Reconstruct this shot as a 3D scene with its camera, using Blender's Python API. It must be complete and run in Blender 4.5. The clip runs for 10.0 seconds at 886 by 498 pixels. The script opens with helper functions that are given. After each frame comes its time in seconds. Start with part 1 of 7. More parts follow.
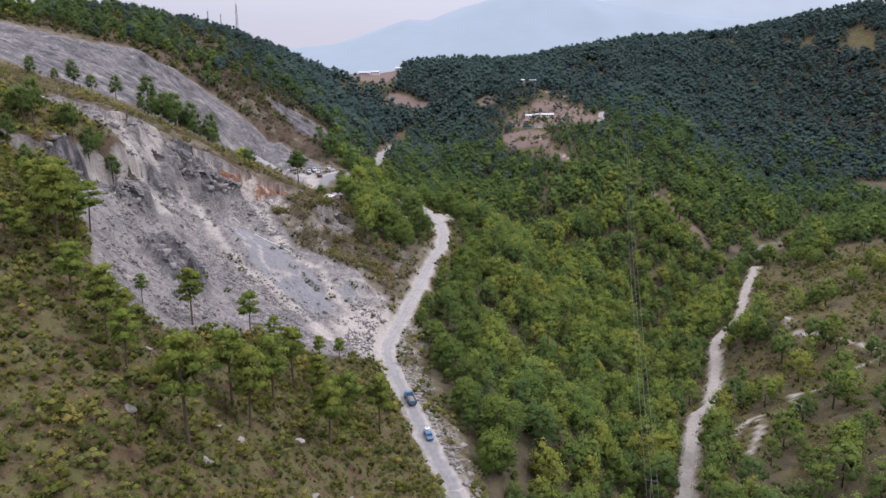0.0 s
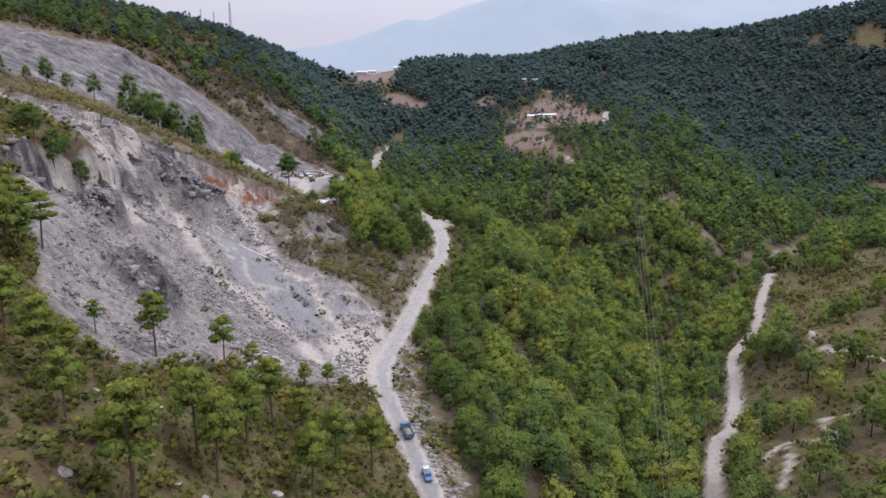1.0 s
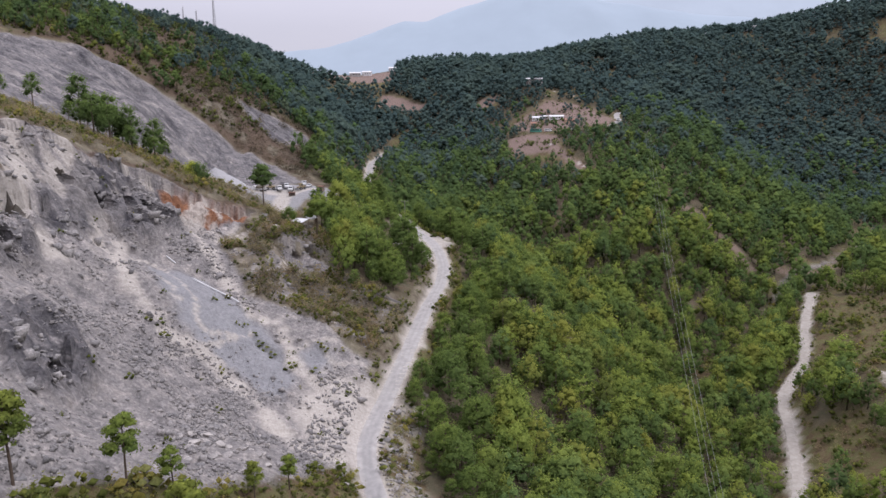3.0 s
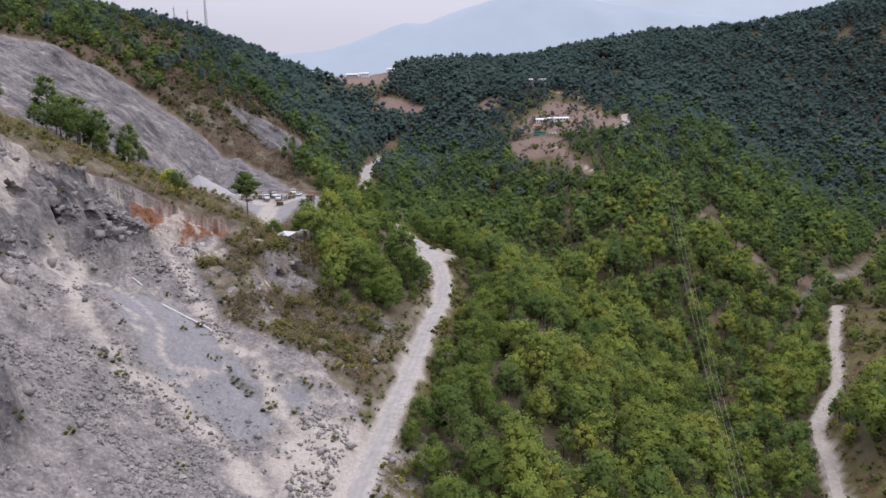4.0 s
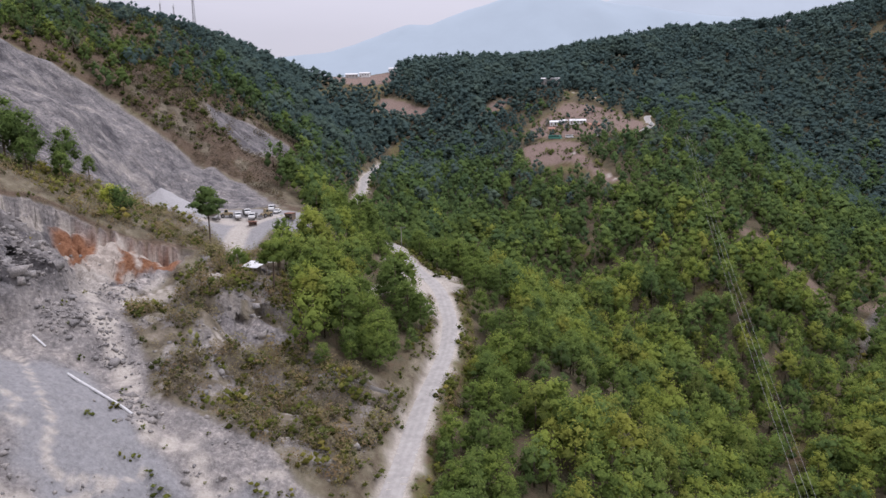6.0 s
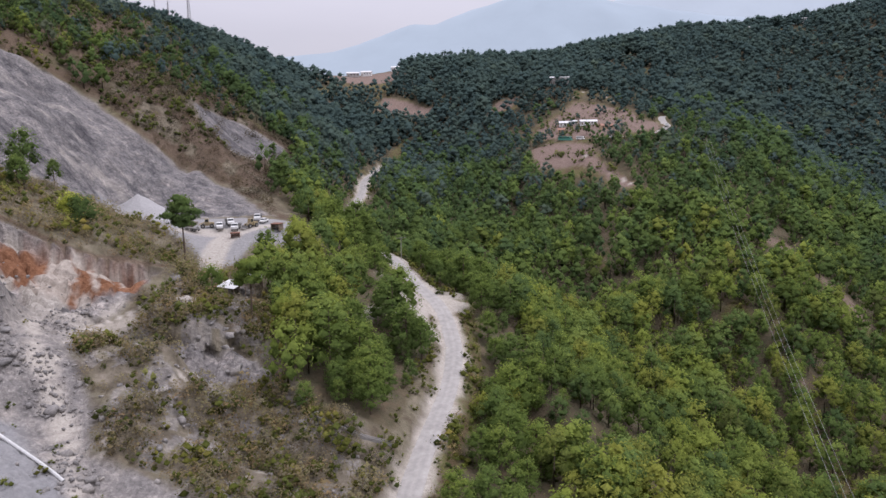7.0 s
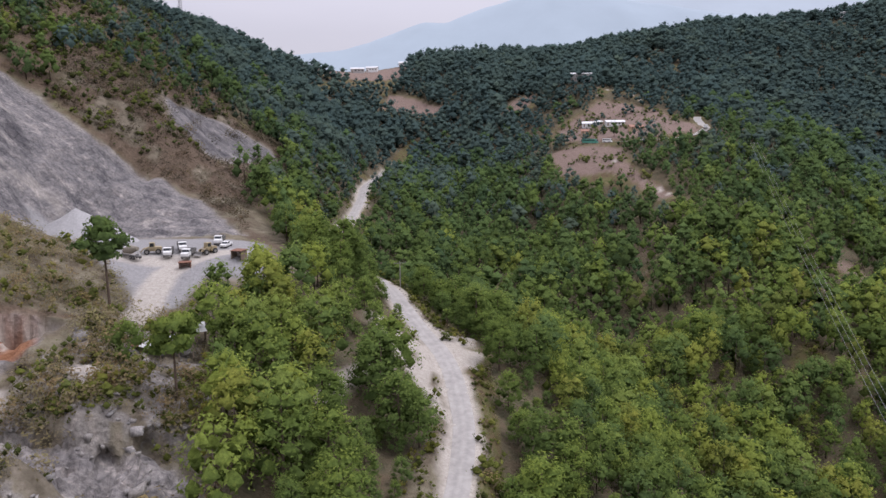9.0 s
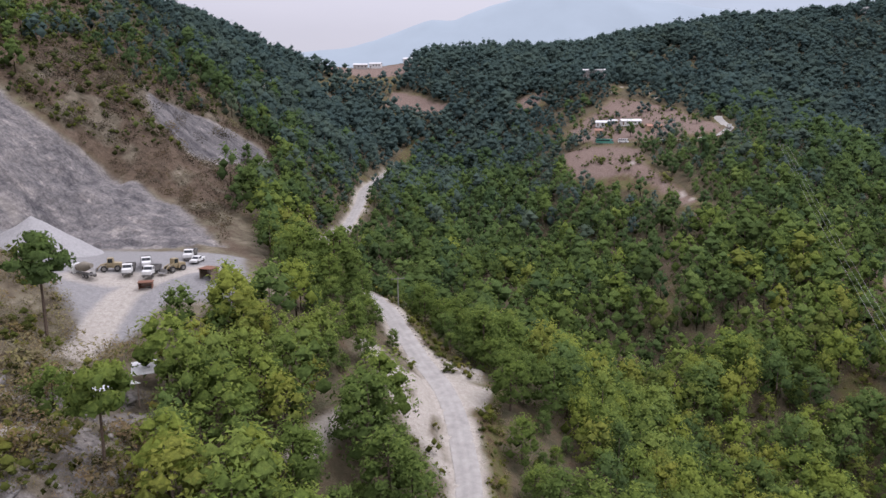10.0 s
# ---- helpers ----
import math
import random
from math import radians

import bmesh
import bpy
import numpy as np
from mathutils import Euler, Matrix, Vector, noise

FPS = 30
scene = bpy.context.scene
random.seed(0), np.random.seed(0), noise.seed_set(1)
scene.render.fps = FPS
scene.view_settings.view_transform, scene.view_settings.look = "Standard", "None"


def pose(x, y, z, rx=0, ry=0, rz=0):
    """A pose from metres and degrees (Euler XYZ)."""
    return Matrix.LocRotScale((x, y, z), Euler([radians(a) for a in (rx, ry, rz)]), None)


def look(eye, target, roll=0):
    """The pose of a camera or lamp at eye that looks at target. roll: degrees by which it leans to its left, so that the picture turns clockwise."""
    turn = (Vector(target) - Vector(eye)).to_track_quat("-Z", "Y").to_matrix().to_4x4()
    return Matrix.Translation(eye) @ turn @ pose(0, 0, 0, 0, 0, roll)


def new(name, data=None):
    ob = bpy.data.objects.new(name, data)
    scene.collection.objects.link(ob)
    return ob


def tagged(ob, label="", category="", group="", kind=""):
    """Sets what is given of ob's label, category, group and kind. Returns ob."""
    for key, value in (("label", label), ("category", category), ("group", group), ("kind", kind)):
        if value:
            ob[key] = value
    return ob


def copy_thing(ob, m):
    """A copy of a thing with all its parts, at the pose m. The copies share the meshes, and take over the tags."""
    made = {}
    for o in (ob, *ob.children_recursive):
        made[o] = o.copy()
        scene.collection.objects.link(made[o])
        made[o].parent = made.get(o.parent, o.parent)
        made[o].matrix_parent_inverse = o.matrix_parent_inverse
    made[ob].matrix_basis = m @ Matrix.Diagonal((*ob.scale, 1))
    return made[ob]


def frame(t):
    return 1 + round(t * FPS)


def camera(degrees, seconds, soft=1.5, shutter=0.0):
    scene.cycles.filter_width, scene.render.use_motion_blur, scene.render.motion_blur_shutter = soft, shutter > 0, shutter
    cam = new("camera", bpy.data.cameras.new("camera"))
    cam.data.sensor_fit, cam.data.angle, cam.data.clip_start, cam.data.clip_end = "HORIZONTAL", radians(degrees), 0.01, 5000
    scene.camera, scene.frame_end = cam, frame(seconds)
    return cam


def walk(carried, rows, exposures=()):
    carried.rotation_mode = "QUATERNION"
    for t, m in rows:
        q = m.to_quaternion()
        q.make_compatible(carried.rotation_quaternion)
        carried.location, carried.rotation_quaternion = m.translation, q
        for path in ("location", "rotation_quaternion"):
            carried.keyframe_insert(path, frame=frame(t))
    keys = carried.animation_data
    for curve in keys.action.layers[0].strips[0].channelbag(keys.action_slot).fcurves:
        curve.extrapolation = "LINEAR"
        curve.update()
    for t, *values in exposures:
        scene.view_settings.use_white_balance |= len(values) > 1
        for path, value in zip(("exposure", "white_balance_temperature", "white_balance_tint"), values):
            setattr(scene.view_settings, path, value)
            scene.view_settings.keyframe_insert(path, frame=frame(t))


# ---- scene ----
cam = camera(65.5, 10.0)
METRES, EYE, TILT, LEAN, TURN = 260.0, 80.0, -11.2, 0.0, 0.0
ROWS = [
    (0.0, 0.0, 0.0, 0.0, 0.0, 0.0, 0.0),
    (0.5, -0.0004, 0.0402, 0.0078, -0.02, -0.0, 0.01),
    (1.0, -0.0008, 0.0843, 0.0164, -0.06, 0.03, 0.09),
    (1.5, -0.0006, 0.1307, 0.0257, -0.09, 0.07, 0.2),
    (2.0, -0.0003, 0.1782, 0.0348, -0.09, 0.11, 0.34),
    (2.5, 0.0, 0.2272, 0.0444, -0.07, 0.16, 0.48),
    (4.0, 0.001, 0.3757, 0.0747, 0.0, 0.41, 0.87),
    (4.5, 0.0007, 0.4264, 0.0848, 0.06, 0.47, 0.93),
    (5.0, 0.0008, 0.4769, 0.0951, 0.16, 0.52, 0.96),
    (5.5, 0.0007, 0.5277, 0.105, 0.28, 0.57, 0.93),
    (7.0, 0.0008, 0.6798, 0.1348, 0.75, 0.66, 0.71),
    (7.5, 0.0005, 0.7305, 0.1448, 0.92, 0.66, 0.6),
    (8.0, 0.0006, 0.7806, 0.1546, 1.13, 0.65, 0.47),
    (8.5, 0.0009, 0.8306, 0.1646, 1.35, 0.65, 0.36),
    (9.0, 0.0006, 0.8805, 0.1744, 1.57, 0.63, 0.2),
    (9.5, 0.0006, 0.931, 0.1842, 1.8, 0.56, 0.04),
    (10.0, 0.0006, 0.981, 0.1939, 2.05, 0.5, -0.12),
]
walk(cam, [(t, pose(0, 0, EYE, TILT, LEAN, TURN) @ pose(METRES * x, METRES * y, METRES * z, 90 + pitch, roll, yaw)) for t, x, y, z, yaw, pitch, roll in ROWS], exposures=[(0.0, 0.53, 5650, 19), (5.0, 0.48, 5770, 19), (10.0, 0.5, 5790, 19)])

# ---- light ----
SUN_EL, SUN_AZ = 62.0, 85.0        # degrees; azimuth clockwise from +y
world = bpy.data.worlds.new("sky")
scene.world = world
world.use_nodes = True
wn, wl = world.node_tree.nodes, world.node_tree.links
wn.clear()
w_out = wn.new("ShaderNodeOutputWorld")
w_bg = wn.new("ShaderNodeBackground")
w_sky = wn.new("ShaderNodeTexSky")
w_sky.sky_type = "NISHITA"
w_sky.sun_disc = False
w_sky.sun_elevation = radians(SUN_EL)
w_sky.sun_rotation = radians(SUN_AZ)
w_sky.dust_density = 4.0
w_co = wn.new("ShaderNodeTexCoord")
w_map = wn.new("ShaderNodeMapping")
w_map.inputs["Scale"].default_value = (1.0, 1.0, 3.5)
w_noise = wn.new("ShaderNodeTexNoise")
w_noise.inputs["Scale"].default_value = 1.6
w_noise.inputs["Detail"].default_value = 5.0
w_ramp = wn.new("ShaderNodeValToRGB")
w_ramp.color_ramp.elements[0].position = 0.3
w_ramp.color_ramp.elements[0].color = (4.5, 4.25, 4.2, 1)
w_ramp.color_ramp.elements[1].position = 0.75
w_ramp.color_ramp.elements[1].color = (5.4, 5.05, 4.9, 1)
w_sep = wn.new("ShaderNodeSeparateXYZ")
w_up = wn.new("ShaderNodeMapRange")          # an overcast sky is brighter overhead
w_up.inputs["From Min"].default_value = 0.12
w_up.inputs["From Max"].default_value = 0.9
w_up.inputs["To Min"].default_value = 1.0
w_up.inputs["To Max"].default_value = 2.5
w_grad = wn.new("ShaderNodeVectorMath")
w_grad.operation = "SCALE"
wl.new(w_co.outputs["Generated"], w_sep.inputs["Vector"])
wl.new(w_sep.outputs["Z"], w_up.inputs["Value"])
wl.new(w_up.outputs["Result"], w_grad.inputs["Scale"])
wl.new(w_ramp.outputs["Color"], w_grad.inputs[0])
w_mix = wn.new("ShaderNodeMixRGB")
w_mix.inputs[0].default_value = 0.88
wl.new(w_co.outputs["Generated"], w_map.inputs["Vector"])
wl.new(w_map.outputs["Vector"], w_noise.inputs["Vector"])
wl.new(w_noise.outputs["Fac"], w_ramp.inputs["Fac"])
wl.new(w_sky.outputs["Color"], w_mix.inputs[1])
wl.new(w_grad.outputs["Vector"], w_mix.inputs[2])
wl.new(w_mix.outputs["Color"], w_bg.inputs["Color"])
w_bg.inputs["Strength"].default_value = 0.1
wl.new(w_bg.outputs["Background"], w_out.inputs["Surface"])

sun_data = bpy.data.lights.new("sun", "SUN")
sun_data.energy = 1.2
sun_data.angle = radians(35)
sun_data.color = (1.0, 0.95, 0.88)
sun_ob = new("sun", sun_data)
_a, _e = radians(SUN_AZ), radians(SUN_EL)
sun_ob.matrix_world = look((0, 0, 900), (-900 * math.sin(_a) * math.cos(_e), -900 * math.cos(_a) * math.cos(_e), 900 - 900 * math.sin(_e)))


# ---- helpers for form ----
def smooth(a, b, v):
    k = np.clip((v - a) / (b - a), 0.0, 1.0)
    return k * k * (3 - 2 * k)


def vnoise(x, y, seed=0):
    """Smooth noise from 0 to 1 on a unit lattice."""
    xi, yi = np.floor(x).astype(np.int64), np.floor(y).astype(np.int64)
    fx, fy = x - xi, y - yi
    fx, fy = fx * fx * (3 - 2 * fx), fy * fy * (3 - 2 * fy)

    def h(a, b):
        n = (a * 374761393 + b * 668265263 + seed * 974634777) & 0x7FFFFFFF
        n = ((n ^ (n >> 13)) * 1274126177) & 0x7FFFFFFF
        n = n ^ (n >> 16)
        return (n & 0xFFFF) / 65535.0
    return (h(xi, yi) * (1 - fx) + h(xi + 1, yi) * fx) * (1 - fy) + (h(xi, yi + 1) * (1 - fx) + h(xi + 1, yi + 1) * fx) * fy


def fbm(x, y, octaves=4, seed=0, gain=0.5):
    total, amp, norm = 0.0, 1.0, 0.0
    for o in range(octaves):
        total = total + amp * vnoise(x * 2 ** o + 17.3 * o, y * 2 ** o - 9.1 * o, seed + o)
        norm += amp
        amp *= gain
    return total / norm


def cells(x, y, seed=0):
    """Broken blocks: distance to the nearest and second nearest of scattered centres, and the nearest one's own number."""
    xi, yi = np.floor(x).astype(np.int64), np.floor(y).astype(np.int64)
    d1, d2, own = np.full(x.shape, 9.0), np.full(x.shape, 9.0), np.zeros(x.shape)
    for a in (-1, 0, 1):
        for b in (-1, 0, 1):
            n = ((xi + a) * 73856093 ^ (yi + b) * 19349663 ^ (seed + 7) * 83492791) & 0x7FFFFFFF
            n = ((n ^ (n >> 13)) * 1274126177) & 0x7FFFFFFF
            r1, r2, r3 = (n & 1023) / 1023.0, ((n >> 10) & 1023) / 1023.0, ((n >> 20) & 1023) / 1023.0
            d = np.hypot(xi + a + r1 - x, yi + b + r2 - y)
            near = d < d1
            d2 = np.where(near, d1, np.minimum(d2, d))
            own = np.where(near, r3, own)
            d1 = np.where(near, d, d1)
    return d1, d2, own


def resample(pts, step):
    """A smooth line through the points, with one sample every step metres."""
    p = np.array(pts, float)
    p = np.vstack([2 * p[0] - p[1], p, 2 * p[-1] - p[-2]])
    out = []
    for i in range(1, len(p) - 2):
        n = max(2, int(np.linalg.norm(p[i + 1] - p[i]) / step))
        for k in range(n):
            t = k / n
            a, b, c, d = p[i - 1], p[i], p[i + 1], p[i + 2]
            out.append(0.5 * (2 * b + (c - a) * t + (2 * a - 5 * b + 4 * c - d) * t * t + (3 * b - a - 3 * c + d) * t ** 3))
    out.append(p[-2])
    return np.array(out)


def nearest(x, y, line):
    """Distance to a line, index of its nearest sample, and the side (plus: to its right)."""
    best, idx = np.full(x.shape, 1e9), np.zeros(x.shape, int)
    for i, q in enumerate(line):
        d = (x - q[0]) ** 2 + (y - q[1]) ** 2
        m = d < best
        best[m] = d[m]
        idx[m] = i
    nxt = np.minimum(idx + 1, len(line) - 1)
    prv = np.maximum(idx - 1, 0)
    tx, ty = line[nxt, 0] - line[prv, 0], line[nxt, 1] - line[prv, 1]
    side = (x - line[idx, 0]) * ty - (y - line[idx, 1]) * tx
    return np.sqrt(best), idx, np.sign(side)


def area(x, y, poly):
    """Signed distance to a closed outline, plus inside."""
    p = np.array(poly, float)
    best, inside = np.full(x.shape, 1e18), np.zeros(x.shape, bool)
    for a, b in zip(p, np.roll(p, -1, 0)):
        e = b - a
        k = np.clip(((x - a[0]) * e[0] + (y - a[1]) * e[1]) / (e @ e), 0, 1)
        best = np.minimum(best, (x - a[0] - k * e[0]) ** 2 + (y - a[1] - k * e[1]) ** 2)
        if a[1] != b[1]:
            inside ^= ((a[1] > y) != (b[1] > y)) & (x < a[0] + (y - a[1]) * e[0] / e[1])
    return np.where(inside, 1, -1) * np.sqrt(best)


# ---- the land: lines of the valley, x right, y ahead, z up ----
ROAD = [(14, 100, -20), (3.4, 158, -15), (-1.4, 173, -13.3), (-7.2, 193, -11), (-14.7, 217, -8.6), (-20.4, 242, -6), (-16.5, 268, -2), (-11, 295, 4),
        (-6.5, 323, 8), (-1.2, 350, 11), (0.5, 373, 13.2), (-0.6, 387, 15), (-2.7, 401, 17), (-6.2, 413.5, 18.5), (-11.2, 424.6, 20), (-18.8, 443.5, 23),
        (-24.4, 458.5, 24.5), (-34, 475, 25), (-53, 500, 26), (-62, 535, 28), (-57, 574, 30), (-56.4, 618, 36.5), (-58.5, 652, 40.5), (-53, 715, 45), (-47, 738, 48.5)]
TRACK = [(66, 165, -48), (81, 210, -46), (93, 239, -45), (104, 266, -44), (115.3, 278, -43), (132, 316, -41), (142.5, 345, -40), (157, 366, -38.5), (172, 385, -36),
         (190, 420, -31), (215, 462, -24)]
CREEK = [(45, 130, -62), (70, 230, -56), (100, 318, -51), (138, 380, -47), (178, 440, -37), (221, 497, -22), (262, 525, -19), (295, 552, -15.6), (366, 614, -9), (450, 690, 5), (560, 800, 45)]
CREST = [(-420, 420, 160), (-320, 520, 150), (-290, 560, 157), (-250, 600, 155), (-223, 640, 150), (-200, 705, 147), (-178, 790, 140), (-165, 900, 134), (-110, 960, 128), (-65, 980, 133),
         (-50, 1000, 140), (-12, 1050, 145), (55, 1050, 147), (121, 1050, 150), (183, 1070, 165), (286, 1080, 181), (354, 1080, 185), (447, 1080, 195), (522, 1080, 209), (572, 1050, 221), (640, 1000, 222), (760, 880, 215)]
LIP = [(-190, 270, 96), (-166, 290, 87), (-150, 301, 83), (-132, 312, 75), (-126, 322, 67), (-120, 334, 61.5), (-113.5, 343, 58), (-103, 351, 50.5), (-90, 358, 45), (-77, 368, 41)]
LIP_NEAR = [(-150, 200, 82), (-135, 211, 75), (-127, 222, 71), (-125.5, 236, 70), (-126, 250, 68.5), (-119.5, 266, 65.5)]
SLIDE = [(-110, 243, 47), (-88, 223, 34), (-80, 210, 27), (-54, 267, 11), (-73, 260, 22), (-30, 280, 9), (-30, 246, -3), (-52, 303, 20), (-61, 320, 32), (-96, 294, 33), (-99, 313, 44), (-58, 330, 26), (-73, 340, 34), (-23, 319, 17),
         (-112, 285, 45)]
CHUTES = [(-122, 253.5, 59), (-115.8, 247.6, 55.8), (-88.6, 270, 37.5), (-74.3, 274.8, 27.5), (-93.3, 256, 32.7), (-74.4, 249.6, 19.5), (-58.5, 251, 8.2), (-42, 268, 8), (-43.4, 236, 1.4), (-86, 225, 29.5), (-70, 202.5, 20), (-97, 233, 39.5), (-90.4, 307, 38.5), (-76, 296.6, 25.2)]
RED_FOOT = [(-104, 337, 41.5), (-97, 339, 39.5), (-90, 342, 38), (-82, 347, 37.5)]
BROKEN = [(-36.6, 283, 13.6), (-38, 310, 12.5), (-52.4, 311.4, 20.3), (-62.5, 325, 28), (-59.7, 334, 32), (-52.2, 337.6, 29.5), (-51.5, 347, 32), (-44, 323, 19.4), (-71, 335.4, 31.2), (-75, 346, 37.5), (-60.5, 300, 24.8)]
NEAR_LEFT = [(-45, 120, 17), (-63, 100, 30), (-75, 140, 39), (-64, 170, 28), (-51, 178, 21), (-93, 156, 54), (-105, 180, 60), (-20, 140, -4), (-160, 120, 84), (-60, 20, 26), (-40, 205, 8), (-160, -100, 70), (-72.3, 178.3, 34.5), (-61.5, 111.3, 30.5), (-68, 134, 35), (-23, 180, -5), (-94, 192, 46.8), (-87.5, 186.3, 41.3)]
BENCH = [(-199, 340, 98), (-173, 370, 85), (-153, 390, 71), (-133, 424, 57), (-128, 446, 43.5), (-115, 458, 43), (-122, 464, 45), (-97, 452, 43), (-78, 470, 43), (-104, 472, 46), (-83, 386, 38.4), (-59, 360, 34), (-110, 385, 53)]
TERRACE = [(-78.9, 411.6, 42), (-67.9, 421, 44), (-82.6, 424, 44.3), (-71.4, 433, 44.8), (-61.5, 415, 44), (-90, 425, 44.5), (-100, 432, 44.8), (-74, 386, 36), (2, 422, 18)]
FACE_TOP = [(-265, 430, 133), (-240, 440, 127), (-225, 455, 124), (-201, 474, 120), (-194, 487, 114), (-182, 482, 108.5), (-170, 494, 98), (-160, 497, 90), (-149, 492, 81.7), (-139, 492, 74), (-131, 494, 66.7), (-124, 498, 59), (-148, 468, 73), (-161, 459, 86), (-201, 504, 122),
            (-128, 536, 79.5), (-140, 562, 92), (-114, 543, 66), (-101, 600, 66), (-107, 572, 64), (-153, 469.5, 79), (-139.5, 467, 65), (-128.7, 474, 56.3), (-116, 496, 59), (-107.5, 502, 53.5), (-146, 516, 89), (-171, 471, 90), (-192, 460, 106), (-165, 457, 89.5), (-144, 543, 93), (-117, 523, 69), (-174, 526, 110)]
KNOLL = [(-45, 366, 28), (-30, 345, 21), (-15, 361, 15), (-30, 400, 27), (-45, 440, 37), (-50, 480, 36), (-68, 520, 43), (-22, 350, 17), (-85, 600, 50), (-104, 826, 84)]
WOODS = [(20, 358, -4), (28, 335, -8), (55, 322, -21), (12, 366, 2), (19, 206, -21.5), (45, 420, -9), (30, 250, -25), (60, 250, -46), (49, 476, -7), (84, 475, -11), (80, 500, 9), (19, 531, 13), (34, 572, 13),
         (5, 620, 22), (-20, 700, 33), (-25, 780, 52), (-40, 870, 92), (112, 442, -18), (31, 361, 2), (43.5, 349, -9.5), (30, 331, -4), (85, 469, 0), (48, 227, -35), (20.7, 420, 11), (100, 444, -18), (140, 431, -25), (60, 540, 14), (88, 517, 16)]
VILLAGE = [(87, 628, 54), (101, 588, 40), (104, 572, 39), (102, 745, 77), (153, 678, 76), (97, 825, 111), (125, 841, 106), (55, 700, 58), (190, 690, 72), (130, 720, 78)]
FAR_RIGHT = [(156, 318, -17), (148, 261, -27), (190, 282, -15), (130, 187, -18), (260, 395, -5), (220, 397, -19), (300, 330, 18), (420, 300, 50), (300, 150, 45), (168, 505, 6), (179, 485, -6), (161, 573, 33), (130, 463, -1),
             (230, 676, 55), (330, 690, 6), (330, 733, 28), (350, 831, 76), (450, 911, 106), (400, 751, 26), (520, 620, 60)]
HILLTOP = [(-246, 862, 168), (-290, 890, 178), (-230, 800, 160), (-330, 760, 178)]
BEYOND = [(-500, 1250, 40), (-100, 1250, 70), (150, 1350, 80), (500, 1400, 100), (1000, 1300, 120), (-750, 600, 120), (-600, 100, 120), (0, -300, -60), (-250, -350, 60), (300, -250, 40), (800, 300, 150), (700, -200, 80)]

_ctrl = np.vstack([resample(ROAD, 14), resample(TRACK, 18), resample(CREEK, 22), resample(CREST, 60), resample(LIP, 14), resample(LIP_NEAR, 14)]
                  + [np.array(a, float) for a in (SLIDE, CHUTES, RED_FOOT, BROKEN, NEAR_LEFT, BENCH, TERRACE, FACE_TOP, KNOLL, WOODS, VILLAGE, FAR_RIGHT, HILLTOP, BEYOND)])
_keep = []
for _i, _p in enumerate(_ctrl):      # no two supports closer than 4 m
    if all((_p[0] - _ctrl[j][0]) ** 2 + (_p[1] - _ctrl[j][1]) ** 2 > 16 for j in _keep):
        _keep.append(_i)
_ctrl = _ctrl[_keep]
_n = len(_ctrl)
_d = np.hypot(_ctrl[:, None, 0] - _ctrl[None, :, 0], _ctrl[:, None, 1] - _ctrl[None, :, 1])
_m = np.zeros((_n + 3, _n + 3))
_m[:_n, :_n] = -np.sqrt(_d ** 2 + 9.0) - 0.35 * np.eye(_n)
_m[:_n, _n] = _m[_n, :_n] = 1
_m[:_n, _n + 1:] = _ctrl[:, :2] / 100
_m[_n + 1:, :_n] = _ctrl[:, :2].T / 100
_w = np.linalg.solve(_m, np.append(_ctrl[:, 2], (0, 0, 0)))


def land(x, y):
    """The bare form of the valley."""
    z = _w[_n] + _w[_n + 1] * x / 100 + _w[_n + 2] * y / 100
    for k in range(_n):
        z = z - _w[k] * np.sqrt((x - _ctrl[k, 0]) ** 2 + (y - _ctrl[k, 1]) ** 2 + 9.0)
    r = np.hypot(x, y - 500)
    return z + (-30 - z) * smooth(1100, 1900, r)


road_line, track_line, creek_line = resample(ROAD, 2.0), resample(TRACK, 2.5), resample(CREEK, 4.0)
SLIDE_AREA = [(-23, 236), (-20, 262), (-22, 280), (-38, 284), (-50, 289), (-64, 292), (-69, 302), (-75, 309), (-81, 318), (-84, 330), (-80, 344), (-82, 361), (-90, 357.5), (-103, 350.5), (-113.5, 342.5), (-121, 333), (-127, 321), (-133, 311), (-151, 300), (-170, 287), (-150, 262), (-122, 262),
              (-124, 246), (-130, 228), (-118, 214), (-100, 190), (-84, 160), (-66, 156), (-50, 182), (-36, 206), (-27, 224)]
FACE_AREA = [(-250, 375), (-199, 342), (-173, 371), (-150, 396), (-133, 421), (-116, 431), (-130, 452), (-106, 453), (-88, 450), (-72, 460), (-84, 480), (-98, 494), (-124, 499), (-131, 496), (-139, 494), (-149, 494), (-160, 499), (-170, 496), (-182, 484), (-195, 489), (-202, 476), (-226, 457), (-240, 441), (-268, 431), (-300, 400)]
PATCH_AREA = [(-141, 564), (-128, 582), (-112, 596), (-100, 603), (-96, 590), (-103, 566), (-112, 543), (-130, 541)]
CRAG_AREA = [(-76, 334), (-66, 334), (-58, 334), (-50, 337), (-41, 338), (-40, 331), (-47, 325), (-57, 324), (-64, 321), (-72, 326)]
SCRUB_AREA = [(-58, 446), (-76, 462), (-84, 500), (-92, 530), (-94, 560), (-92, 595), (-100, 608), (-130, 600), (-152, 582), (-170, 555), (-160, 502), (-139, 496), (-124, 501), (-97, 496), (-82, 478)]
YARD_AREA = [(-76, 383), (-69, 392), (-66, 406), (-53, 409), (-53, 420), (-62, 445), (-82, 446), (-104, 453), (-126, 454), (-138, 447), (-130, 438), (-112, 425), (-92, 406), (-81, 396)]
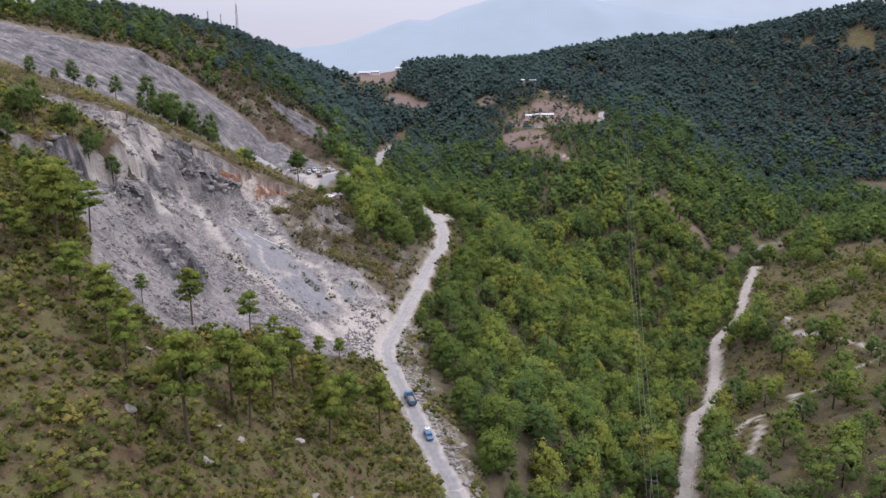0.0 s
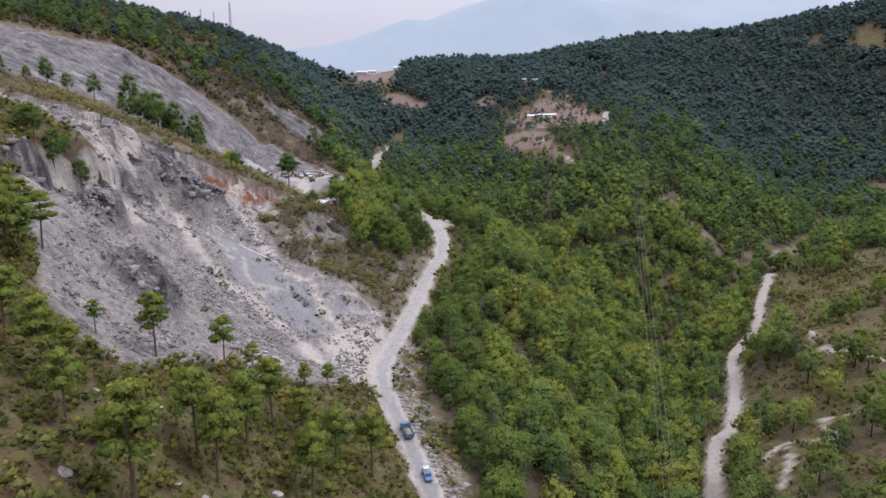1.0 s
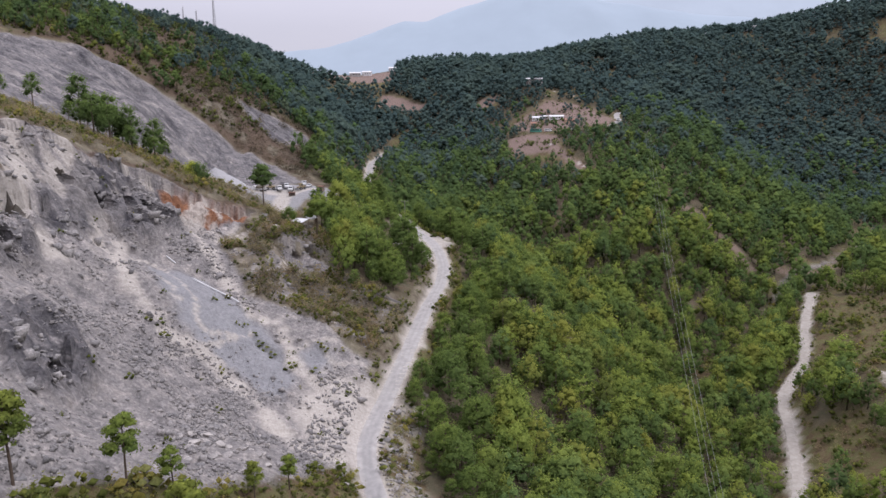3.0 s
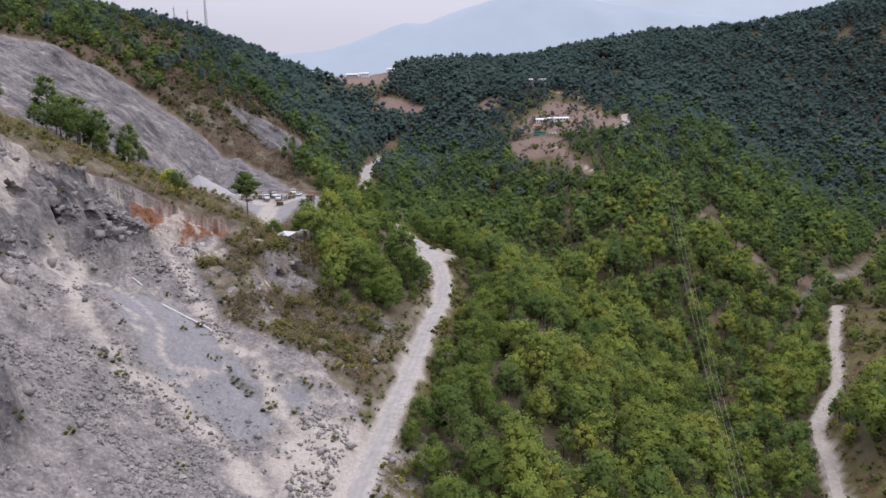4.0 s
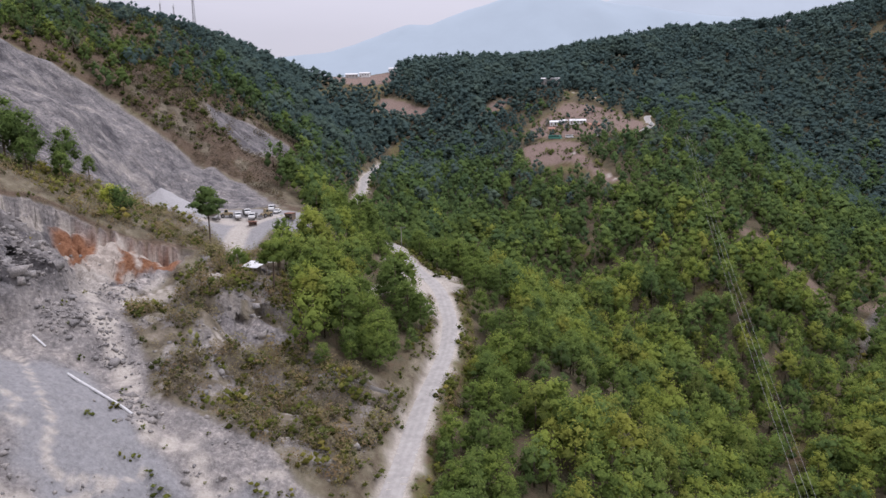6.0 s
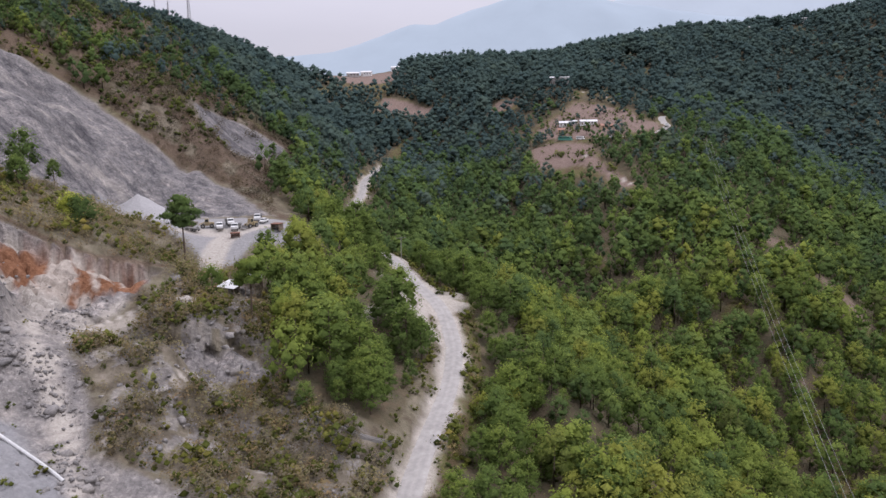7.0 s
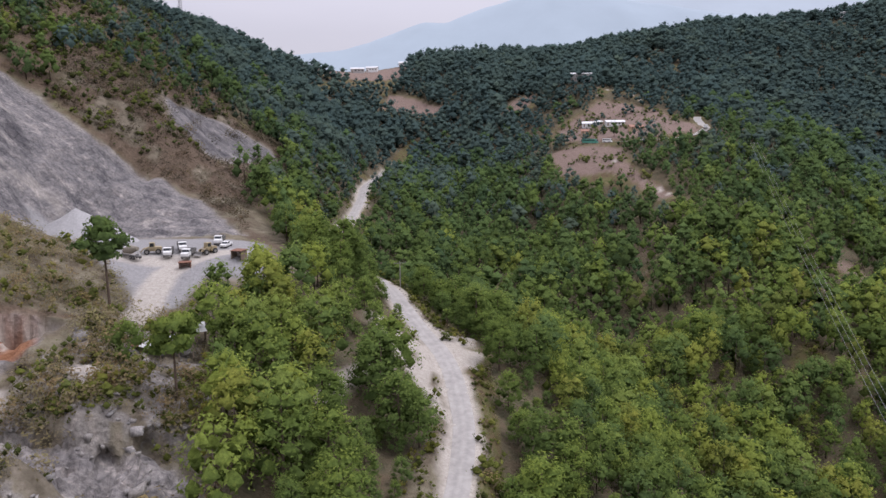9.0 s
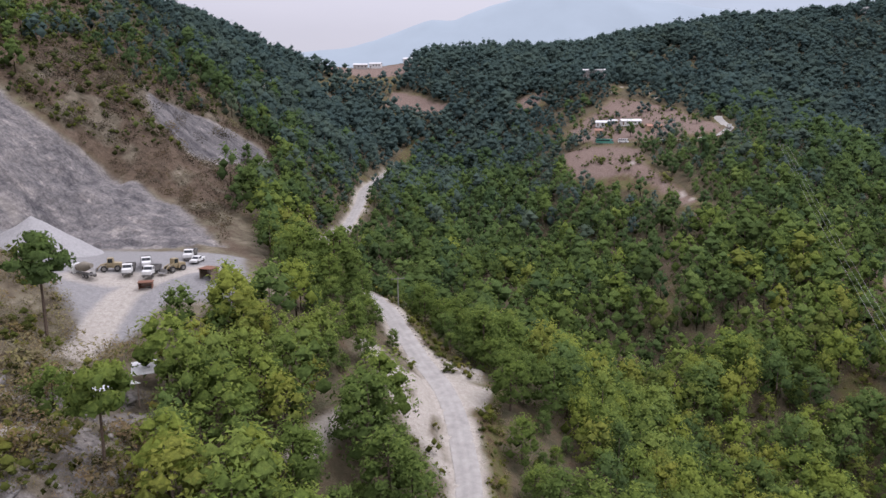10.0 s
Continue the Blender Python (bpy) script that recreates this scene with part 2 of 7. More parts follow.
FIELD_AREA = [(60, 692), (71, 696), (92, 672), (98, 659), (94, 631), (99, 614), (107, 594), (108, 586), (102, 584), (94, 608), (83, 623), (71, 633), (59, 648)]
HAMLET_AREA = [(70, 747), (92, 767), (109, 788), (132, 775), (148, 752), (149, 711), (149, 664), (126, 670), (102, 680), (67, 718)]
RIDGE_FIELD = [(-166, 908), (-120, 916), (-78, 932), (-58, 948), (-44, 985), (-58, 997), (-100, 988), (-152, 958)]
BROWN_SPOT = [(-74, 862), (-48, 852), (-22, 848), (-14, 866), (-40, 884), (-66, 892)]
BROWN_SMALL = [(34, 812), (56, 812), (62, 830), (44, 838)]
BROWN_STRIP = [(-122, 838), (-96, 818), (-90, 824), (-112, 848)]
SCAR_AREA = [(160, 540), (176, 542), (190, 502), (196, 486), (184, 480), (176, 505), (164, 524)]
HAMLET_ROAD = [(170, 742, 81), (163, 722, 79.5), (155, 690, 76.5), (152, 672, 74), (142, 661, 70.5), (128, 659, 68.5), (113, 664, 67), (97, 676, 65.8), (76, 698, 63.5)]
DRIVE = [(-3, 379, 0), (-9.5, 388, 0), (-13, 397, 0), (-18, 410, 0), (-24, 419, 0)]
JUNCTION = [(-25, 414.6), (-17.4, 407.6), (-11.5, 406), (-10.6, 387), (-7.8, 386), (-7.4, 396), (-4.4, 400), (4.5, 405), (6, 414), (-4.9, 418), (-14, 414), (-22, 418)]      # pull-out beside the bend
LOWER_PATH = [(-19, 391, 0), (-22, 388, 0), (-25, 383, 0), (-28.5, 370, 0)]
YARD_ROAD = [(-74, 382, 0), (-76, 394, 0), (-77, 406, 0), (-75, 414, 0), (-70, 419, 0), (-64, 423, 0), (-71, 419.5, 0), (-80, 416, 0), (-91, 415, 0)]
SLOPE_PATHS = ([(175, 359, 0), (162, 307, 0), (170, 297, 0), (176, 287, 0), (184, 273, 0)], [(108, 238, 0), (119, 247, 0), (126, 244, 0), (133, 239, 0), (138, 256, 0), (145, 254, 0), (155, 259, 0), (165, 262, 0), (178, 266, 0)], [(121, 246, 0), (114, 231, 0), (107, 221, 0)],
               [(88, 640, 0), (94, 620, 0), (104, 596, 0), (110, 584, 0)], [(110, 800, 0), (124, 820, 0), (136, 812, 0), (140, 790, 0)])
# bare strips in the woods: the cut under the power line, gullies and slips
GULLIES = (([(180, 659, 0), (165, 592, 0), (152, 532, 0), (142, 489, 0), (135, 460, 0), (133, 420, 0), (130, 393, 0)], 1.3), ([(82, 540, 0), (77, 518, 0), (74, 503, 0)], 1.6), ([(78, 486, 0), (85, 490, 0), (89, 491, 0)], 1.8), ([(26, 576, 0), (33, 587, 0), (38, 592, 0)], 2.0), ([(-34, 706, 0), (-25, 682, 0), (-17, 655, 0)], 3.0), ([(216, 501, 0), (234, 503, 0), (253, 512, 0), (294, 555, 0)], 3.0))
RED_AREA = [(-111, 344), (-103, 350.5), (-92, 356.5), (-84, 361), (-80, 354), (-84, 347), (-92, 340), (-100, 336), (-107, 338)]


lip_line, lip_near_line = resample(LIP, 0.8), resample(LIP_NEAR, 0.8)
CLIFF = [(-80, 335, 0), (-72, 334.5, 0), (-65, 334, 0), (-58, 334.5, 0), (-51, 338, 0), (-44, 339, 0), (-37, 334, 0)]      # foot of the low cliff with the caves
cliff_line = resample(CLIFF, 0.8)
# dark crags standing out of the torn slope: outline and rise
CRAGS = [([(-118, 247), (-114, 255), (-109, 254), (-106, 249), (-106, 232), (-112, 235)], 4.2), ([(-110, 302), (-110, 322), (-102, 324), (-97, 332), (-92, 314), (-98, 300), (-106, 294)], 4.6),
         ([(-117, 268), (-125, 318), (-117, 317), (-113, 299), (-108, 264), (-112, 259)], 2.2), ([(-138, 302), (-134, 311), (-128, 300), (-130, 289)], 3.0),
         ([(-128, 325), (-122, 333), (-108, 342), (-106, 330), (-115, 319)], 2.2), ([(-131, 224), (-121, 246), (-118, 261), (-113, 256), (-114, 242), (-119, 212), (-128, 212)], 0.4),
         ([(-93, 208), (-92, 222), (-84, 226), (-77, 217), (-75, 204), (-82, 197)], 4.0)]


def crags(x, y):
    """Where the dark crags stand, 0 to 1, and how far they rise."""
    k, rise = np.zeros_like(x), np.zeros_like(x)
    near = (x > -150) & (x < -66) & (y > 192) & (y < 355)
    if near.any():
        u, v = x[near], y[near]
        wob = 5 * (fbm(u / 5, v / 5, 3, 22) - 0.5)
        for poly, up in CRAGS:
            q = smooth(-1.4, 1.2, area(u, v, poly) + wob)
            k[near] = np.maximum(k[near], q)
            rise[near] += up * q
    return k, rise


def zones(x, y):
    """Cover of the ground, each 0 to 1: rock, pale dust, bare earth, red earth."""
    wob = 9 * (fbm(x / 14, y / 14, 4, 3) - 0.5)
    rock = smooth(-2.4, 1.4, np.maximum.reduce([area(x, y, SLIDE_AREA), area(x, y, FACE_AREA), area(x, y, PATCH_AREA), area(x, y, CRAG_AREA) - 1.5]) + wob)
    lx, ly = x + 5 * (fbm(x / 8, y / 8, 3, 17) - 0.5), y + 5 * (fbm(x / 8, y / 8, 3, 18) - 0.5)
    dn, jn, sn = nearest(lx, ly, lip_near_line)
    held = (jn > 3) & (jn < len(lip_near_line) - 4)
    rock = np.maximum(rock, np.where(held, smooth(-1.5, -0.7, dn * np.sign(sn)) * (1 - smooth(7, 11, dn)), 0))
    rock = rock * np.where(held & (sn < 0), 1 - (1 - smooth(8, 12, dn)) * smooth(0.7, 1.5, dn), 1)
    dl, jl, sl = nearest(lx, ly, lip_line)
    held = (jl > 3) & (jl < len(lip_line) - 12)
    rock = np.maximum(rock, np.where(held, smooth(-1.5, -0.7, dl * np.sign(sl)) * (1 - smooth(7, 11, dl)), 0))
    yard = smooth(-2, 1, area(x, y, YARD_AREA) + 0.4 * wob)
    earth = np.maximum.reduce([smooth(-2, 2, area(x, y, p) + wob) for p in (HAMLET_AREA, RIDGE_FIELD, BROWN_SPOT, BROWN_SMALL, BROWN_STRIP)] + [smooth(-1, 1, area(x, y, FIELD_AREA) + 0.3 * wob)])
    earth = np.maximum(earth, 0.75 * smooth(-1, 2, area(x, y, SCAR_AREA) + wob))
    earth = np.maximum(earth, 0.3 * smooth(-6, -1, np.maximum(area(x, y, FIELD_AREA) - 3, area(x, y, HAMLET_AREA)) + wob))
    for strip, half in GULLIES:
        ds, _, _ = nearest(x, y, resample(strip, 5))
        earth = np.maximum(earth, 0.7 * (1 - smooth(half * 0.4, half + 1.0, ds + 0.8 * wob)))
    red = smooth(-1.5, 1.5, area(x, y, RED_AREA) + 0.5 * wob)
    return rock, yard, earth, red


hamlet_line = resample(HAMLET_ROAD, 3.0)
OUTCROP = (-82, 212)                 # a lone crag low on the slide
BENCH_AREA = [(-190, 270), (-150, 301), (-128, 321), (-122, 334), (-115, 343.5), (-103, 352.5), (-90, 359.5), (-77, 369), (-62, 368), (-50, 368), (-54, 384), (-66, 390), (-80, 397), (-92, 405), (-112, 424), (-131, 419), (-153, 389), (-173, 369), (-199, 340), (-230, 330)]
BRUSH_AREA = [(-23, 284), (-18, 300), (-12, 318), (-30, 323), (-43, 337), (-46, 352), (-50, 371), (-64, 376), (-77, 370), (-75, 356), (-76, 342), (-80, 326), (-80, 318), (-74, 309), (-68, 302), (-64, 293), (-50, 290), (-38, 285)]


def blocks(x, y):
    """Large and small broken blocks of the torn rock."""
    wx, wy = x + 5 * fbm(x / 9, y / 9, 3, 14), y + 5 * fbm(x / 9, y / 9, 3, 15)
    return cells(wx / 9.0, wy / 7.0, 1) + cells(wx / 3.3, wy / 2.7, 2)


def height(x, y):
    """The ground with its cuts, banks and roughness."""
    z = land(x, y)
    rock, yard, earth, red = zones(x, y)
    rock = rock * (1 - yard)
    lx, ly = x + 5 * (fbm(x / 8, y / 8, 3, 17) - 0.5), y + 5 * (fbm(x / 8, y / 8, 3, 18) - 0.5)
    dl, il, sl = nearest(lx, ly, lip_line)
    dn, jn, sn = nearest(lx, ly, lip_near_line)
    below = np.maximum(np.where(sl > 0, 1 - smooth(8, 46, dl), 0), np.where(sn > 0, 1 - smooth(6, 26, dn), 0))
    face = smooth(-4, 6, area(x, y, FACE_AREA))
    brush = smooth(-3, 4, area(x, y, BRUSH_AREA))
    crag = np.clip(rock * (0.16 + 0.84 * below) * (1 - face) + 0.26 * rock * face + 0.32 * brush + 0.4 * smooth(-3, 3, area(x, y, CRAG_AREA)), 0, 1)
    crag = np.maximum(crag, 0.85 * crags(x, y)[0])
    # steps at the torn upper edges
    z = z + rock * np.where(sl > 0, -4.2 * (1 - smooth(0.5, 12, dl)), 0) * smooth(0.2, 0.6, rock)
    z = z + rock * np.where(sn > 0, -9.5 * (1 - smooth(1.5, 17, dn)) * smooth(0, 1.3, dn), 0) * smooth(0.2, 0.6, rock)
    # crags, fissures and gullies, smoother rubble below
    d1, d2, own, e1, e2, ow2 = blocks(x, y)
    g = np.abs(2 * fbm((x * 0.45 + y * 0.89) / 10, (x * 0.89 - y * 0.45) / 34, 4, 11) - 1)
    ridge = 1 - np.abs(2 * fbm(x / 9, y / 9, 5, 61, 0.62) - 1)
    z = z + crag * (2.4 * (own - 0.5) * smooth(0, 0.3, d2 - d1) + 1.9 * (ow2 - 0.5) * smooth(0, 0.25, e2 - e1) - 1.0 * (1 - smooth(0, 0.14, d2 - d1)) + 6.0 * (ridge - 0.72) + 3.5 * (g - 0.25) * (1 - 0.75 * face))
    z = z + rock * (1 - below) * (2.4 * (g - 0.25) + 1.7 * (fbm(x / 2.8, y / 2.8, 3, 21, 0.6) - 0.5))
    st = fbm((0.96 * y - 0.27 * x + 6 * fbm(x / 20, y / 20, 3, 16)) / 7, (0.96 * x + 0.27 * y) / 30, 4, 19)
    z = z + face * rock * (1.6 * (np.abs(2 * st - 1) - 0.25) + 1.8 * (fbm(x / 5, y / 5, 5, 23, 0.65) - 0.5))
    z = z + crags(x, y)[1]
    near = (x > -86) & (x < -30) & (y > 312) & (y < 356)
    if near.any():
        u, v = x[near], y[near]
        dk, ik, sk = nearest(u + 4 * (fbm(u / 5, v / 5, 3, 37) - 0.5), v + 4 * (fbm(u / 5, v / 5, 3, 38) - 0.5), cliff_line)
        ends = np.clip(np.minimum(ik, len(cliff_line) - 1 - ik) / 9.0, 0, 1)
        z[near] += ends * np.where(sk > 0, -2.2 * (1 - smooth(0.2, 9, dk)), 0.3 * (1 - smooth(0.5, 8, dk)))
    r = np.hypot(x - OUTCROP[0], (y - OUTCROP[1]) * 0.8)
    z = z + (1 - smooth(4, 10.5, r + 4 * (ow2 - 0.5))) * (1.0 + 3.5 * (ow2 - 0.5))
    wild = (1 - rock) * (1 - yard) * (1 - earth)
    z = z + wild * (2.6 * (fbm(x / 22, y / 22, 4, 31) - 0.5) + 1.0 * (fbm(x / 3.1, y / 3.1, 3, 41) - 0.5))
    for line, half, up, down in ((road_line, 2.9, 3.0, 6.0), (track_line, 2.2, 2.5, 3.0), (hamlet_line, 3.0, 3.0, 4.0)):
        near = (x > line[:, 0].min() - 30) & (x < line[:, 0].max() + 30) & (y > line[:, 1].min() - 30) & (y < line[:, 1].max() + 30)
        if near.any():
            d, i, side = nearest(x[near], y[near], line)
            k = 1 - smooth(half, half + np.where(side > 0, down, up), d)
            z[near] = z[near] * (1 - k) + (line[i, 2] - 0.06) * k
    return z


def mesh_from(name, verts, faces_n, loops):
    """A mesh from arrays: corners, sides per face, corner indices."""
    me = bpy.data.meshes.new(name)
    me.vertices.add(len(verts))
    me.vertices.foreach_set("co", np.ascontiguousarray(verts, np.float32).ravel())
    me.loops.add(len(loops))
    me.loops.foreach_set("vertex_index", np.ascontiguousarray(loops, np.int32))
    n = np.ascontiguousarray(faces_n, np.int32)
    me.polygons.add(len(n))
    me.polygons.foreach_set("loop_start", np.concatenate([[0], np.cumsum(n)[:-1]]).astype(np.int32))
    me.update(calc_edges=True)
    return me


def attribute(me, name, values):
    at = me.attributes.new(name, "FLOAT", "POINT")
    at.data.foreach_set("value", np.ascontiguousarray(values, np.float32))


def grid_mesh(name, xs, ys, fz):
    gx, gy = np.meshgrid(xs, ys)
    x, y = gx.ravel(), gy.ravel()
    z = fz(x, y)
    nx, ny = len(xs), len(ys)
    i = (np.arange(ny - 1)[:, None] * nx + np.arange(nx - 1)[None, :]).ravel()
    loops = np.stack([i, i + 1, i + nx + 1, i + nx], 1).ravel()
    me = mesh_from(name, np.stack([x, y, z], 1), np.full(len(i), 4), loops)
    me.polygons.foreach_set("use_smooth", np.ones(len(i), bool))
    return me, x, y, z


# ---- materials ----
def material(name):
    m = bpy.data.materials.new(name)
    m.use_nodes = True
    nt = m.node_tree
    return m, nt.nodes, nt.links, nt.nodes["Principled BSDF"]


def noise_node(nodes, links, scale, detail=5.0, rough=0.6, coord="Object"):
    co = nodes.new("ShaderNodeTexCoord")
    n = nodes.new("ShaderNodeTexNoise")
    n.inputs["Scale"].default_value = scale
    n.inputs["Detail"].default_value = detail
    n.inputs["Roughness"].default_value = rough
    links.new(co.outputs[coord], n.inputs["Vector"])
    return n


def ramp_node(nodes, links, source, stops):
    r = nodes.new("ShaderNodeValToRGB")
    while len(r.color_ramp.elements) < len(stops):
        r.color_ramp.elements.new(0.5)
    for e, (p, c) in zip(r.color_ramp.elements, stops):
        e.position, e.color = p, (*c, 1)
    links.new(source, r.inputs["Fac"])
    return r


def mix_node(nodes, links, fac, a, b, kind="MIX"):
    m = nodes.new("ShaderNodeMixRGB")
    m.blend_type = kind
    for sock, v in zip(m.inputs, (fac, a, b)):
        if isinstance(v, (int, float)):
            sock.default_value = v
        elif isinstance(v, tuple):
            sock.default_value = (*v, 1)
        else:
            links.new(v, sock)
    return m.outputs["Color"]


def bump_node(nodes, links, source, strength, distance, shader):
    b = nodes.new("ShaderNodeBump")
    b.inputs["Strength"].default_value = strength
    b.inputs["Distance"].default_value = distance
    links.new(source, b.inputs["Height"])
    links.new(b.outputs["Normal"], shader.inputs["Normal"])


def attr_node(nodes, name):
    a = nodes.new("ShaderNodeAttribute")
    a.attribute_name = name
    return a.outputs["Fac"]


def ground_material():
    m, N, L, P = material("hillside_ground")
    big, mid, fine = noise_node(N, L, 0.035, 6), noise_node(N, L, 0.22, 6, 0.65), noise_node(N, L, 1.1, 5, 0.7)
    grass = ramp_node(N, L, mid.outputs["Fac"], [(0.3, (0.06, 0.042, 0.025)), (0.44, (0.12, 0.088, 0.048)), (0.56, (0.11, 0.108, 0.042)), (0.75, (0.2, 0.148, 0.088))])
    litter = ramp_node(N, L, mid.outputs["Fac"], [(0.3, (0.07, 0.07, 0.04)), (0.55, (0.12, 0.098, 0.062)), (0.75, (0.14, 0.098, 0.062))])
    base = mix_node(N, L, attr_node(N, "wood"), grass.outputs["Color"], litter.outputs["Color"])
    co = N.new("ShaderNodeTexCoord")
    lay = N.new("ShaderNodeMapping")
    lay.inputs["Rotation"].default_value = (0, 0, radians(27))
    lay.inputs["Scale"].default_value = (0.3, 0.75, 0.45)
    L.new(co.outputs["Object"], lay.inputs["Vector"])
    streak = N.new("ShaderNodeTexNoise")
    streak.inputs["Scale"].default_value = 0.5
    streak.inputs["Detail"].default_value = 7
    streak.inputs["Roughness"].default_value = 0.68
    L.new(lay.outputs["Vector"], streak.inputs["Vector"])
    rock_fine = ramp_node(N, L, fine.outputs["Fac"], [(0.28, (0.14, 0.137, 0.137)), (0.5, (0.24, 0.232, 0.226)), (0.72, (0.36, 0.345, 0.33))])
    rock_big = ramp_node(N, L, streak.outputs["Fac"], [(0.34, (0.5, 0.5, 0.53)), (0.46, (0.85, 0.84, 0.84)), (0.56, (1.0, 0.98, 0.96)), (0.68, (1.55, 1.48, 1.4))])
    rock = mix_node(N, L, 1.0, rock_fine.outputs["Color"], rock_big.outputs["Color"], "MULTIPLY")
    tone = ramp_node(N, L, attr_node(N, "block"), [(0.0, (0.33, 0.33, 0.36)), (0.4, (0.78, 0.775, 0.785)), (0.6, (1.0, 0.98, 0.97)), (1.0, (1.7, 1.64, 1.57))])
    rock = mix_node(N, L, 1.0, rock, tone.outputs["Color"], "MULTIPLY")
    crack = N.new("ShaderNodeTexVoronoi")
    crack.feature = "DISTANCE_TO_EDGE"
    crack.inputs["Scale"].default_value = 0.4
    bend = mix_node(N, L, 0.35, lay.outputs["Vector"], mid.outputs["Color"], "ADD")
    L.new(bend, crack.inputs["Vector"])
    line = ramp_node(N, L, crack.outputs["Distance"], [(0.0, (0.45, 0.45, 0.47)), (0.05, (1, 1, 1))])
    rock = mix_node(N, L, 0.5, rock, line.outputs["Color"], "MULTIPLY")
    stones = ramp_node(N, L, fine.outputs["Fac"], [(0.28, (0.13, 0.121, 0.114)), (0.5, (0.225, 0.21, 0.196)), (0.72, (0.38, 0.355, 0.328))])
    spread = ramp_node(N, L, mid.outputs["Fac"], [(0.32, (0.58, 0.585, 0.6)), (0.5, (0.97, 0.965, 0.96)), (0.68, (1.36, 1.32, 1.26))])
    stones = mix_node(N, L, 1.0, stones.outputs["Color"], spread.outputs["Color"], "MULTIPLY")
    rock = mix_node(N, L, attr_node(N, "crag"), stones, rock)
    base = mix_node(N, L, attr_node(N, "rock"), base, rock)
    earth = ramp_node(N, L, fine.outputs["Fac"], [(0.3, (0.14, 0.1, 0.082)), (0.7, (0.255, 0.19, 0.155))])
    base = mix_node(N, L, attr_node(N, "earth"), base, earth.outputs["Color"])
    scrub = ramp_node(N, L, mid.outputs["Fac"], [(0.32, (0.085, 0.072, 0.05)), (0.5, (0.165, 0.142, 0.105)), (0.66, (0.25, 0.217, 0.17))])
    base = mix_node(N, L, attr_node(N, "scrub"), base, scrub.outputs["Color"])
    soil = ramp_node(N, L, fine.outputs["Fac"], [(0.3, (0.06, 0.042, 0.03)), (0.7, (0.16, 0.115, 0.08))])
    base = mix_node(N, L, attr_node(N, "soil"), base, soil.outputs["Color"])
    red = ramp_node(N, L, fine.outputs["Fac"], [(0.3, (0.14, 0.062, 0.03)), (0.7, (0.29, 0.15, 0.085))])
    base = mix_node(N, L, attr_node(N, "red"), base, red.outputs["Color"])
    dust = ramp_node(N, L, fine.outputs["Fac"], [(0.3, (0.35, 0.318, 0.274)), (0.7, (0.5, 0.46, 0.4))])
    gravel = ramp_node(N, L, fine.outputs["Fac"], [(0.3, (0.2, 0.2, 0.202)), (0.7, (0.29, 0.288, 0.288))])
    base = mix_node(N, L, attr_node(N, "gravel"), base, gravel.outputs["Color"])
    base = mix_node(N, L, attr_node(N, "dust"), base, dust.outputs["Color"])
    L.new(base, P.inputs["Base Color"])
    P.inputs["Roughness"].default_value = 0.95
    P.inputs["Specular IOR Level"].default_value = 0.15
    relief = N.new("ShaderNodeMath")
    relief.operation = "MULTIPLY_ADD"
    relief.inputs[1].default_value = 2.2
    L.new(mid.outputs["Fac"], relief.inputs[0])
    L.new(fine.outputs["Fac"], relief.inputs[2])
    bump_node(N, L, relief.outputs[0], 0.6, 0.8, P)
    return m


def foliage_material(name, dark, mid, light, mottle=1.0):
    m, N, L, P = material(name)
    N.remove(P)
    out = N["Material Output"]
    geo = N.new("ShaderNodeNewGeometry")
    tone = N.new("ShaderNodeMath")
    tone.operation = "MULTIPLY_ADD"
    tone.inputs[1].default_value = 0.04
    L.new(geo.outputs["Random Per Island"], tone.inputs[0])
    info = N.new("ShaderNodeObjectInfo")
    each = N.new("ShaderNodeMath")
    each.operation = "MULTIPLY_ADD"
    each.inputs[1].default_value = 0.25
    L.new(info.outputs["Random"], each.inputs[0])
    L.new(attr_node(N, "tone"), each.inputs[2])
    L.new(each.outputs[0], tone.inputs[2])
    # tone holds the painted crown shade plus random variation
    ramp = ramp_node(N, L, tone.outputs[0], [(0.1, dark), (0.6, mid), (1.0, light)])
    grain = ramp_node(N, L, noise_node(N, L, 1.5, 3, 0.7).outputs["Fac"], [(0.34, tuple(1 - mottle * q for q in (0.32, 0.32, 0.3))), (0.5, (1, 1, 1)), (0.66, tuple(1 + mottle * q for q in (0.26, 0.26, 0.2)))])
    # tint differs from tree to tree; its blue end also carries painted haze
    hue_tint = ramp_node(N, L, attr_node(N, "hue"), [(0.0, (0.88, 0.98, 1.16)), (0.4, (0.97, 1.0, 1.04)), (0.8, (1.08, 1.05, 0.82)), (1.0, (1.22, 1.04, 0.85))])
    col = mix_node(N, L, 1.0, mix_node(N, L, 1.0, ramp.outputs["Color"], hue_tint.outputs["Color"], "MULTIPLY"), grain.outputs["Color"], "MULTIPLY")
    d = N.new("ShaderNodeBsdfDiffuse")
    t = N.new("ShaderNodeBsdfTranslucent")
    mixs = N.new("ShaderNodeMixShader")
    mixs.inputs[0].default_value = 0.5
    L.new(col, d.inputs["Color"])
    L.new(col, t.inputs["Color"])
    L.new(d.outputs[0], mixs.inputs[1])
    L.new(t.outputs[0], mixs.inputs[2])
    L.new(mixs.outputs[0], out.inputs["Surface"])
    return m


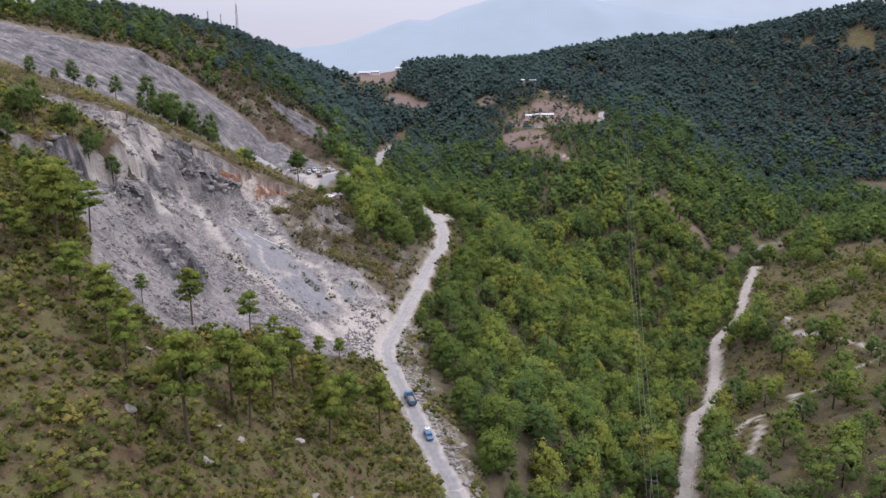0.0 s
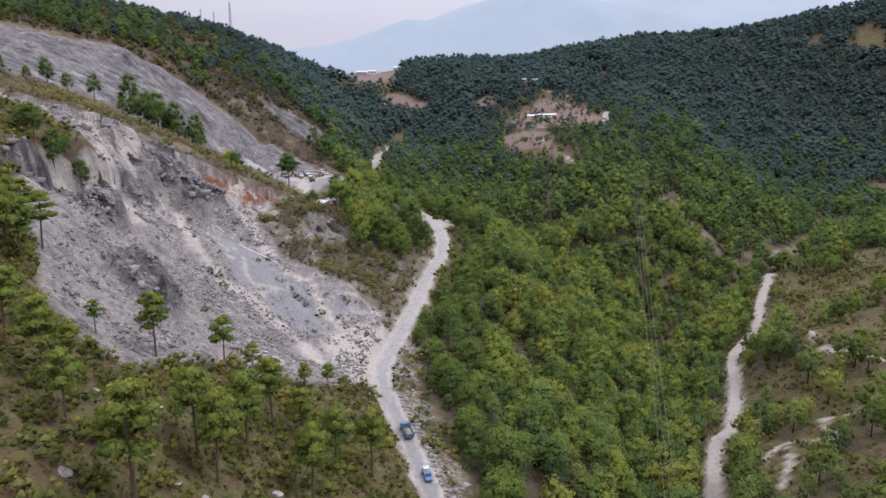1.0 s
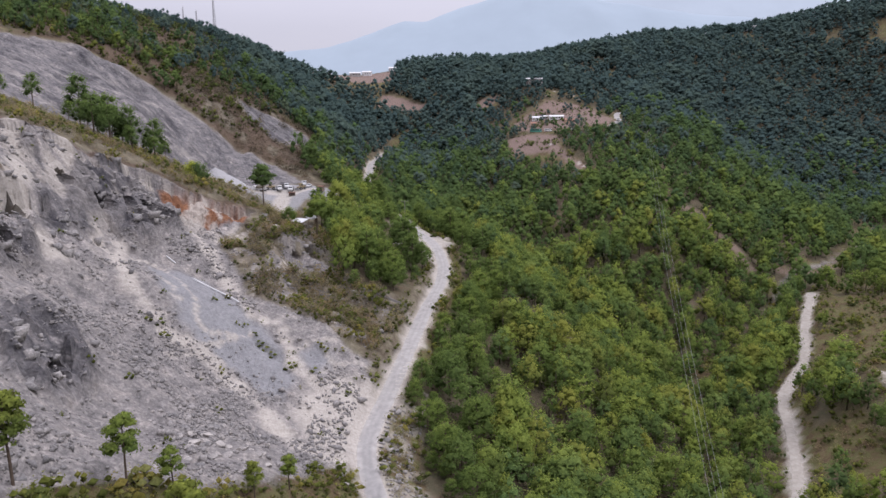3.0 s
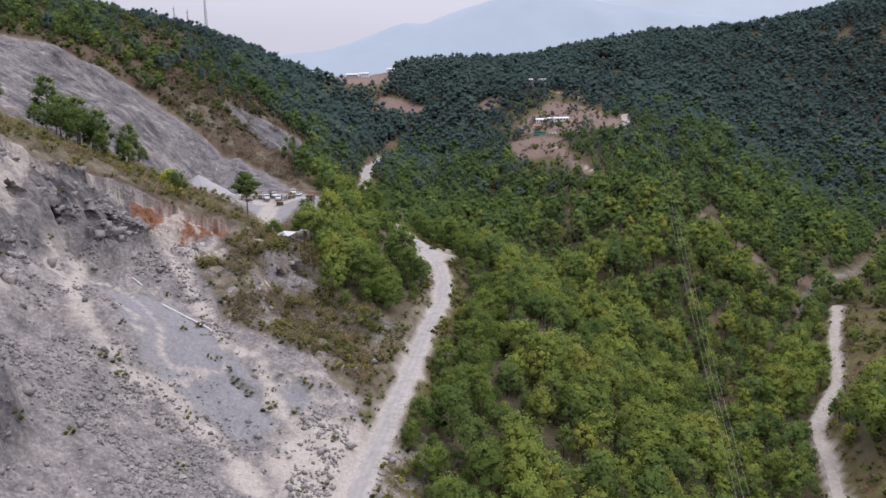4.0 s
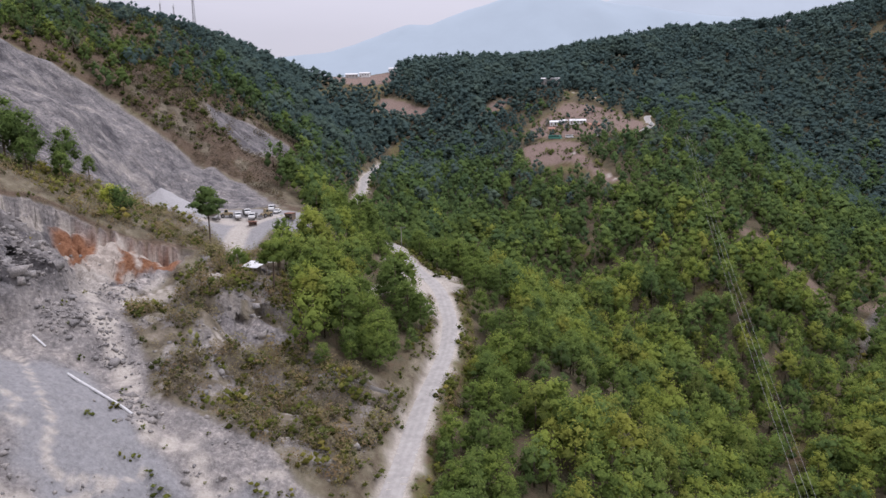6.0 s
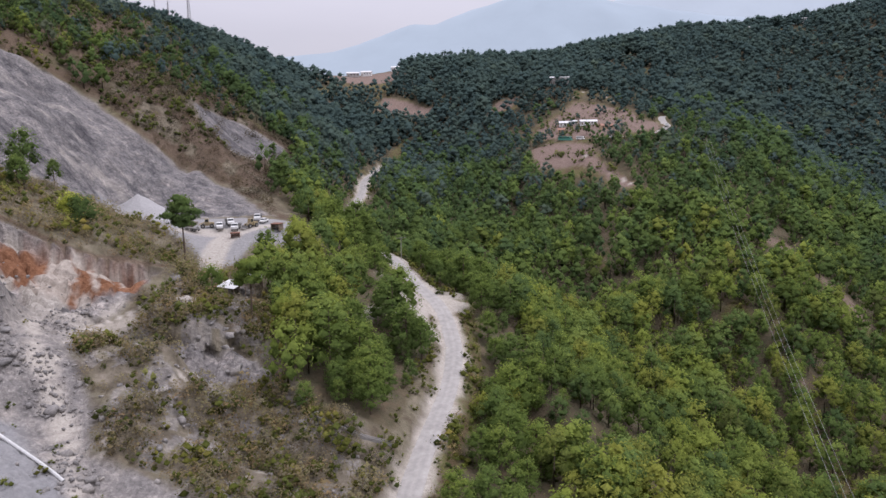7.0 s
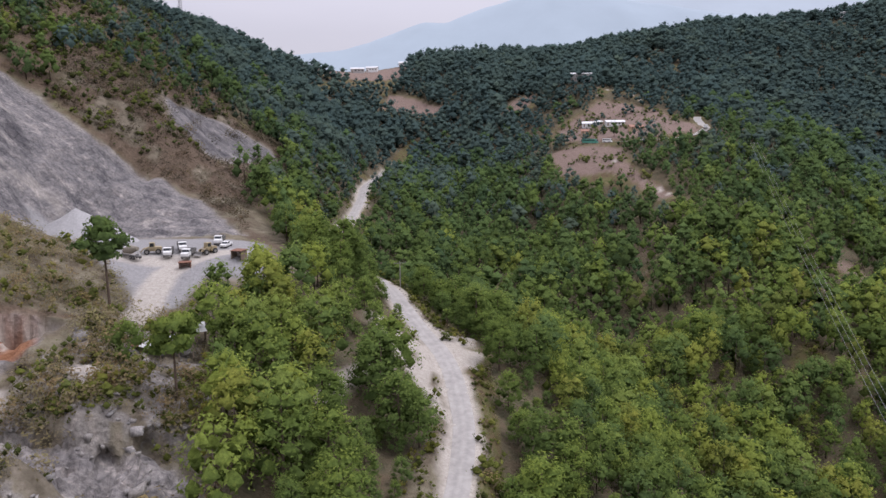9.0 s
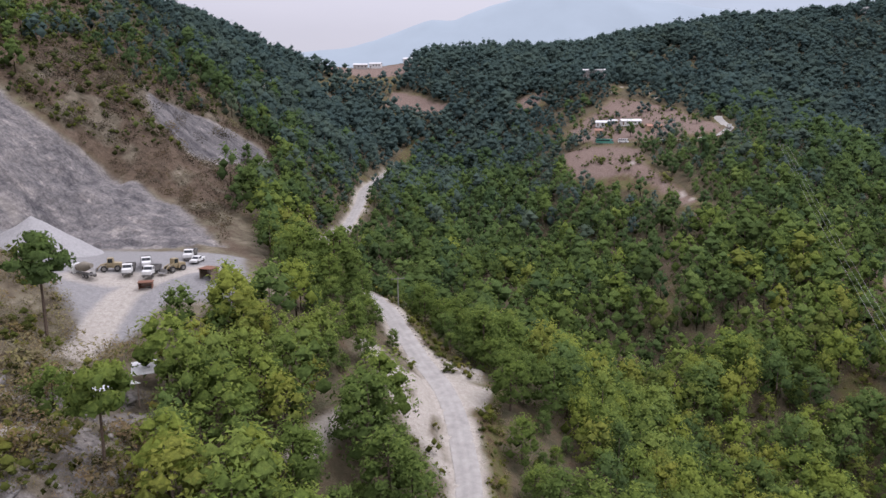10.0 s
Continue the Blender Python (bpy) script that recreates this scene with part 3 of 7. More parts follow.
def plain_material(name, a, b, scale=1.0, rough=0.8, bump=0.2, metal=0.0):
    m, N, L, P = material(name)
    n = noise_node(N, L, scale, 6, 0.65)
    c = ramp_node(N, L, n.outputs["Fac"], [(0.3, a), (0.7, b)])
    L.new(c.outputs["Color"], P.inputs["Base Color"])
    P.inputs["Roughness"].default_value = rough
    P.inputs["Metallic"].default_value = metal
    if bump:
        bump_node(N, L, n.outputs["Fac"], bump, 0.2, P)
    return m


MAT_GROUND = ground_material()
MAT_PINE = foliage_material("pine_needles", (0.09, 0.132, 0.052), (0.142, 0.202, 0.062), (0.24, 0.3, 0.078))
MAT_LIME = foliage_material("lime_leaves", (0.13, 0.2, 0.05), (0.26, 0.34, 0.07), (0.38, 0.44, 0.1))
# haze of distance painted into these needles: bluer, with little contrast
MAT_FAR_HAZE = foliage_material("haze_tinted_needles", (0.09, 0.125, 0.1), (0.118, 0.159, 0.12), (0.148, 0.192, 0.13), 0.3)
MAT_SHRUB = foliage_material("shrub_leaves", (0.075, 0.088, 0.028), (0.15, 0.172, 0.048), (0.27, 0.265, 0.09))
MAT_DRY = foliage_material("dry_brush", (0.15, 0.125, 0.085), (0.24, 0.205, 0.14), (0.26, 0.24, 0.14))
MAT_BROWN = foliage_material("brown_brush", (0.062, 0.053, 0.036), (0.115, 0.097, 0.066), (0.17, 0.145, 0.095))
MAT_BARK = plain_material("pine_bark", (0.07, 0.05, 0.035), (0.15, 0.11, 0.08), 3.0, 0.9, 0.5)


def road_material():
    m, N, L, P = material("dusty_road")
    mid, fine = noise_node(N, L, 0.5, 6, 0.65), noise_node(N, L, 6.0, 4, 0.6)
    tar = ramp_node(N, L, mid.outputs["Fac"], [(0.3, (0.15, 0.148, 0.146)), (0.7, (0.22, 0.216, 0.21))])
    dust = ramp_node(N, L, mid.outputs["Fac"], [(0.3, (0.28, 0.264, 0.242)), (0.7, (0.4, 0.38, 0.348))])
    L.new(mix_node(N, L, attr_node(N, "dust"), tar.outputs["Color"], dust.outputs["Color"]), P.inputs["Base Color"])
    P.inputs["Roughness"].default_value = 0.92
    bump_node(N, L, fine.outputs["Fac"], 0.2, 0.05, P)
    return m


MAT_ROAD = road_material()
MAT_TRACK = plain_material("pale_dirt_track", (0.27, 0.24, 0.2), (0.39, 0.36, 0.31), 0.5, 0.95, 0.2)

# ---- the ground sheet ----
def spaced(*runs):
    out = []
    for a, b, step in runs:
        out.append(np.linspace(a, b, max(2, int(round((b - a) / step)) + 1))[:-1])
    return np.concatenate(out + [[runs[-1][1]]])


xs = spaced((-4800, -1200, 600), (-1200, -420, 40), (-420, -260, 8), (-260, -160, 2.0), (-160, -125, 0.9), (-125, -44, 0.72), (-44, 12, 0.95), (12, 60, 2.0), (60, 260, 2.6), (260, 700, 9), (700, 1200, 40), (1200, 4800, 600))
ys = spaced((-4000, -600, 400), (-600, 40, 40), (40, 110, 5), (110, 170, 1.6), (170, 285, 0.95), (285, 350, 0.7), (350, 470, 1.4), (470, 700, 2.6), (700, 1110, 5), (1110, 1500, 26), (1500, 4900, 400))
ground_me, gx, gy, gz = grid_mesh("ground", xs, ys, height)
# holes dug into the torn face: mouth, width, way out of the hill, depth
CAVES = [((-78, 206, 27), 2.4, (1, -0.7), 5), ((-110, 243, 47), 3.4, (1, -0.5), 8), ((-99, 313, 44), 3.0, (1, -0.6), 8), ((-107, 309, 46), 2.4, (1, -0.6), 6), ((-114, 303, 48.5), 2.6, (1, -0.6), 6), ((-102, 305, 38.5), 2.4, (1, -0.6), 5),
         ((-74, 342, 34), 1.7, (0.6, -0.9), 8), ((-56.5, 333, 28), 1.5, (0.5, -0.9), 3.5), ((-51, 336, 27), 1.7, (0.5, -0.9), 3.5), ((-134, 306, 76), 2.0, (1, -0.8), 5), ((-118, 262, 52), 2.6, (1, -0.6), 6), ((-122, 297, 57), 2.2, (1, -0.6), 6)]


def dig(me):
    """Push the ground in at the mouths of the holes."""
    v = np.empty(len(me.vertices) * 3, np.float32)
    me.vertices.foreach_get("co", v)
    v = v.reshape(-1, 3)
    for (cx, cy, cz), width, out, depth in CAVES:
        o = np.array(out, float) / np.hypot(*out)
        dx, dy = v[:, 0] - cx, v[:, 1] - cy
        along, across = dx * o[0] + dy * o[1], -dx * o[1] + dy * o[0]
        near = np.hypot(dx, dy) < 9
        # the mouth sits on the ground as it lies there
        mid = near & (np.hypot(along, across) < 1.2)
        mz = v[mid, 2].mean() if mid.any() else cz
        r = np.sqrt((across / width) ** 2 + ((v[:, 2] - mz) / (width * 1.15)) ** 2)
        push = np.where(near & (r < 1), depth * (1 - r ** 4), 0)
        v[:, 0] -= push * o[0]
        v[:, 1] -= push * o[1]
    me.vertices.foreach_set("co", v.ravel())
    me.update()


dig(ground_me)
FOREST_LEFT = [(-12, 322), (-30, 322), (-43, 336), (-45, 352), (-50, 366), (-56, 384), (-58, 396), (-54, 404), (-49, 408), (-44, 424), (-56, 452), (-66, 474), (-80, 500), (-98, 515), (-100, 560), (-118, 600), (-150, 640), (-190, 720), (-180, 900), (-60, 905), (-40, 840), (-50, 760), (-58, 700), (-50, 600), (-24, 460), (-3, 400)]
UPPER_LEFT = [(-120, 515), (-139, 498), (-160, 502), (-171, 499), (-183, 488), (-196, 492), (-204, 479), (-228, 460), (-270, 440), (-420, 420), (-420, 800), (-170, 1000), (-150, 920), (-190, 730), (-150, 640), (-118, 600)]


def woods(x, y):
    """How thickly trees stand, 0 to 1."""
    d, i, side = nearest(x, y, road_line)
    dc, _, _ = nearest(x, y, creek_line)
    dt, _, ts = nearest(x, y, track_line)
    rock, yard, earth, red = zones(x, y)
    right = ((side > 0) & (d > np.where(y > 470, 5.0, np.where(y > 335, 8.5, 7.5))) | (y > 800)) & (x > -60)
    clump = fbm(x / 26, y / 26, 3, 51)
    w = np.where(right, 0.95, 0.0)
    east = (ts > 0) & (x > 60) & (y < 480) | (x > 230) & (y < 500)
    w = np.where(right & east, np.maximum(smooth(0.44, 0.62, clump) * 0.45, 0.7 * (1 - smooth(6, 26, dt)) * smooth(0.36, 0.46, clump)), w)
    w = np.where(right & (y < 262) & (d < 11 + 6 * clump) & (x < 30), 0.12, w)
    w = np.where((side > 0) & (d > 4.6) & (d <= 8) & (y > 462) & (y < 600), 1.0, w)
    w *= np.where(y > 440, smooth(2, 6, dc), smooth(0.5, 2.5, dc)) * smooth(4.5, 8, dt)
    w = np.maximum(w, smooth(-2, 3, area(x, y, FOREST_LEFT)) * 0.95 * np.where(y < 430, smooth(6.0, 8.0, d), smooth(4.0, 5.5, d)))
    w = np.maximum(w, smooth(-2, 6, area(x, y, UPPER_LEFT)) * smooth(0.33, 0.5, clump) * np.where(y < 720, 0.72, 0.78))
    w = np.where((side > 0) & (d < 11) & (y > 396) & (y < 464), 0.0, w)
    for path in (DRIVE, LOWER_PATH):
        dp, _, _ = nearest(x, y, resample(path, 3))
        w = w * smooth(2.5, 4.5, dp)
    for path in SLOPE_PATHS:
        dp, _, _ = nearest(x, y, resample(path, 4))
        w = w * smooth(2.5, 7.0, dp)
    for strip, half in GULLIES:
        dp, _, _ = nearest(x, y, resample(strip, 5))
        w = w * smooth(half * 0.7, half + 3.0, dp + 10 * (clump - 0.5))
    w = w * smooth(7, 10, np.hypot(x + 57, y - 361)) * smooth(5, 7, np.hypot(x + 59, y - 375)) * (1 - smooth(-4, -1.5, area(x, y, JUNCTION)))
    dh, _, _ = nearest(x, y, hamlet_line)
    w = w * smooth(3.5, 6, dh)
    w = np.where((y > 270) & (y <= 470) & (x > 12), w * smooth(0.25, 0.33, fbm(x / 17, y / 17, 3, 62)), w)
    w = np.where((y > 470) & (w > 0.5), w * smooth(0.22, 0.33, fbm(x / 40, y / 40, 3, 61)), w)
    w = np.where(np.maximum(area(x, y, HAMLET_AREA) + 4, area(x, y, FIELD_AREA)) > -1.5, np.minimum(w, 0.2), w)
    w = np.where((area(x, y, HAMLET_AREA) > 0) & (y < 760), 0.09, w * (1 - smooth(0.1, 0.6, earth)))
    for plot in (RIDGE_FIELD, BROWN_SPOT, BROWN_SMALL, BROWN_STRIP, FIELD_AREA, SCAR_AREA):      # low growth below the open plots
        w = np.where((area(x, y + 13, plot) > -1) & (area(x, y, plot) > -24), np.minimum(w, 0.2), w)
    return w * (1 - rock) * (1 - yard) * (1 - 0.85 * smooth(-3, 3, area(x, y, SCRUB_AREA)))


_rock, _yard, _earth, _red = zones(gx, gy)
_wood = woods(gx, gy)
_dr, _ir, _sr = nearest(gx, gy, road_line)
_dt, _it, _st = nearest(gx, gy, track_line)
_dc, _ic, _sc = nearest(gx, gy, creek_line)
_edge = 3.0 * (fbm(gx / 5, gy / 5, 3, 71) - 0.5)
_dust = np.maximum.reduce([1 - smooth(2.3, 5.4, _dr + 1.3 * _edge), 1 - smooth(2.0, 4.0, _dt + _edge), _yard * 0.12, smooth(-1, 1, area(gx, gy, [(-9, 414), (4, 417), (3.5, 428), (-11, 431)])) * 0.9, smooth(-0.8, 0.8, area(gx, gy, JUNCTION) + 0.4 * _edge) * 0.92])
_dust = np.maximum(_dust, 0.95 * smooth(-3, 3, area(gx, gy, [(-22, 238), (-33, 235), (-41, 247), (-40, 258), (-30, 268), (-20, 272), (-17, 255)]) + 1.5 * _edge))
# pale chutes where rubble has run down the slide
for chute, wide in (([(-20, 238, 0), (-33, 232, 0), (-42, 238, 0), (-50, 247, 0), (-57, 252, 0), (-63, 255, 0), (-71, 256, 0), (-77, 256, 0), (-84, 261, 0), (-88, 264, 0), (-96, 273, 0), (-105, 293, 0)], 3.9),
                    ([(-28, 256, 0), (-38, 263, 0), (-43, 267, 0), (-48, 275, 0), (-52, 281, 0), (-60, 281, 0), (-69, 294, 0), (-78, 305, 0), (-85, 314, 0), (-97, 332, 0)], 3.5),
                    ([(-143, 305, 0), (-132, 290, 0), (-119, 268, 0), (-113, 261, 0), (-105, 256, 0)], 4.0), ([(-130, 315, 0), (-123, 304, 0), (-116, 296, 0), (-104, 284, 0)], 3.0), ([(-123, 336, 0), (-113, 334, 0), (-104, 328, 0)], 2.6)):
    _d, _i, _s = nearest(gx, gy, resample(chute, 3))
    _dust = np.maximum(_dust, 0.95 * (1 - smooth(0.8, wide, _d + 1.6 * _edge)))
for trod in ([(-106, 290, 0), (-102, 291, 0), (-92, 293, 0), (-82, 282, 0), (-74, 273, 0), (-72, 267, 0), (-70, 265, 0), (-67, 265, 0), (-61, 268, 0), (-58, 273, 0)], [(-68, 257, 0), (-64, 264, 0), (-61, 267, 0)], [(-47, 271, 0), (-42, 275, 0), (-37, 278, 0), (-34, 280, 0)],
             [(-36, 267, 0), (-31, 272, 0), (-25, 276, 0)], [(-73, 249, 0), (-69, 254, 0), (-68, 256, 0)], [(-37, 275, 0), (-34, 272, 0), (-30, 272, 0)], [(-84, 273, 0), (-80, 273, 0), (-79, 269, 0), (-77, 269, 0)]):
    _d, _i, _s = nearest(gx, gy, resample(trod, 2))
    _dust = np.maximum(_dust, 0.85 * (1 - smooth(0.4, 1.2, _d + 0.25 * _edge)))
_lx, _ly = gx + 5 * (fbm(gx / 8, gy / 8, 3, 17) - 0.5), gy + 5 * (fbm(gx / 8, gy / 8, 3, 18) - 0.5)
_dl, _il, _sl = nearest(_lx, _ly, lip_line)
_dn, _jn, _sn = nearest(_lx, _ly, lip_near_line)
_soil = np.maximum(1 - smooth(0.4, 1.3, np.abs(_dl * np.sign(_sl) + 1.9 + 0.2 * _edge)), 1 - smooth(0.5, 1.4, np.abs(_dn * np.sign(_sn) + 2.0 + 0.2 * _edge)))
TRAILS = ([(-63, 352, 0), (-72, 347, 0), (-82, 338, 0), (-84, 326, 0), (-80, 312, 0)], [(-40, 312, 0), (-37, 303, 0), (-41, 297, 0), (-36, 290, 0)], [(-30, 314, 0), (-38, 312, 0), (-47, 309, 0)], [(-56, 322, 0), (-58, 312, 0), (-63, 303, 0), (-62, 292, 0)])
for path, half in (*((q, 0.8) for q in TRAILS), (DRIVE, 2.2), (LOWER_PATH, 2.4), (YARD_ROAD, 3.9), *((q, 1.3 if q[0][1] < 400 else 0.7) for q in SLOPE_PATHS)):
    _d, _i, _s = nearest(gx, gy, resample(path, 2.5))
    _dust = np.maximum(_dust, 0.9 * (1 - smooth(half * 0.7, half * 1.4, _d + 0.5 * _edge)))
SCREE = [(-102, 291), (-91, 291), (-82, 297), (-80, 298), (-62, 281), (-52, 275), (-47, 269), (-42, 262), (-46, 252), (-56, 256), (-61, 256), (-69, 258), (-76, 263), (-79, 268), (-84, 269)]      # fine blue-grey scree
SCREE_LOW = [(-46, 272), (-37, 277), (-32, 272), (-36, 266), (-43, 268)]
attribute(ground_me, "gravel", np.maximum(_yard, 0.9 * smooth(-1.5, 2.5, np.maximum(area(gx, gy, SCREE), area(gx, gy, SCREE_LOW)) + 1.2 * _edge)))
_d, _i, _s = nearest(gx, gy, resample([(-93, 330, 0), (-84, 333, 0), (-78, 338, 0), (-70, 346, 0), (-62, 352, 0)], 2.5))      # the pale ledge below the red face
_dust = np.maximum(_dust, 0.6 * (1 - smooth(1.5, 4.0, _d + 0.8 * _edge)))
_stony = 0.9 * smooth(-3, 4, area(gx, gy, BRUSH_AREA)) * smooth(0.45, 0.54, fbm(gx / 5, gy / 5, 5, 55, 0.6))
attribute(ground_me, "soil", np.maximum(0.9 * _soil, 0.85 * smooth(-6, 2, np.maximum(area(gx, gy, UPPER_LEFT), area(gx, gy, SCRUB_AREA))) * (1 - _rock) * smooth(0.3, 0.45, fbm(gx / 9, gy / 9, 3, 57))))
attribute(ground_me, "scrub", np.maximum(np.maximum(smooth(-4, 4, area(gx, gy, BRUSH_AREA) + 2 * _edge), 0.7 * np.where((_sr < 0) & (gy < 600), smooth(250, 275, gy), 0) * (1 - smooth(-8, 2, area(gx, gy, UPPER_LEFT))) * (1 - smooth(0.3, 0.8, _wood))), 0.8 * smooth(-4, 4, area(gx, gy, SCRUB_AREA) + 3 * _edge)) * (1 - np.maximum(_rock, _stony)))
attribute(ground_me, "rock", np.maximum.reduce([_rock, _stony, 0.8 * (1 - smooth(1, 4, _dc + _edge)) * smooth(430, 470, gy)]))
_b = blocks(gx, gy)
_below = np.maximum(np.where(_sl > 0, 1 - smooth(8, 46, _dl), 0), np.where(_sn > 0, 1 - smooth(6, 26, _dn), 0))
_face = smooth(-4, 6, area(gx, gy, FACE_AREA))
_wx = 6 * fbm(gx / 20, gy / 20, 3, 16)
_strata = fbm((0.96 * gy - 0.27 * gx + _wx) / 4, (0.96 * gx + 0.27 * gy) / 22, 5, 13, 0.6)
_dark, _up = crags(gx, gy)
_dark = np.maximum(_dark, 0.35 * (1 - smooth(6, 12, np.hypot(gx - OUTCROP[0], 0.8 * (gy - OUTCROP[1])) + 2 * _edge)))
_block = 0.62 + _below * (0.8 * (_b[2] - 0.5) + 0.8 * (_b[5] - 0.5) + 0.9 * (fbm(gx / 3, gy / 3, 4, 24) - 0.5)) - _dark * (0.38 + 0.25 * (_b[5] - 0.5)) + 0.25 * _below * (1 - smooth(0, 0.1, _b[1] - _b[0]))
_below = np.maximum(_below, smooth(-2, 3, area(gx, gy, CRAG_AREA)))
_block = _block * (1 - _face) + _face * (0.4 + 0.55 * (_strata - 0.5) + 0.5 * (fbm(gx / 9, gy / 9, 5, 25) - 0.5) + 0.3 * (_b[5] - 0.5))
_patch = smooth(-2, 4, area(gx, gy, PATCH_AREA))
attribute(ground_me, "block", np.clip(_block * (1 - _patch) + _patch * (0.3 + 0.9 * (_strata - 0.5)), 0, 1))
_dust = np.maximum(_dust, 0.35 * _face * smooth(0.62, 0.68, _strata) * smooth(0.45, 0.6, fbm(gx / 18, gy / 18, 3, 26)))
_dust = np.maximum(_dust, 0.85 * _rock * _below * smooth(0.47, 0.55, fbm((0.9 * gx + 0.43 * gy) / 4, (0.9 * gy - 0.43 * gx) / 7, 4, 28)) * (1 - smooth(-6, -2, area(gx, gy, CRAG_AREA))))
_bank = np.where((_sr > 0) & (gy > 130) & (gy < 275), (1 - smooth(9, 15, _dr + 2 * _edge)) * smooth(2, 4, _dr), 0)      # loose bank below the road
_dust = np.maximum(_dust, 0.6 * _bank * smooth(0.42, 0.58, fbm(gx / 4, gy / 4, 4, 27)))
attribute(ground_me, "crag", np.clip(np.maximum.reduce([_below * 0.75 + 0.1, _dark, _face, _patch]), 0, 1))
attribute(ground_me, "dust", _dust * (1 - 0.8 * _dark))
attribute(ground_me, "earth", _earth)
attribute(ground_me, "red", _red)
attribute(ground_me, "wood", np.maximum(smooth(0.15, 0.6, _wood), 0.8 * smooth(-4, 4, area(gx, gy, UPPER_LEFT))))
_crag = smooth(0.3, 0.5, _rock * np.maximum.reduce([_below, _face, _dark]))
_q = np.empty(len(ground_me.loops), np.int32)
ground_me.loops.foreach_get("vertex_index", _q)
ground_me.polygons.foreach_set("use_smooth", _crag[_q.reshape(-1, 4)[:, 0]] < 0.5)
ground_me.materials.append(MAT_GROUND)
ground = tagged(new("ground", ground_me), "valley slopes of dry grass, grey rockslide and forest floor", "ground", kind="structure")


def ribbon(name, line, half, mat, label, category):
    """A road laid along a line, slightly crowned."""
    cross = np.linspace(-1, 1, 7)
    tan = np.gradient(line[:, :2], axis=0)
    tan /= np.linalg.norm(tan, axis=1)[:, None]
    nrm = np.stack([tan[:, 1], -tan[:, 0]], 1)
    wob = half * (1 + 0.12 * (fbm(np.arange(len(line)) / 6.0, np.zeros(len(line)), 2, 5) - 0.5))
    v = []
    for c in cross:
        p = line[:, :2] + nrm * (c * wob)[:, None]
        v.append(np.column_stack([p, line[:, 2] + 0.1 - 0.08 * c * c]))
    v = np.stack(v, 1).reshape(-1, 3)
    n = len(line)
    i = (np.arange(n - 1)[:, None] * 7 + np.arange(6)[None, :]).ravel()
    me = mesh_from(name, v, np.full(len(i), 4), np.stack([i, i + 1, i + 8, i + 7], 1).ravel())
    me.polygons.foreach_set("use_smooth", np.ones(len(i), bool))
    side = np.abs(np.tile(cross, n))
    tread = 0.35 * np.exp(-((side - 0.45) / 0.16) ** 2)
    far = 0.35 + 0.65 * smooth(190, 290, np.repeat(line[:, 1], 7))
    attribute(me, "dust", np.clip(smooth(0.5, 0.95, side + 0.5 * (fbm(v[:, 0] / 3, v[:, 1] / 3, 3, 6) - 0.5)) + far * (1 - tread), 0, 1))
    me.materials.append(mat)
    return tagged(new(name, me), label, category, kind="structure")


ribbon("road", road_line, 2.5, MAT_ROAD, "pale dusty mountain road winding up the valley", "road")
ribbon("hamlet_road", hamlet_line, 2.6, MAT_ROAD, "pale road curving round the hillside hamlet", "road")
ribbon("dirt_track", track_line, 1.9, MAT_TRACK, "pale dirt track beside the dry creek", "track")


# ---- trees ----
rng = np.random.default_rng(7)


def leaf_tris(g, c, soft, size, loose=0.35):
    """Leaf clumps at c, lying roughly along soft."""
    n = len(c)
    nr = soft + g.normal(size=(n, 3)) * loose
    nr /= np.linalg.norm(nr, axis=1)[:, None]
    u = np.cross(nr, g.normal(size=(n, 3)))
    u /= np.linalg.norm(u, axis=1)[:, None]
    v = np.cross(nr, u)
    q = size * g.uniform(0.65, 1.25, n)[:, None]
    return np.stack([c + u * q * 1.25, c - u * q * 0.7 + v * q * 0.6, c - u * q * 0.7 - v * q * 0.6], 1)


def unit_rows(v):
    return v / (np.linalg.norm(v, axis=1)[:, None] + 1e-9)


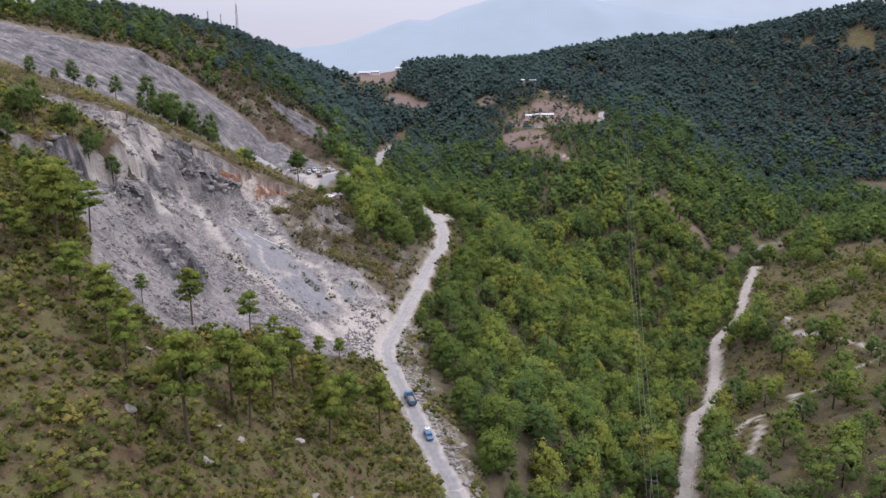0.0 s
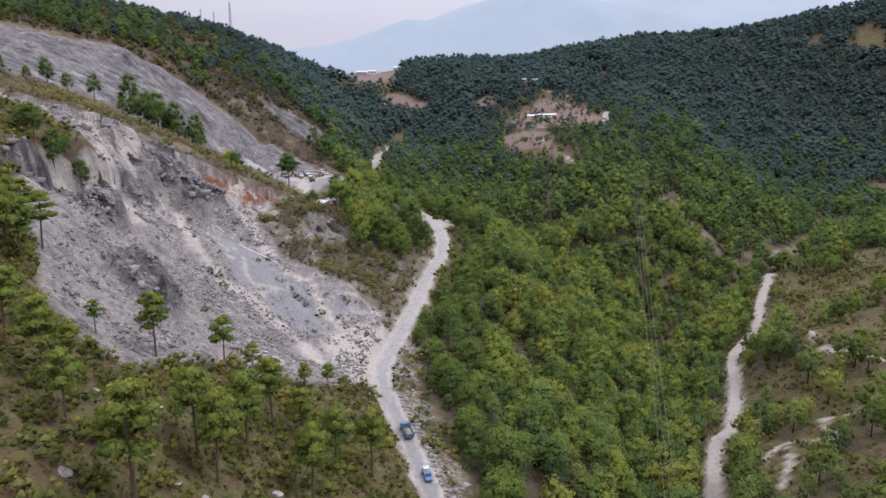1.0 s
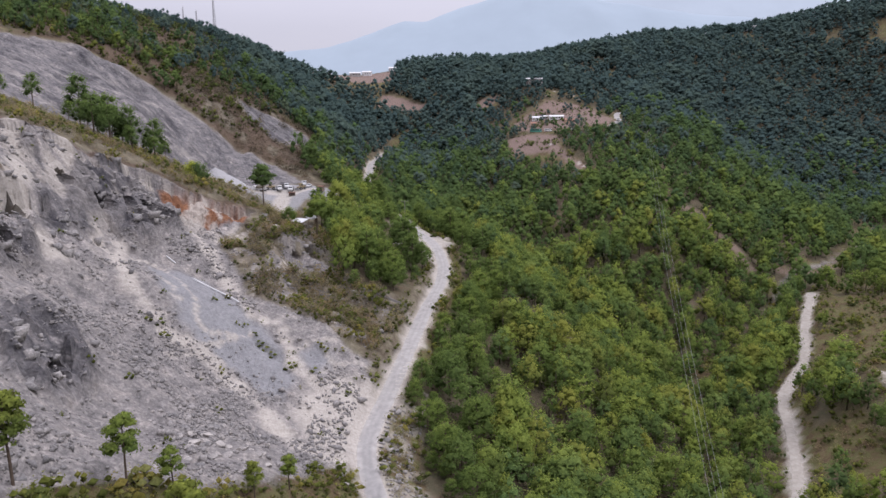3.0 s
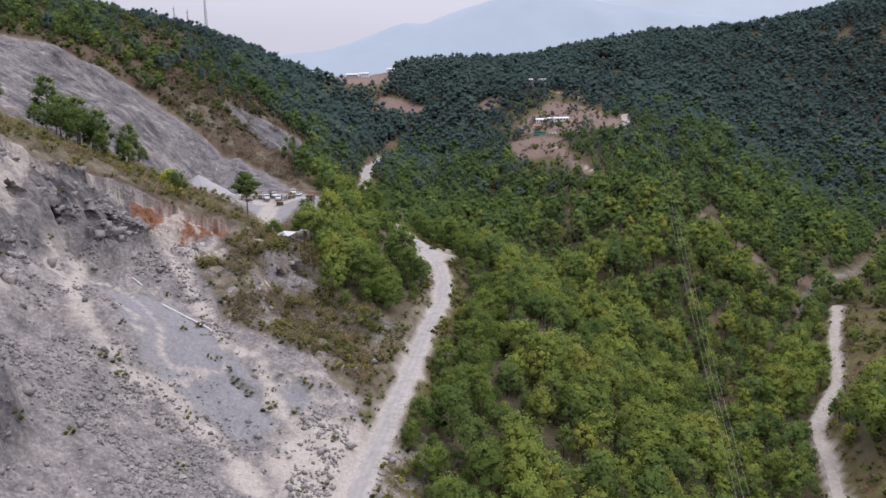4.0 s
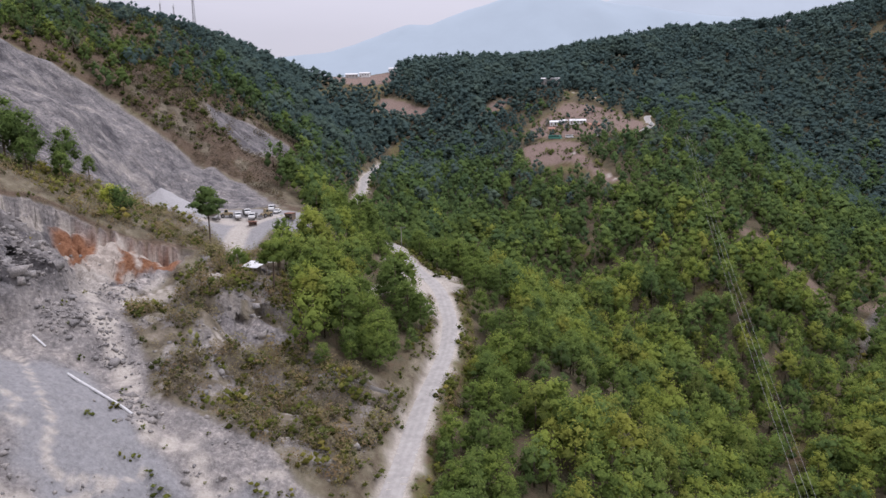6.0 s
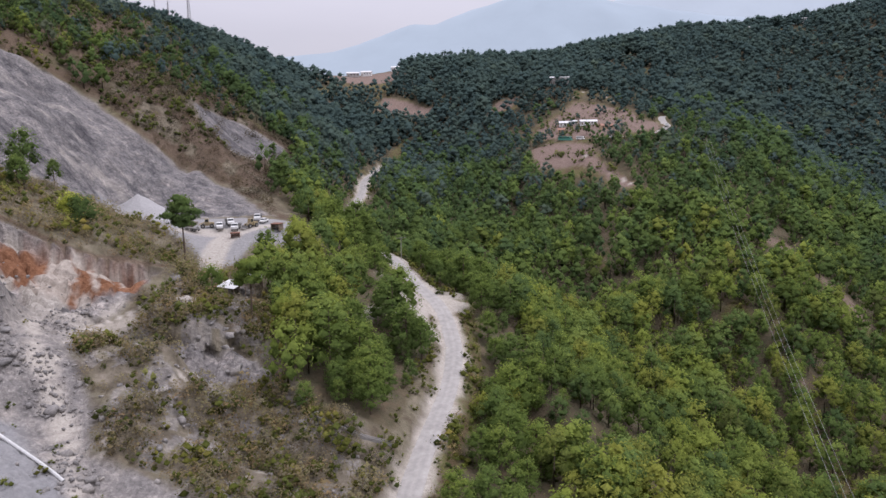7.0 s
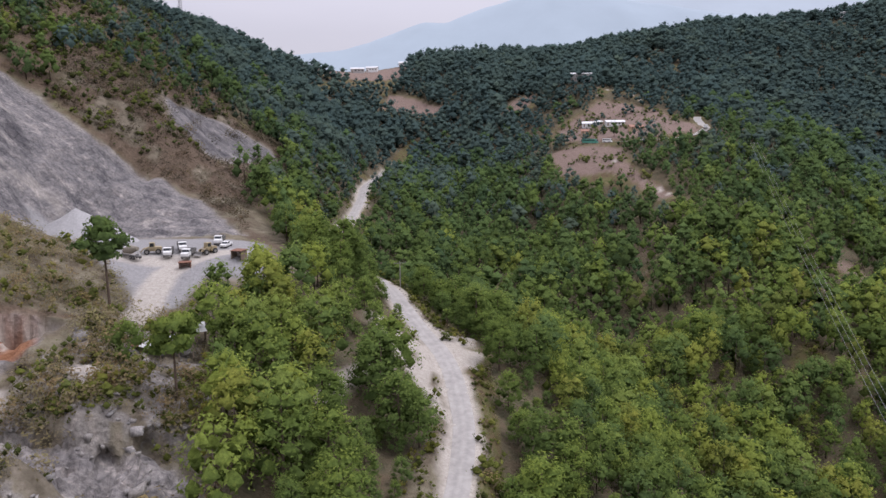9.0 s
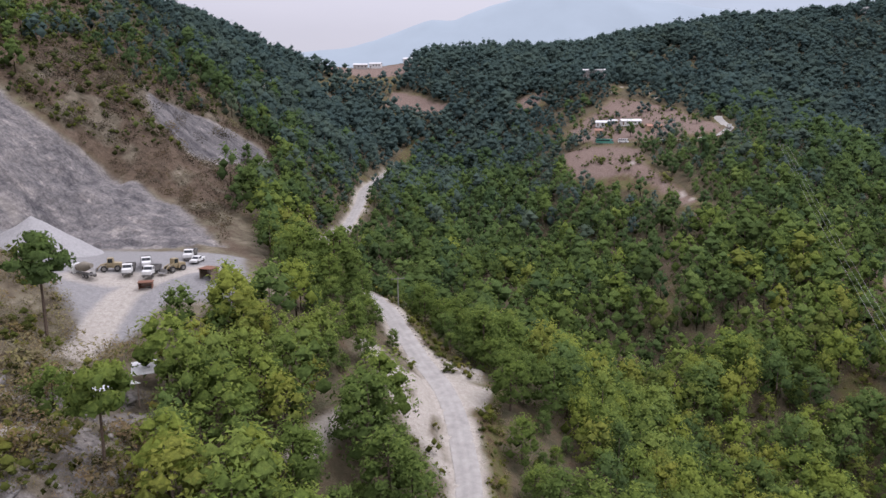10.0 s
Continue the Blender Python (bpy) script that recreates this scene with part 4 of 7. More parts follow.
def crown_tris(n, h, r, lumps, size, low=0.2, seed=0, blunt=0.6, ragged=0.46):
    """A crown of n leaf clumps on a lumpy rounded cone: three corners each, a tone from 0 to 1, and a soft normal."""
    g = np.random.default_rng(seed)
    la, ls = g.uniform(0, 2 * math.pi, lumps), 1 - np.sqrt(g.uniform(0.0, 1.0, lumps)) * 0.95
    lean = g.normal(size=2) * 0.03
    s = 1 - g.uniform(0, 1, n) ** 0.62
    a = g.uniform(0, 2 * math.pi, n)
    prof = np.clip(s / 0.22, 0.25, 1) ** 0.6 * np.clip(1.0 - s ** 1.7, 0.02, 1) ** blunt
    bump = np.zeros(n)
    for k in range(lumps):
        d2 = (np.abs((a - la[k] + math.pi) % (2 * math.pi) - math.pi) * np.maximum(prof, 0.25) / 0.5) ** 2 + ((s - ls[k]) / 0.17) ** 2
        bump = np.maximum(bump, np.exp(-d2))
    rad = r * prof * (1.12 - ragged + ragged * bump) * g.uniform(0.84, 1.06, n)
    out = np.column_stack([np.cos(a), np.sin(a), np.zeros(n)])
    c = out * rad[:, None] + np.column_stack([lean[0] * s * h, lean[1] * s * h, h * (low + (1 - low) * (s * (1 - 0.3 * (ragged > 0.5) * (1 - bump)) + 0.05 * (bump - 0.5)))])
    soft = unit_rows(out * (0.75 - 0.35 * s)[:, None] + np.column_stack([np.zeros(n), np.zeros(n), 0.12 + 0.85 * s + 0.4 * (bump - 0.5)]) + 0.1 * g.normal(size=(n, 3)))
    tri = leaf_tris(g, c, soft, size)
    # shade painted into the tone: dark low and between lumps, light on top
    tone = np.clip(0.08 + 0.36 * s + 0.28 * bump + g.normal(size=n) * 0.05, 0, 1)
    return tri, np.repeat(tone, 3), np.repeat(soft, 3, 0)


PHI = (1 + 5 ** 0.5) / 2
ICO = unit_rows(np.array([(-1, PHI, 0), (1, PHI, 0), (-1, -PHI, 0), (1, -PHI, 0), (0, -1, PHI), (0, 1, PHI), (0, -1, -PHI), (0, 1, -PHI), (PHI, 0, -1), (PHI, 0, 1), (-PHI, 0, -1), (-PHI, 0, 1)]))
_r = np.linalg.norm(ICO[:, None] - ICO[None], axis=2)
ICO_FACES = np.array([(a, b, c) if np.dot(np.cross(ICO[b] - ICO[a], ICO[c] - ICO[a]), ICO[a]) > 0 else (a, c, b)
                      for a in range(12) for b in range(a + 1, 12) for c in range(b + 1, 12) if max(_r[a, b], _r[b, c], _r[a, c]) < 1.1])


OCT = np.array([(1, 0, 0), (0, 1, 0), (-1, 0, 0), (0, -1, 0), (0, 0, 1), (0, 0, -1)], float)
OCT_FACES = np.array([(k, (k + 1) % 4, 4) for k in range(4)] + [((k + 1) % 4, k, 5) for k in range(4)])


def puff(g, centre, radius, squash, lean, dark, full=False):
    """The dense heart of one leafy clump: corners, tones with painted shade below, and soft normals."""
    unit, faces = (ICO, ICO_FACES) if full else (OCT, OCT_FACES)
    p = centre + unit * (radius * g.uniform(0.8, 1.2, len(unit)))[:, None] * np.array([1, 1, squash])
    n = unit_rows(unit * 0.35 + lean)
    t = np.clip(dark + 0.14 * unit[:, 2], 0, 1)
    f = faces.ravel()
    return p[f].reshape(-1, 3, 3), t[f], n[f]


def lobe_tris(lobes, per, r, size, low, seed, heart=0.56, full=False, up=0.0):
    """A full rounded crown, one unit high: small leafy clumps piled on a dome, each with a dense heart."""
    g = np.random.default_rng(seed)
    tri, tone, soft = [], [], []
    turn, tip = g.uniform(0, 6.28), g.uniform(1.5, 2.4)
    wide = 0.7 * (11 / (lobes + 3)) ** 0.4
    for k in range(lobes):
        s = ((k + g.uniform(0.1, 0.9)) / lobes) ** 0.95
        a = turn + 2.4 * k + g.uniform(-0.5, 0.5)
        reach = r * 0.72 * math.sqrt(max(0.0, 1 - s ** tip)) * g.uniform(0.78, 1.1)
        pr = r * wide * g.uniform(0.78, 1.08) * (1 - 0.2 * s)
        pc = np.array([math.cos(a) * reach, math.sin(a) * reach, low + (1 - low) * (0.1 + 0.78 * s) + g.uniform(-0.04, 0.04)])
        lean = np.array([math.cos(a) * 0.62 * (1 - s), math.sin(a) * 0.62 * (1 - s), 0.12 + 0.55 * s + up])
        # painted shade: tone dark at the crown's base, light towards its top
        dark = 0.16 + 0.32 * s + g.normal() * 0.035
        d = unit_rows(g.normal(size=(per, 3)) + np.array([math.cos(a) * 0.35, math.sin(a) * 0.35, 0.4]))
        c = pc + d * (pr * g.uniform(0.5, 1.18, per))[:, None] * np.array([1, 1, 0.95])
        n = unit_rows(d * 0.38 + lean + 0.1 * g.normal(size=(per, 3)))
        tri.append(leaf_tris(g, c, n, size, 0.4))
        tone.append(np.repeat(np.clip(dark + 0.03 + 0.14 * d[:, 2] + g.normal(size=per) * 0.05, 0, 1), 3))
        soft.append(np.repeat(n, 3, 0))
        if heart:
            # heart toned darker still, as painted inner shade
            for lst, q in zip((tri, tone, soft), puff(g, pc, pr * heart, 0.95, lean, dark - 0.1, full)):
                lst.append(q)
    return np.concatenate(tri), np.concatenate(tone), np.concatenate(soft)


def pad_tris(pads, per, r, size, low, seed, flat=0.55):
    """An open pine crown, one unit high: needle pads at the ends of the limbs, with gaps between."""
    g = np.random.default_rng(seed)
    tri, tone, soft = [], [], []
    for k in range(pads):
        s = (k + 0.5) / pads
        a = 2.4 * k + g.uniform(-0.5, 0.5)
        reach = r * (0.72 * min(1, (1.08 - s) / 0.55) ** 0.7) * g.uniform(0.5, 1.05) * (0.75 if s < 0.12 else 1)
        pc = np.array([math.cos(a) * reach, math.sin(a) * reach, low + (0.95 - low) * s + g.uniform(-0.03, 0.03)])
        pr = r * g.uniform(0.36, 0.54)
        lean = np.array([math.cos(a) * 0.25, math.sin(a) * 0.25, 0.3])
        # painted shade again: lower pads and pad undersides get darker tones
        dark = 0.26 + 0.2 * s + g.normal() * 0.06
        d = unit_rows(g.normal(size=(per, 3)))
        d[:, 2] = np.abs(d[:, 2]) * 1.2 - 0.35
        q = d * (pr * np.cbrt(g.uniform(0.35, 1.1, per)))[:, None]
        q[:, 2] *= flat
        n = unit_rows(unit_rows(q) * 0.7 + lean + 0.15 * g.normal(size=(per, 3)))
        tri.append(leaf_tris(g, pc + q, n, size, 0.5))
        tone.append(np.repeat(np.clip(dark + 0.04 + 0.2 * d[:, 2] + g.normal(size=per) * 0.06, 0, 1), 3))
        soft.append(np.repeat(n, 3, 0))
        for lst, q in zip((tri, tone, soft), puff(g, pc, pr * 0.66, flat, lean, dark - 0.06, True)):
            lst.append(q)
    return np.concatenate(tri), np.concatenate(tone), np.concatenate(soft)


def soft_normals(me, nrm):
    """Shade leaf clumps as one rounded crown."""
    nrm = nrm / (np.linalg.norm(nrm, axis=1)[:, None] + 1e-9)
    me.polygons.foreach_set("use_smooth", np.ones(len(me.polygons), bool))
    me.normals_split_custom_set_from_vertices(nrm.tolist())


def forest(name, spots, templates, mat, label, category, trunks=True, vary=0.19):
    """Trees too many to count, in one mesh. spots: x, y, z, height, width, tone."""
    tris, tones, quads, turns, hues = [], [], [], [], []
    for j, (x, y, z, h, w, tn) in enumerate(spots):
        t, tone, soft = templates[j % len(templates)]
        a = rng.uniform(0, 6.28)
        c, s = math.cos(a), math.sin(a)
        p = t.reshape(-1, 3)
        q = np.column_stack([(p[:, 0] * c - p[:, 1] * s) * w + x, (p[:, 0] * s + p[:, 1] * c) * w + y, p[:, 2] * h + z])
        tris.append(q)
        tones.append(tone + tn)
        # hue turns bluer with y: distance haze put into the colour
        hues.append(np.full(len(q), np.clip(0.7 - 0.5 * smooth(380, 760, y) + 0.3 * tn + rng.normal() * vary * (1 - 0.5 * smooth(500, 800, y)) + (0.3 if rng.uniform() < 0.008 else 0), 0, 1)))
        turns.append(np.column_stack([soft[:, 0] * c - soft[:, 1] * s, soft[:, 0] * s + soft[:, 1] * c, soft[:, 2]]))
        if trunks:
            b = np.array([(0.02, 0, -0.05), (-0.01, 0.017, -0.05), (-0.01, -0.017, -0.05), (0.006, 0, 0.7), (-0.003, 0.005, 0.7), (-0.003, -0.005, 0.7)]) * h + (x, y, z)
            quads.append(b)
    v = np.concatenate(tris)
    me_v, n_leaf = [v], len(v)
    sides = [np.full(n_leaf // 3, 3)]
    loops = [np.arange(n_leaf)]
    slots = [np.zeros(n_leaf // 3, np.int32)]
    tone = [np.concatenate(tones)]
    if quads:
        b = np.concatenate(quads)
        me_v.append(b)
        base = n_leaf + 6 * np.arange(len(quads))[:, None]
        loops.append((base + np.array([0, 1, 4, 3, 1, 2, 5, 4, 2, 0, 3, 5])[None, :]).ravel())
        sides.append(np.full(3 * len(quads), 4))
        slots.append(np.ones(3 * len(quads), np.int32))
        tone.append(np.zeros(len(b)))
        turns.append(b - np.repeat(b.reshape(-1, 6, 3).mean(1), 6, 0))
    me = mesh_from(name, np.concatenate(me_v), np.concatenate(sides), np.concatenate(loops))
    me.polygons.foreach_set("material_index", np.concatenate(slots))
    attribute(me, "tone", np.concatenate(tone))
    attribute(me, "hue", np.concatenate(hues + [np.zeros(6 * len(quads))]))
    soft_normals(me, np.concatenate(turns))
    me.materials.append(mat)
    me.materials.append(MAT_BARK)
    return tagged(new(name, me), label, category, kind="stuff")


def scatter(x0, x1, y0, y1, step, seed):
    """Spots on a jittered lattice, kept by how thickly trees stand."""
    g = np.random.default_rng(seed)
    x, y = np.meshgrid(np.arange(x0, x1, step), np.arange(y0, y1, step))
    x, y = x.ravel() + g.uniform(-0.48, 0.48, x.size) * step, y.ravel() + g.uniform(-0.48, 0.48, x.size) * step
    keep = g.uniform(0, 1, x.size) < woods(x, y)
    x, y = x[keep], y[keep]
    big = fbm(x / 30, y / 30, 3, 81)
    h = 12.8 * g.uniform(0.6, 1.35, len(x)) * (0.75 + 0.5 * big)
    by_road, _, _ = nearest(x, y, road_line)
    h = h * (1 - 0.3 * (1 - smooth(9, 16, by_road)))
    low = np.maximum(area(x, y, HAMLET_AREA), area(x, y, FIELD_AREA))
    h = h * (1 - 0.4 * smooth(-40, -8, low)) * (1 - 0.25 * smooth(-2, 6, area(x, y, UPPER_LEFT)))
    w = h * g.uniform(0.8, 1.15, len(x)) * (1 + 0.2 * smooth(600, 800, y))
    # tone drops with y, easing into the haze-tinted far trees
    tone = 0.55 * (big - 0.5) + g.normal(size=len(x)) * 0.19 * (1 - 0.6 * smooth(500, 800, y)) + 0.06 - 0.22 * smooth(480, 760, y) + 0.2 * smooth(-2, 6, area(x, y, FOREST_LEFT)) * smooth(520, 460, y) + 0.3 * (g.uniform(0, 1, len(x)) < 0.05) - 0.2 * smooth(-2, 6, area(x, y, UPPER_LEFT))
    return np.column_stack([x, y, height(x, y) - 0.2, h, w, tone])


unit_near = [lobe_tris((13, 12, 14, 11)[s % 4], (32, 34, 30, 36)[s % 4], (0.35, 0.31, 0.39, 0.33)[s % 4], 0.03, (0.16, 0.2, 0.28, 0.12)[s % 4], s) for s in range(10)]
# painted crown shade toned down for the mid and far trees
unit_mid = [(tri, 0.3 + 0.75 * (tone - 0.3), soft) for tri, tone, soft in (lobe_tris((7, 6, 8)[s % 3], (17, 19, 15)[s % 3], (0.34, 0.3, 0.37)[s % 3], 0.043, (0.12, 0.16, 0.2)[s % 3], s + 20, heart=0.66, up=0.12) for s in range(8))]
unit_far = [(tri, 0.3 + 0.45 * (tone - 0.3), soft) for tri, tone, soft in (lobe_tris((5, 6)[s % 2], (8, 7)[s % 2], (0.33, 0.29, 0.36, 0.31)[s % 4], 0.055, 0.06, s + 40, heart=0.75, up=0.2) for s in range(8))]
near_spots = scatter(-120, 260, 120, 470, 6.0, 101)
mid_spots = scatter(-330, 420, 470, 720, 6.2, 102)
far_spots = scatter(-480, 820, 720, 1110, 6.6, 103)
_d, _i, _s = nearest(near_spots[:, 0], near_spots[:, 1], road_line)
_first = np.argsort(_d + np.where(near_spots[:, 1] < 200, 0, 0.02 * (near_spots[:, 1] - 200)))[:230]
single_spots = near_spots[_first]
near_spots = np.delete(near_spots, _first, 0)
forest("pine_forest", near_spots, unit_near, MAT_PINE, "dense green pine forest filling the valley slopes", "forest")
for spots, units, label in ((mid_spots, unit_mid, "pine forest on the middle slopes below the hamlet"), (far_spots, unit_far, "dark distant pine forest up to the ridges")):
    # the farther off, the more trees get the haze-tinted needles
    hazed = np.random.default_rng(33).uniform(0, 1, len(spots)) < smooth(540, 840, spots[:, 1]) + 0.15 * smooth(-2, 6, area(spots[:, 0], spots[:, 1], UPPER_LEFT)) + 0.25 * smooth(520, 640, spots[:, 1]) * smooth(-30, -70, spots[:, 0])
    forest("pine_forest", spots[~hazed], units, MAT_PINE, label, "forest", trunks=units is unit_mid)
    forest("distant_forest", spots[hazed], units, MAT_FAR_HAZE, label, "forest", trunks=units is unit_mid)


# ---- distant mountains ----
def mountain(name, y0, depth, outline, seed, mat, label):
    """A far range: its skyline over x, falling away in front in ridges."""
    p = np.array(outline, float)
    mx, my = np.linspace(p[0, 0], p[-1, 0], 220), np.linspace(-depth, 0, 40)

    def fz(x, y):
        top = np.interp(x, p[:, 0], p[:, 1]) + 18 * (fbm(x / 160, x * 0, 4, seed) - 0.5)
        k = smooth(-depth, 0, y - y0)
        return -80 + (top + 80) * (k * (0.75 + 0.25 * fbm(x / 260, (y - y0) / 700, 4, seed + 3)) ** (1 - k))
    me, *_ = grid_mesh(name, mx, my + y0, fz)
    me.materials.append(mat)
    return tagged(new(name, me), label, "mountain", kind="structure")


# Aerial haze painted as a pale blue glow over a dark base.
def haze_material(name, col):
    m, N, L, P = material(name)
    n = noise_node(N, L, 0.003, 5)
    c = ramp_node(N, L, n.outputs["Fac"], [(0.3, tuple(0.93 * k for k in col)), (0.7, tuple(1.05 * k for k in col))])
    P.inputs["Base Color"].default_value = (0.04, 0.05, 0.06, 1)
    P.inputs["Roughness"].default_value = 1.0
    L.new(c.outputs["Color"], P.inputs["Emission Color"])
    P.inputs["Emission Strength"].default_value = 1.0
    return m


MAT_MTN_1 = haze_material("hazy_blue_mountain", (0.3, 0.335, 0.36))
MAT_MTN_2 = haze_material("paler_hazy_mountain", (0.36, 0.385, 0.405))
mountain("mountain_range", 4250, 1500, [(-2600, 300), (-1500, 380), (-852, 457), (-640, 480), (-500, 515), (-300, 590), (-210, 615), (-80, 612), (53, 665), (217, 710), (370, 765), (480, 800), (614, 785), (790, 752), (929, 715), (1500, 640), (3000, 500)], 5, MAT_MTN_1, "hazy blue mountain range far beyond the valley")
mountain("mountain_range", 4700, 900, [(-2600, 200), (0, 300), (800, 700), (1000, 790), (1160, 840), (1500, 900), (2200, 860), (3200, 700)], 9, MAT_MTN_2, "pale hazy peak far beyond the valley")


# ---- single trees ----
def part(name, me, mat, parent, label=""):
    """One mesh as a part of a thing."""
    me.materials.clear()
    me.materials.append(mat)
    ob = new(name, me)
    ob.parent = parent
    return tagged(ob, label)


def tube_arrays(points, radii, sides=6):
    """A tapered limb along points."""
    p, v = np.array(points, float), []
    for i in range(len(p)):
        t = p[min(i + 1, len(p) - 1)] - p[max(i - 1, 0)]
        t /= np.linalg.norm(t)
        a = np.cross(t, (0.31, 0.2, 0.93) if abs(t[2]) < 0.9 else (1, 0.1, 0))
        a /= np.linalg.norm(a)
        b = np.cross(t, a)
        for k in range(sides):
            q = 2 * math.pi * k / sides
            v.append(p[i] + radii[i] * (a * math.cos(q) + b * math.sin(q)))
    f = [(i * sides + k, i * sides + (k + 1) % sides, (i + 1) * sides + (k + 1) % sides, (i + 1) * sides + k) for i in range(len(p) - 1) for k in range(sides)]
    return v, f


def trunk_mesh(h, low, seed):
    """Trunk with a lean and a few limbs."""
    g = np.random.default_rng(seed)
    bend = g.normal(size=2) * 0.02 * h
    runs = [([(0, 0, -0.4), (bend[0] * 0.3, bend[1] * 0.3, 0.33 * h), (bend[0], bend[1], 0.66 * h), (bend[0] * 0.6, 0, 0.93 * h)], [0.018 * h, 0.014 * h, 0.009 * h, 0.003 * h])]
    for k in range(7):
        z = h * (low + (0.9 - low) * k / 7)
        a = k * 2.4 + g.uniform(0, 1)
        r = h * 0.2 * (1 - 0.5 * k / 7)
        runs.append(([(bend[0] * 0.7, bend[1] * 0.7, z), (r * 0.55 * math.cos(a), r * 0.55 * math.sin(a), z + 0.04 * h), (r * math.cos(a), r * math.sin(a), z + 0.1 * h)], [0.006 * h, 0.004 * h, 0.002 * h]))
    V, F = [], []
    for pts, rad in runs:
        v, f = tube_arrays(pts, rad, 6 if len(pts) == 4 else 4)
        F += [tuple(i + len(V) for i in q) for q in f]
        V += list(v)
    me = bpy.data.meshes.new("trunk")
    me.from_pydata([tuple(q) for q in V], [], F)
    return me


def crown_mesh(h, n, r, lumps, size, low, seed, lift=0.0, blunt=0.6):
    if blunt == 0:
        t, tone, soft = pad_tris(lumps, n // lumps, r, size, low, seed)
    else:
        t, tone, soft = lobe_tris(lumps, n // lumps, r, size, low, seed)
    v = t.reshape(-1, 3) * h
    n = len(t)
    me = mesh_from("crown", v, np.full(n, 3), np.arange(3 * n))
    attribute(me, "tone", tone + lift)
    attribute(me, "hue", np.full(3 * n, np.clip(0.62 + 0.7 * lift + 0.14 * math.sin(seed * 2.7), 0, 1)))
    soft_normals(me, soft)
    return me


def make_tree(name, h, n, r, lumps, size, low, seed, label, category, mat, lift=0.0, group="", blunt=0.6):
    tree = tagged(new(name), label, category, group)
    part("trunk", trunk_mesh(h, low, seed), MAT_BARK, tree)
    part("crown", crown_mesh(h, n, r, lumps, size, low, seed, lift, blunt), mat, tree)
    return tree


def plant(proto, used, x, y, h, unit, seed, wide=1.0):
    """Set a tree, or a copy of it, on the ground."""
    g = np.random.default_rng(seed)
    z = float(height(np.array([float(x)]), np.array([float(y)]))[0])
    k = h / unit
    m = Matrix.Translation((x, y, z - 0.15)) @ Matrix.Rotation(g.uniform(0, 6.28), 4, "Z") @ Matrix.Rotation(g.normal() * 0.03, 4, "X") @ Matrix.Diagonal((k * wide, k * wide, k, 1))
    if proto.name in used:
        return copy_thing(proto, m)
    used.add(proto.name)
    proto.matrix_basis = m
    return proto


used = set()
U = 12.0
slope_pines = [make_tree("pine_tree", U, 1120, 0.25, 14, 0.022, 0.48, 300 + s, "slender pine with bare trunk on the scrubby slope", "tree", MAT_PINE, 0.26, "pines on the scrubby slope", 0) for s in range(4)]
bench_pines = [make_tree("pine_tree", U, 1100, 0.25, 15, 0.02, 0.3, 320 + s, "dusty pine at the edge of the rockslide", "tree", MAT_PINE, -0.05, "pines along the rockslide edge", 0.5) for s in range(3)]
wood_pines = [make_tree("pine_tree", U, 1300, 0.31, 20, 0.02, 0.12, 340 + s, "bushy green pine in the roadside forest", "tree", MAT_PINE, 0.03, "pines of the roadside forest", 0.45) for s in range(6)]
SLOPE = [(-76.8, 137.9, 14.7), (-62.5, 165, 15.6), (-51.3, 175.5, 13), (-67.6, 132.6, 16), (-61.5, 126.9, 11), (-47.8, 119.8, 18), (-46.5, 142.6, 17), (-41.8, 139.1, 14.2), (-40, 152.5, 16), (-38.5, 167.6, 13.5),
         (-46.1, 181, 8.5), (-36.9, 195.8, 6.5), (-32.5, 205.8, 7), (-26.8, 150.8, 14), (-24.8, 168.2, 15), (-17.3, 175.6, 13.5), (-70.9, 157, 6), (-68.1, 141.6, 8), (-29.6, 175.5, 9), (-33, 172, 10), (-27, 181, 8)]
EDGE = [(-188, 323, 11), (-181, 347, 15), (-186, 340, 8), (-179, 360, 12), (-172, 371, 11.5), (-138, 225, 14), (-135, 226, 14), (-135, 231, 12), (-130, 239, 12.5), (-128, 241, 13.5), (-125.6, 246, 11.5), (-124.6, 252, 12), (-122, 255, 12.5),
        (-125, 200, 8), (-115.6, 192, 11.5), (-142, 218, 12), (-146, 212, 13)]
EDGE_FAR = [(-165, 384, 15), (-158, 381, 16), (-150, 376, 16), (-146, 399, 17), (-132, 371, 14), (-130, 389, 15), (-157, 402, 16), (-126, 380, 13), (-168, 401, 17), (-161, 393, 19), (-155, 389, 19), (-147, 384, 18), (-145, 391, 17), (-140, 380, 17), (-135, 378, 17), (-137, 399, 16), (-152, 396, 17), (-142, 373, 14), (-135, 414, 15)]
UPPER = [(-100, 166, 9), (-98.7, 165.4, 8), (-90.5, 158.8, 14), (-95, 169.5, 10), (-99.5, 185, 9), (-94, 181, 13.5), (-86, 151, 16), (-93, 144, 8), (-89, 142.7, 9), (-104, 172, 9), (-92, 165, 13), (-88, 163, 12)]
for j, (x, y, h) in enumerate(SLOPE + UPPER):
    plant(slope_pines[j % 4], used, x, y, h, U, 900 + j)
for j, (x, y, h) in enumerate(EDGE + EDGE_FAR):
    plant(bench_pines[j % 3], used, x, y, h, U, 1000 + j, 1.05)
for j, (x, y, z, h, w, tn) in enumerate(single_spots):
    plant(wood_pines[j % 6], used, x, y, h * 1.05, U, 1100 + j, 1.08)
yard_pine = make_tree("pine_tree", U, 900, 0.3, 14, 0.024, 0.62, 390, "tall flat-topped pine with a bare trunk below the quarry yard", "tree", MAT_PINE, -0.08, "", 0)
plant(yard_pine, used, -80.8, 384.5, 22, U, 61, 1.0)
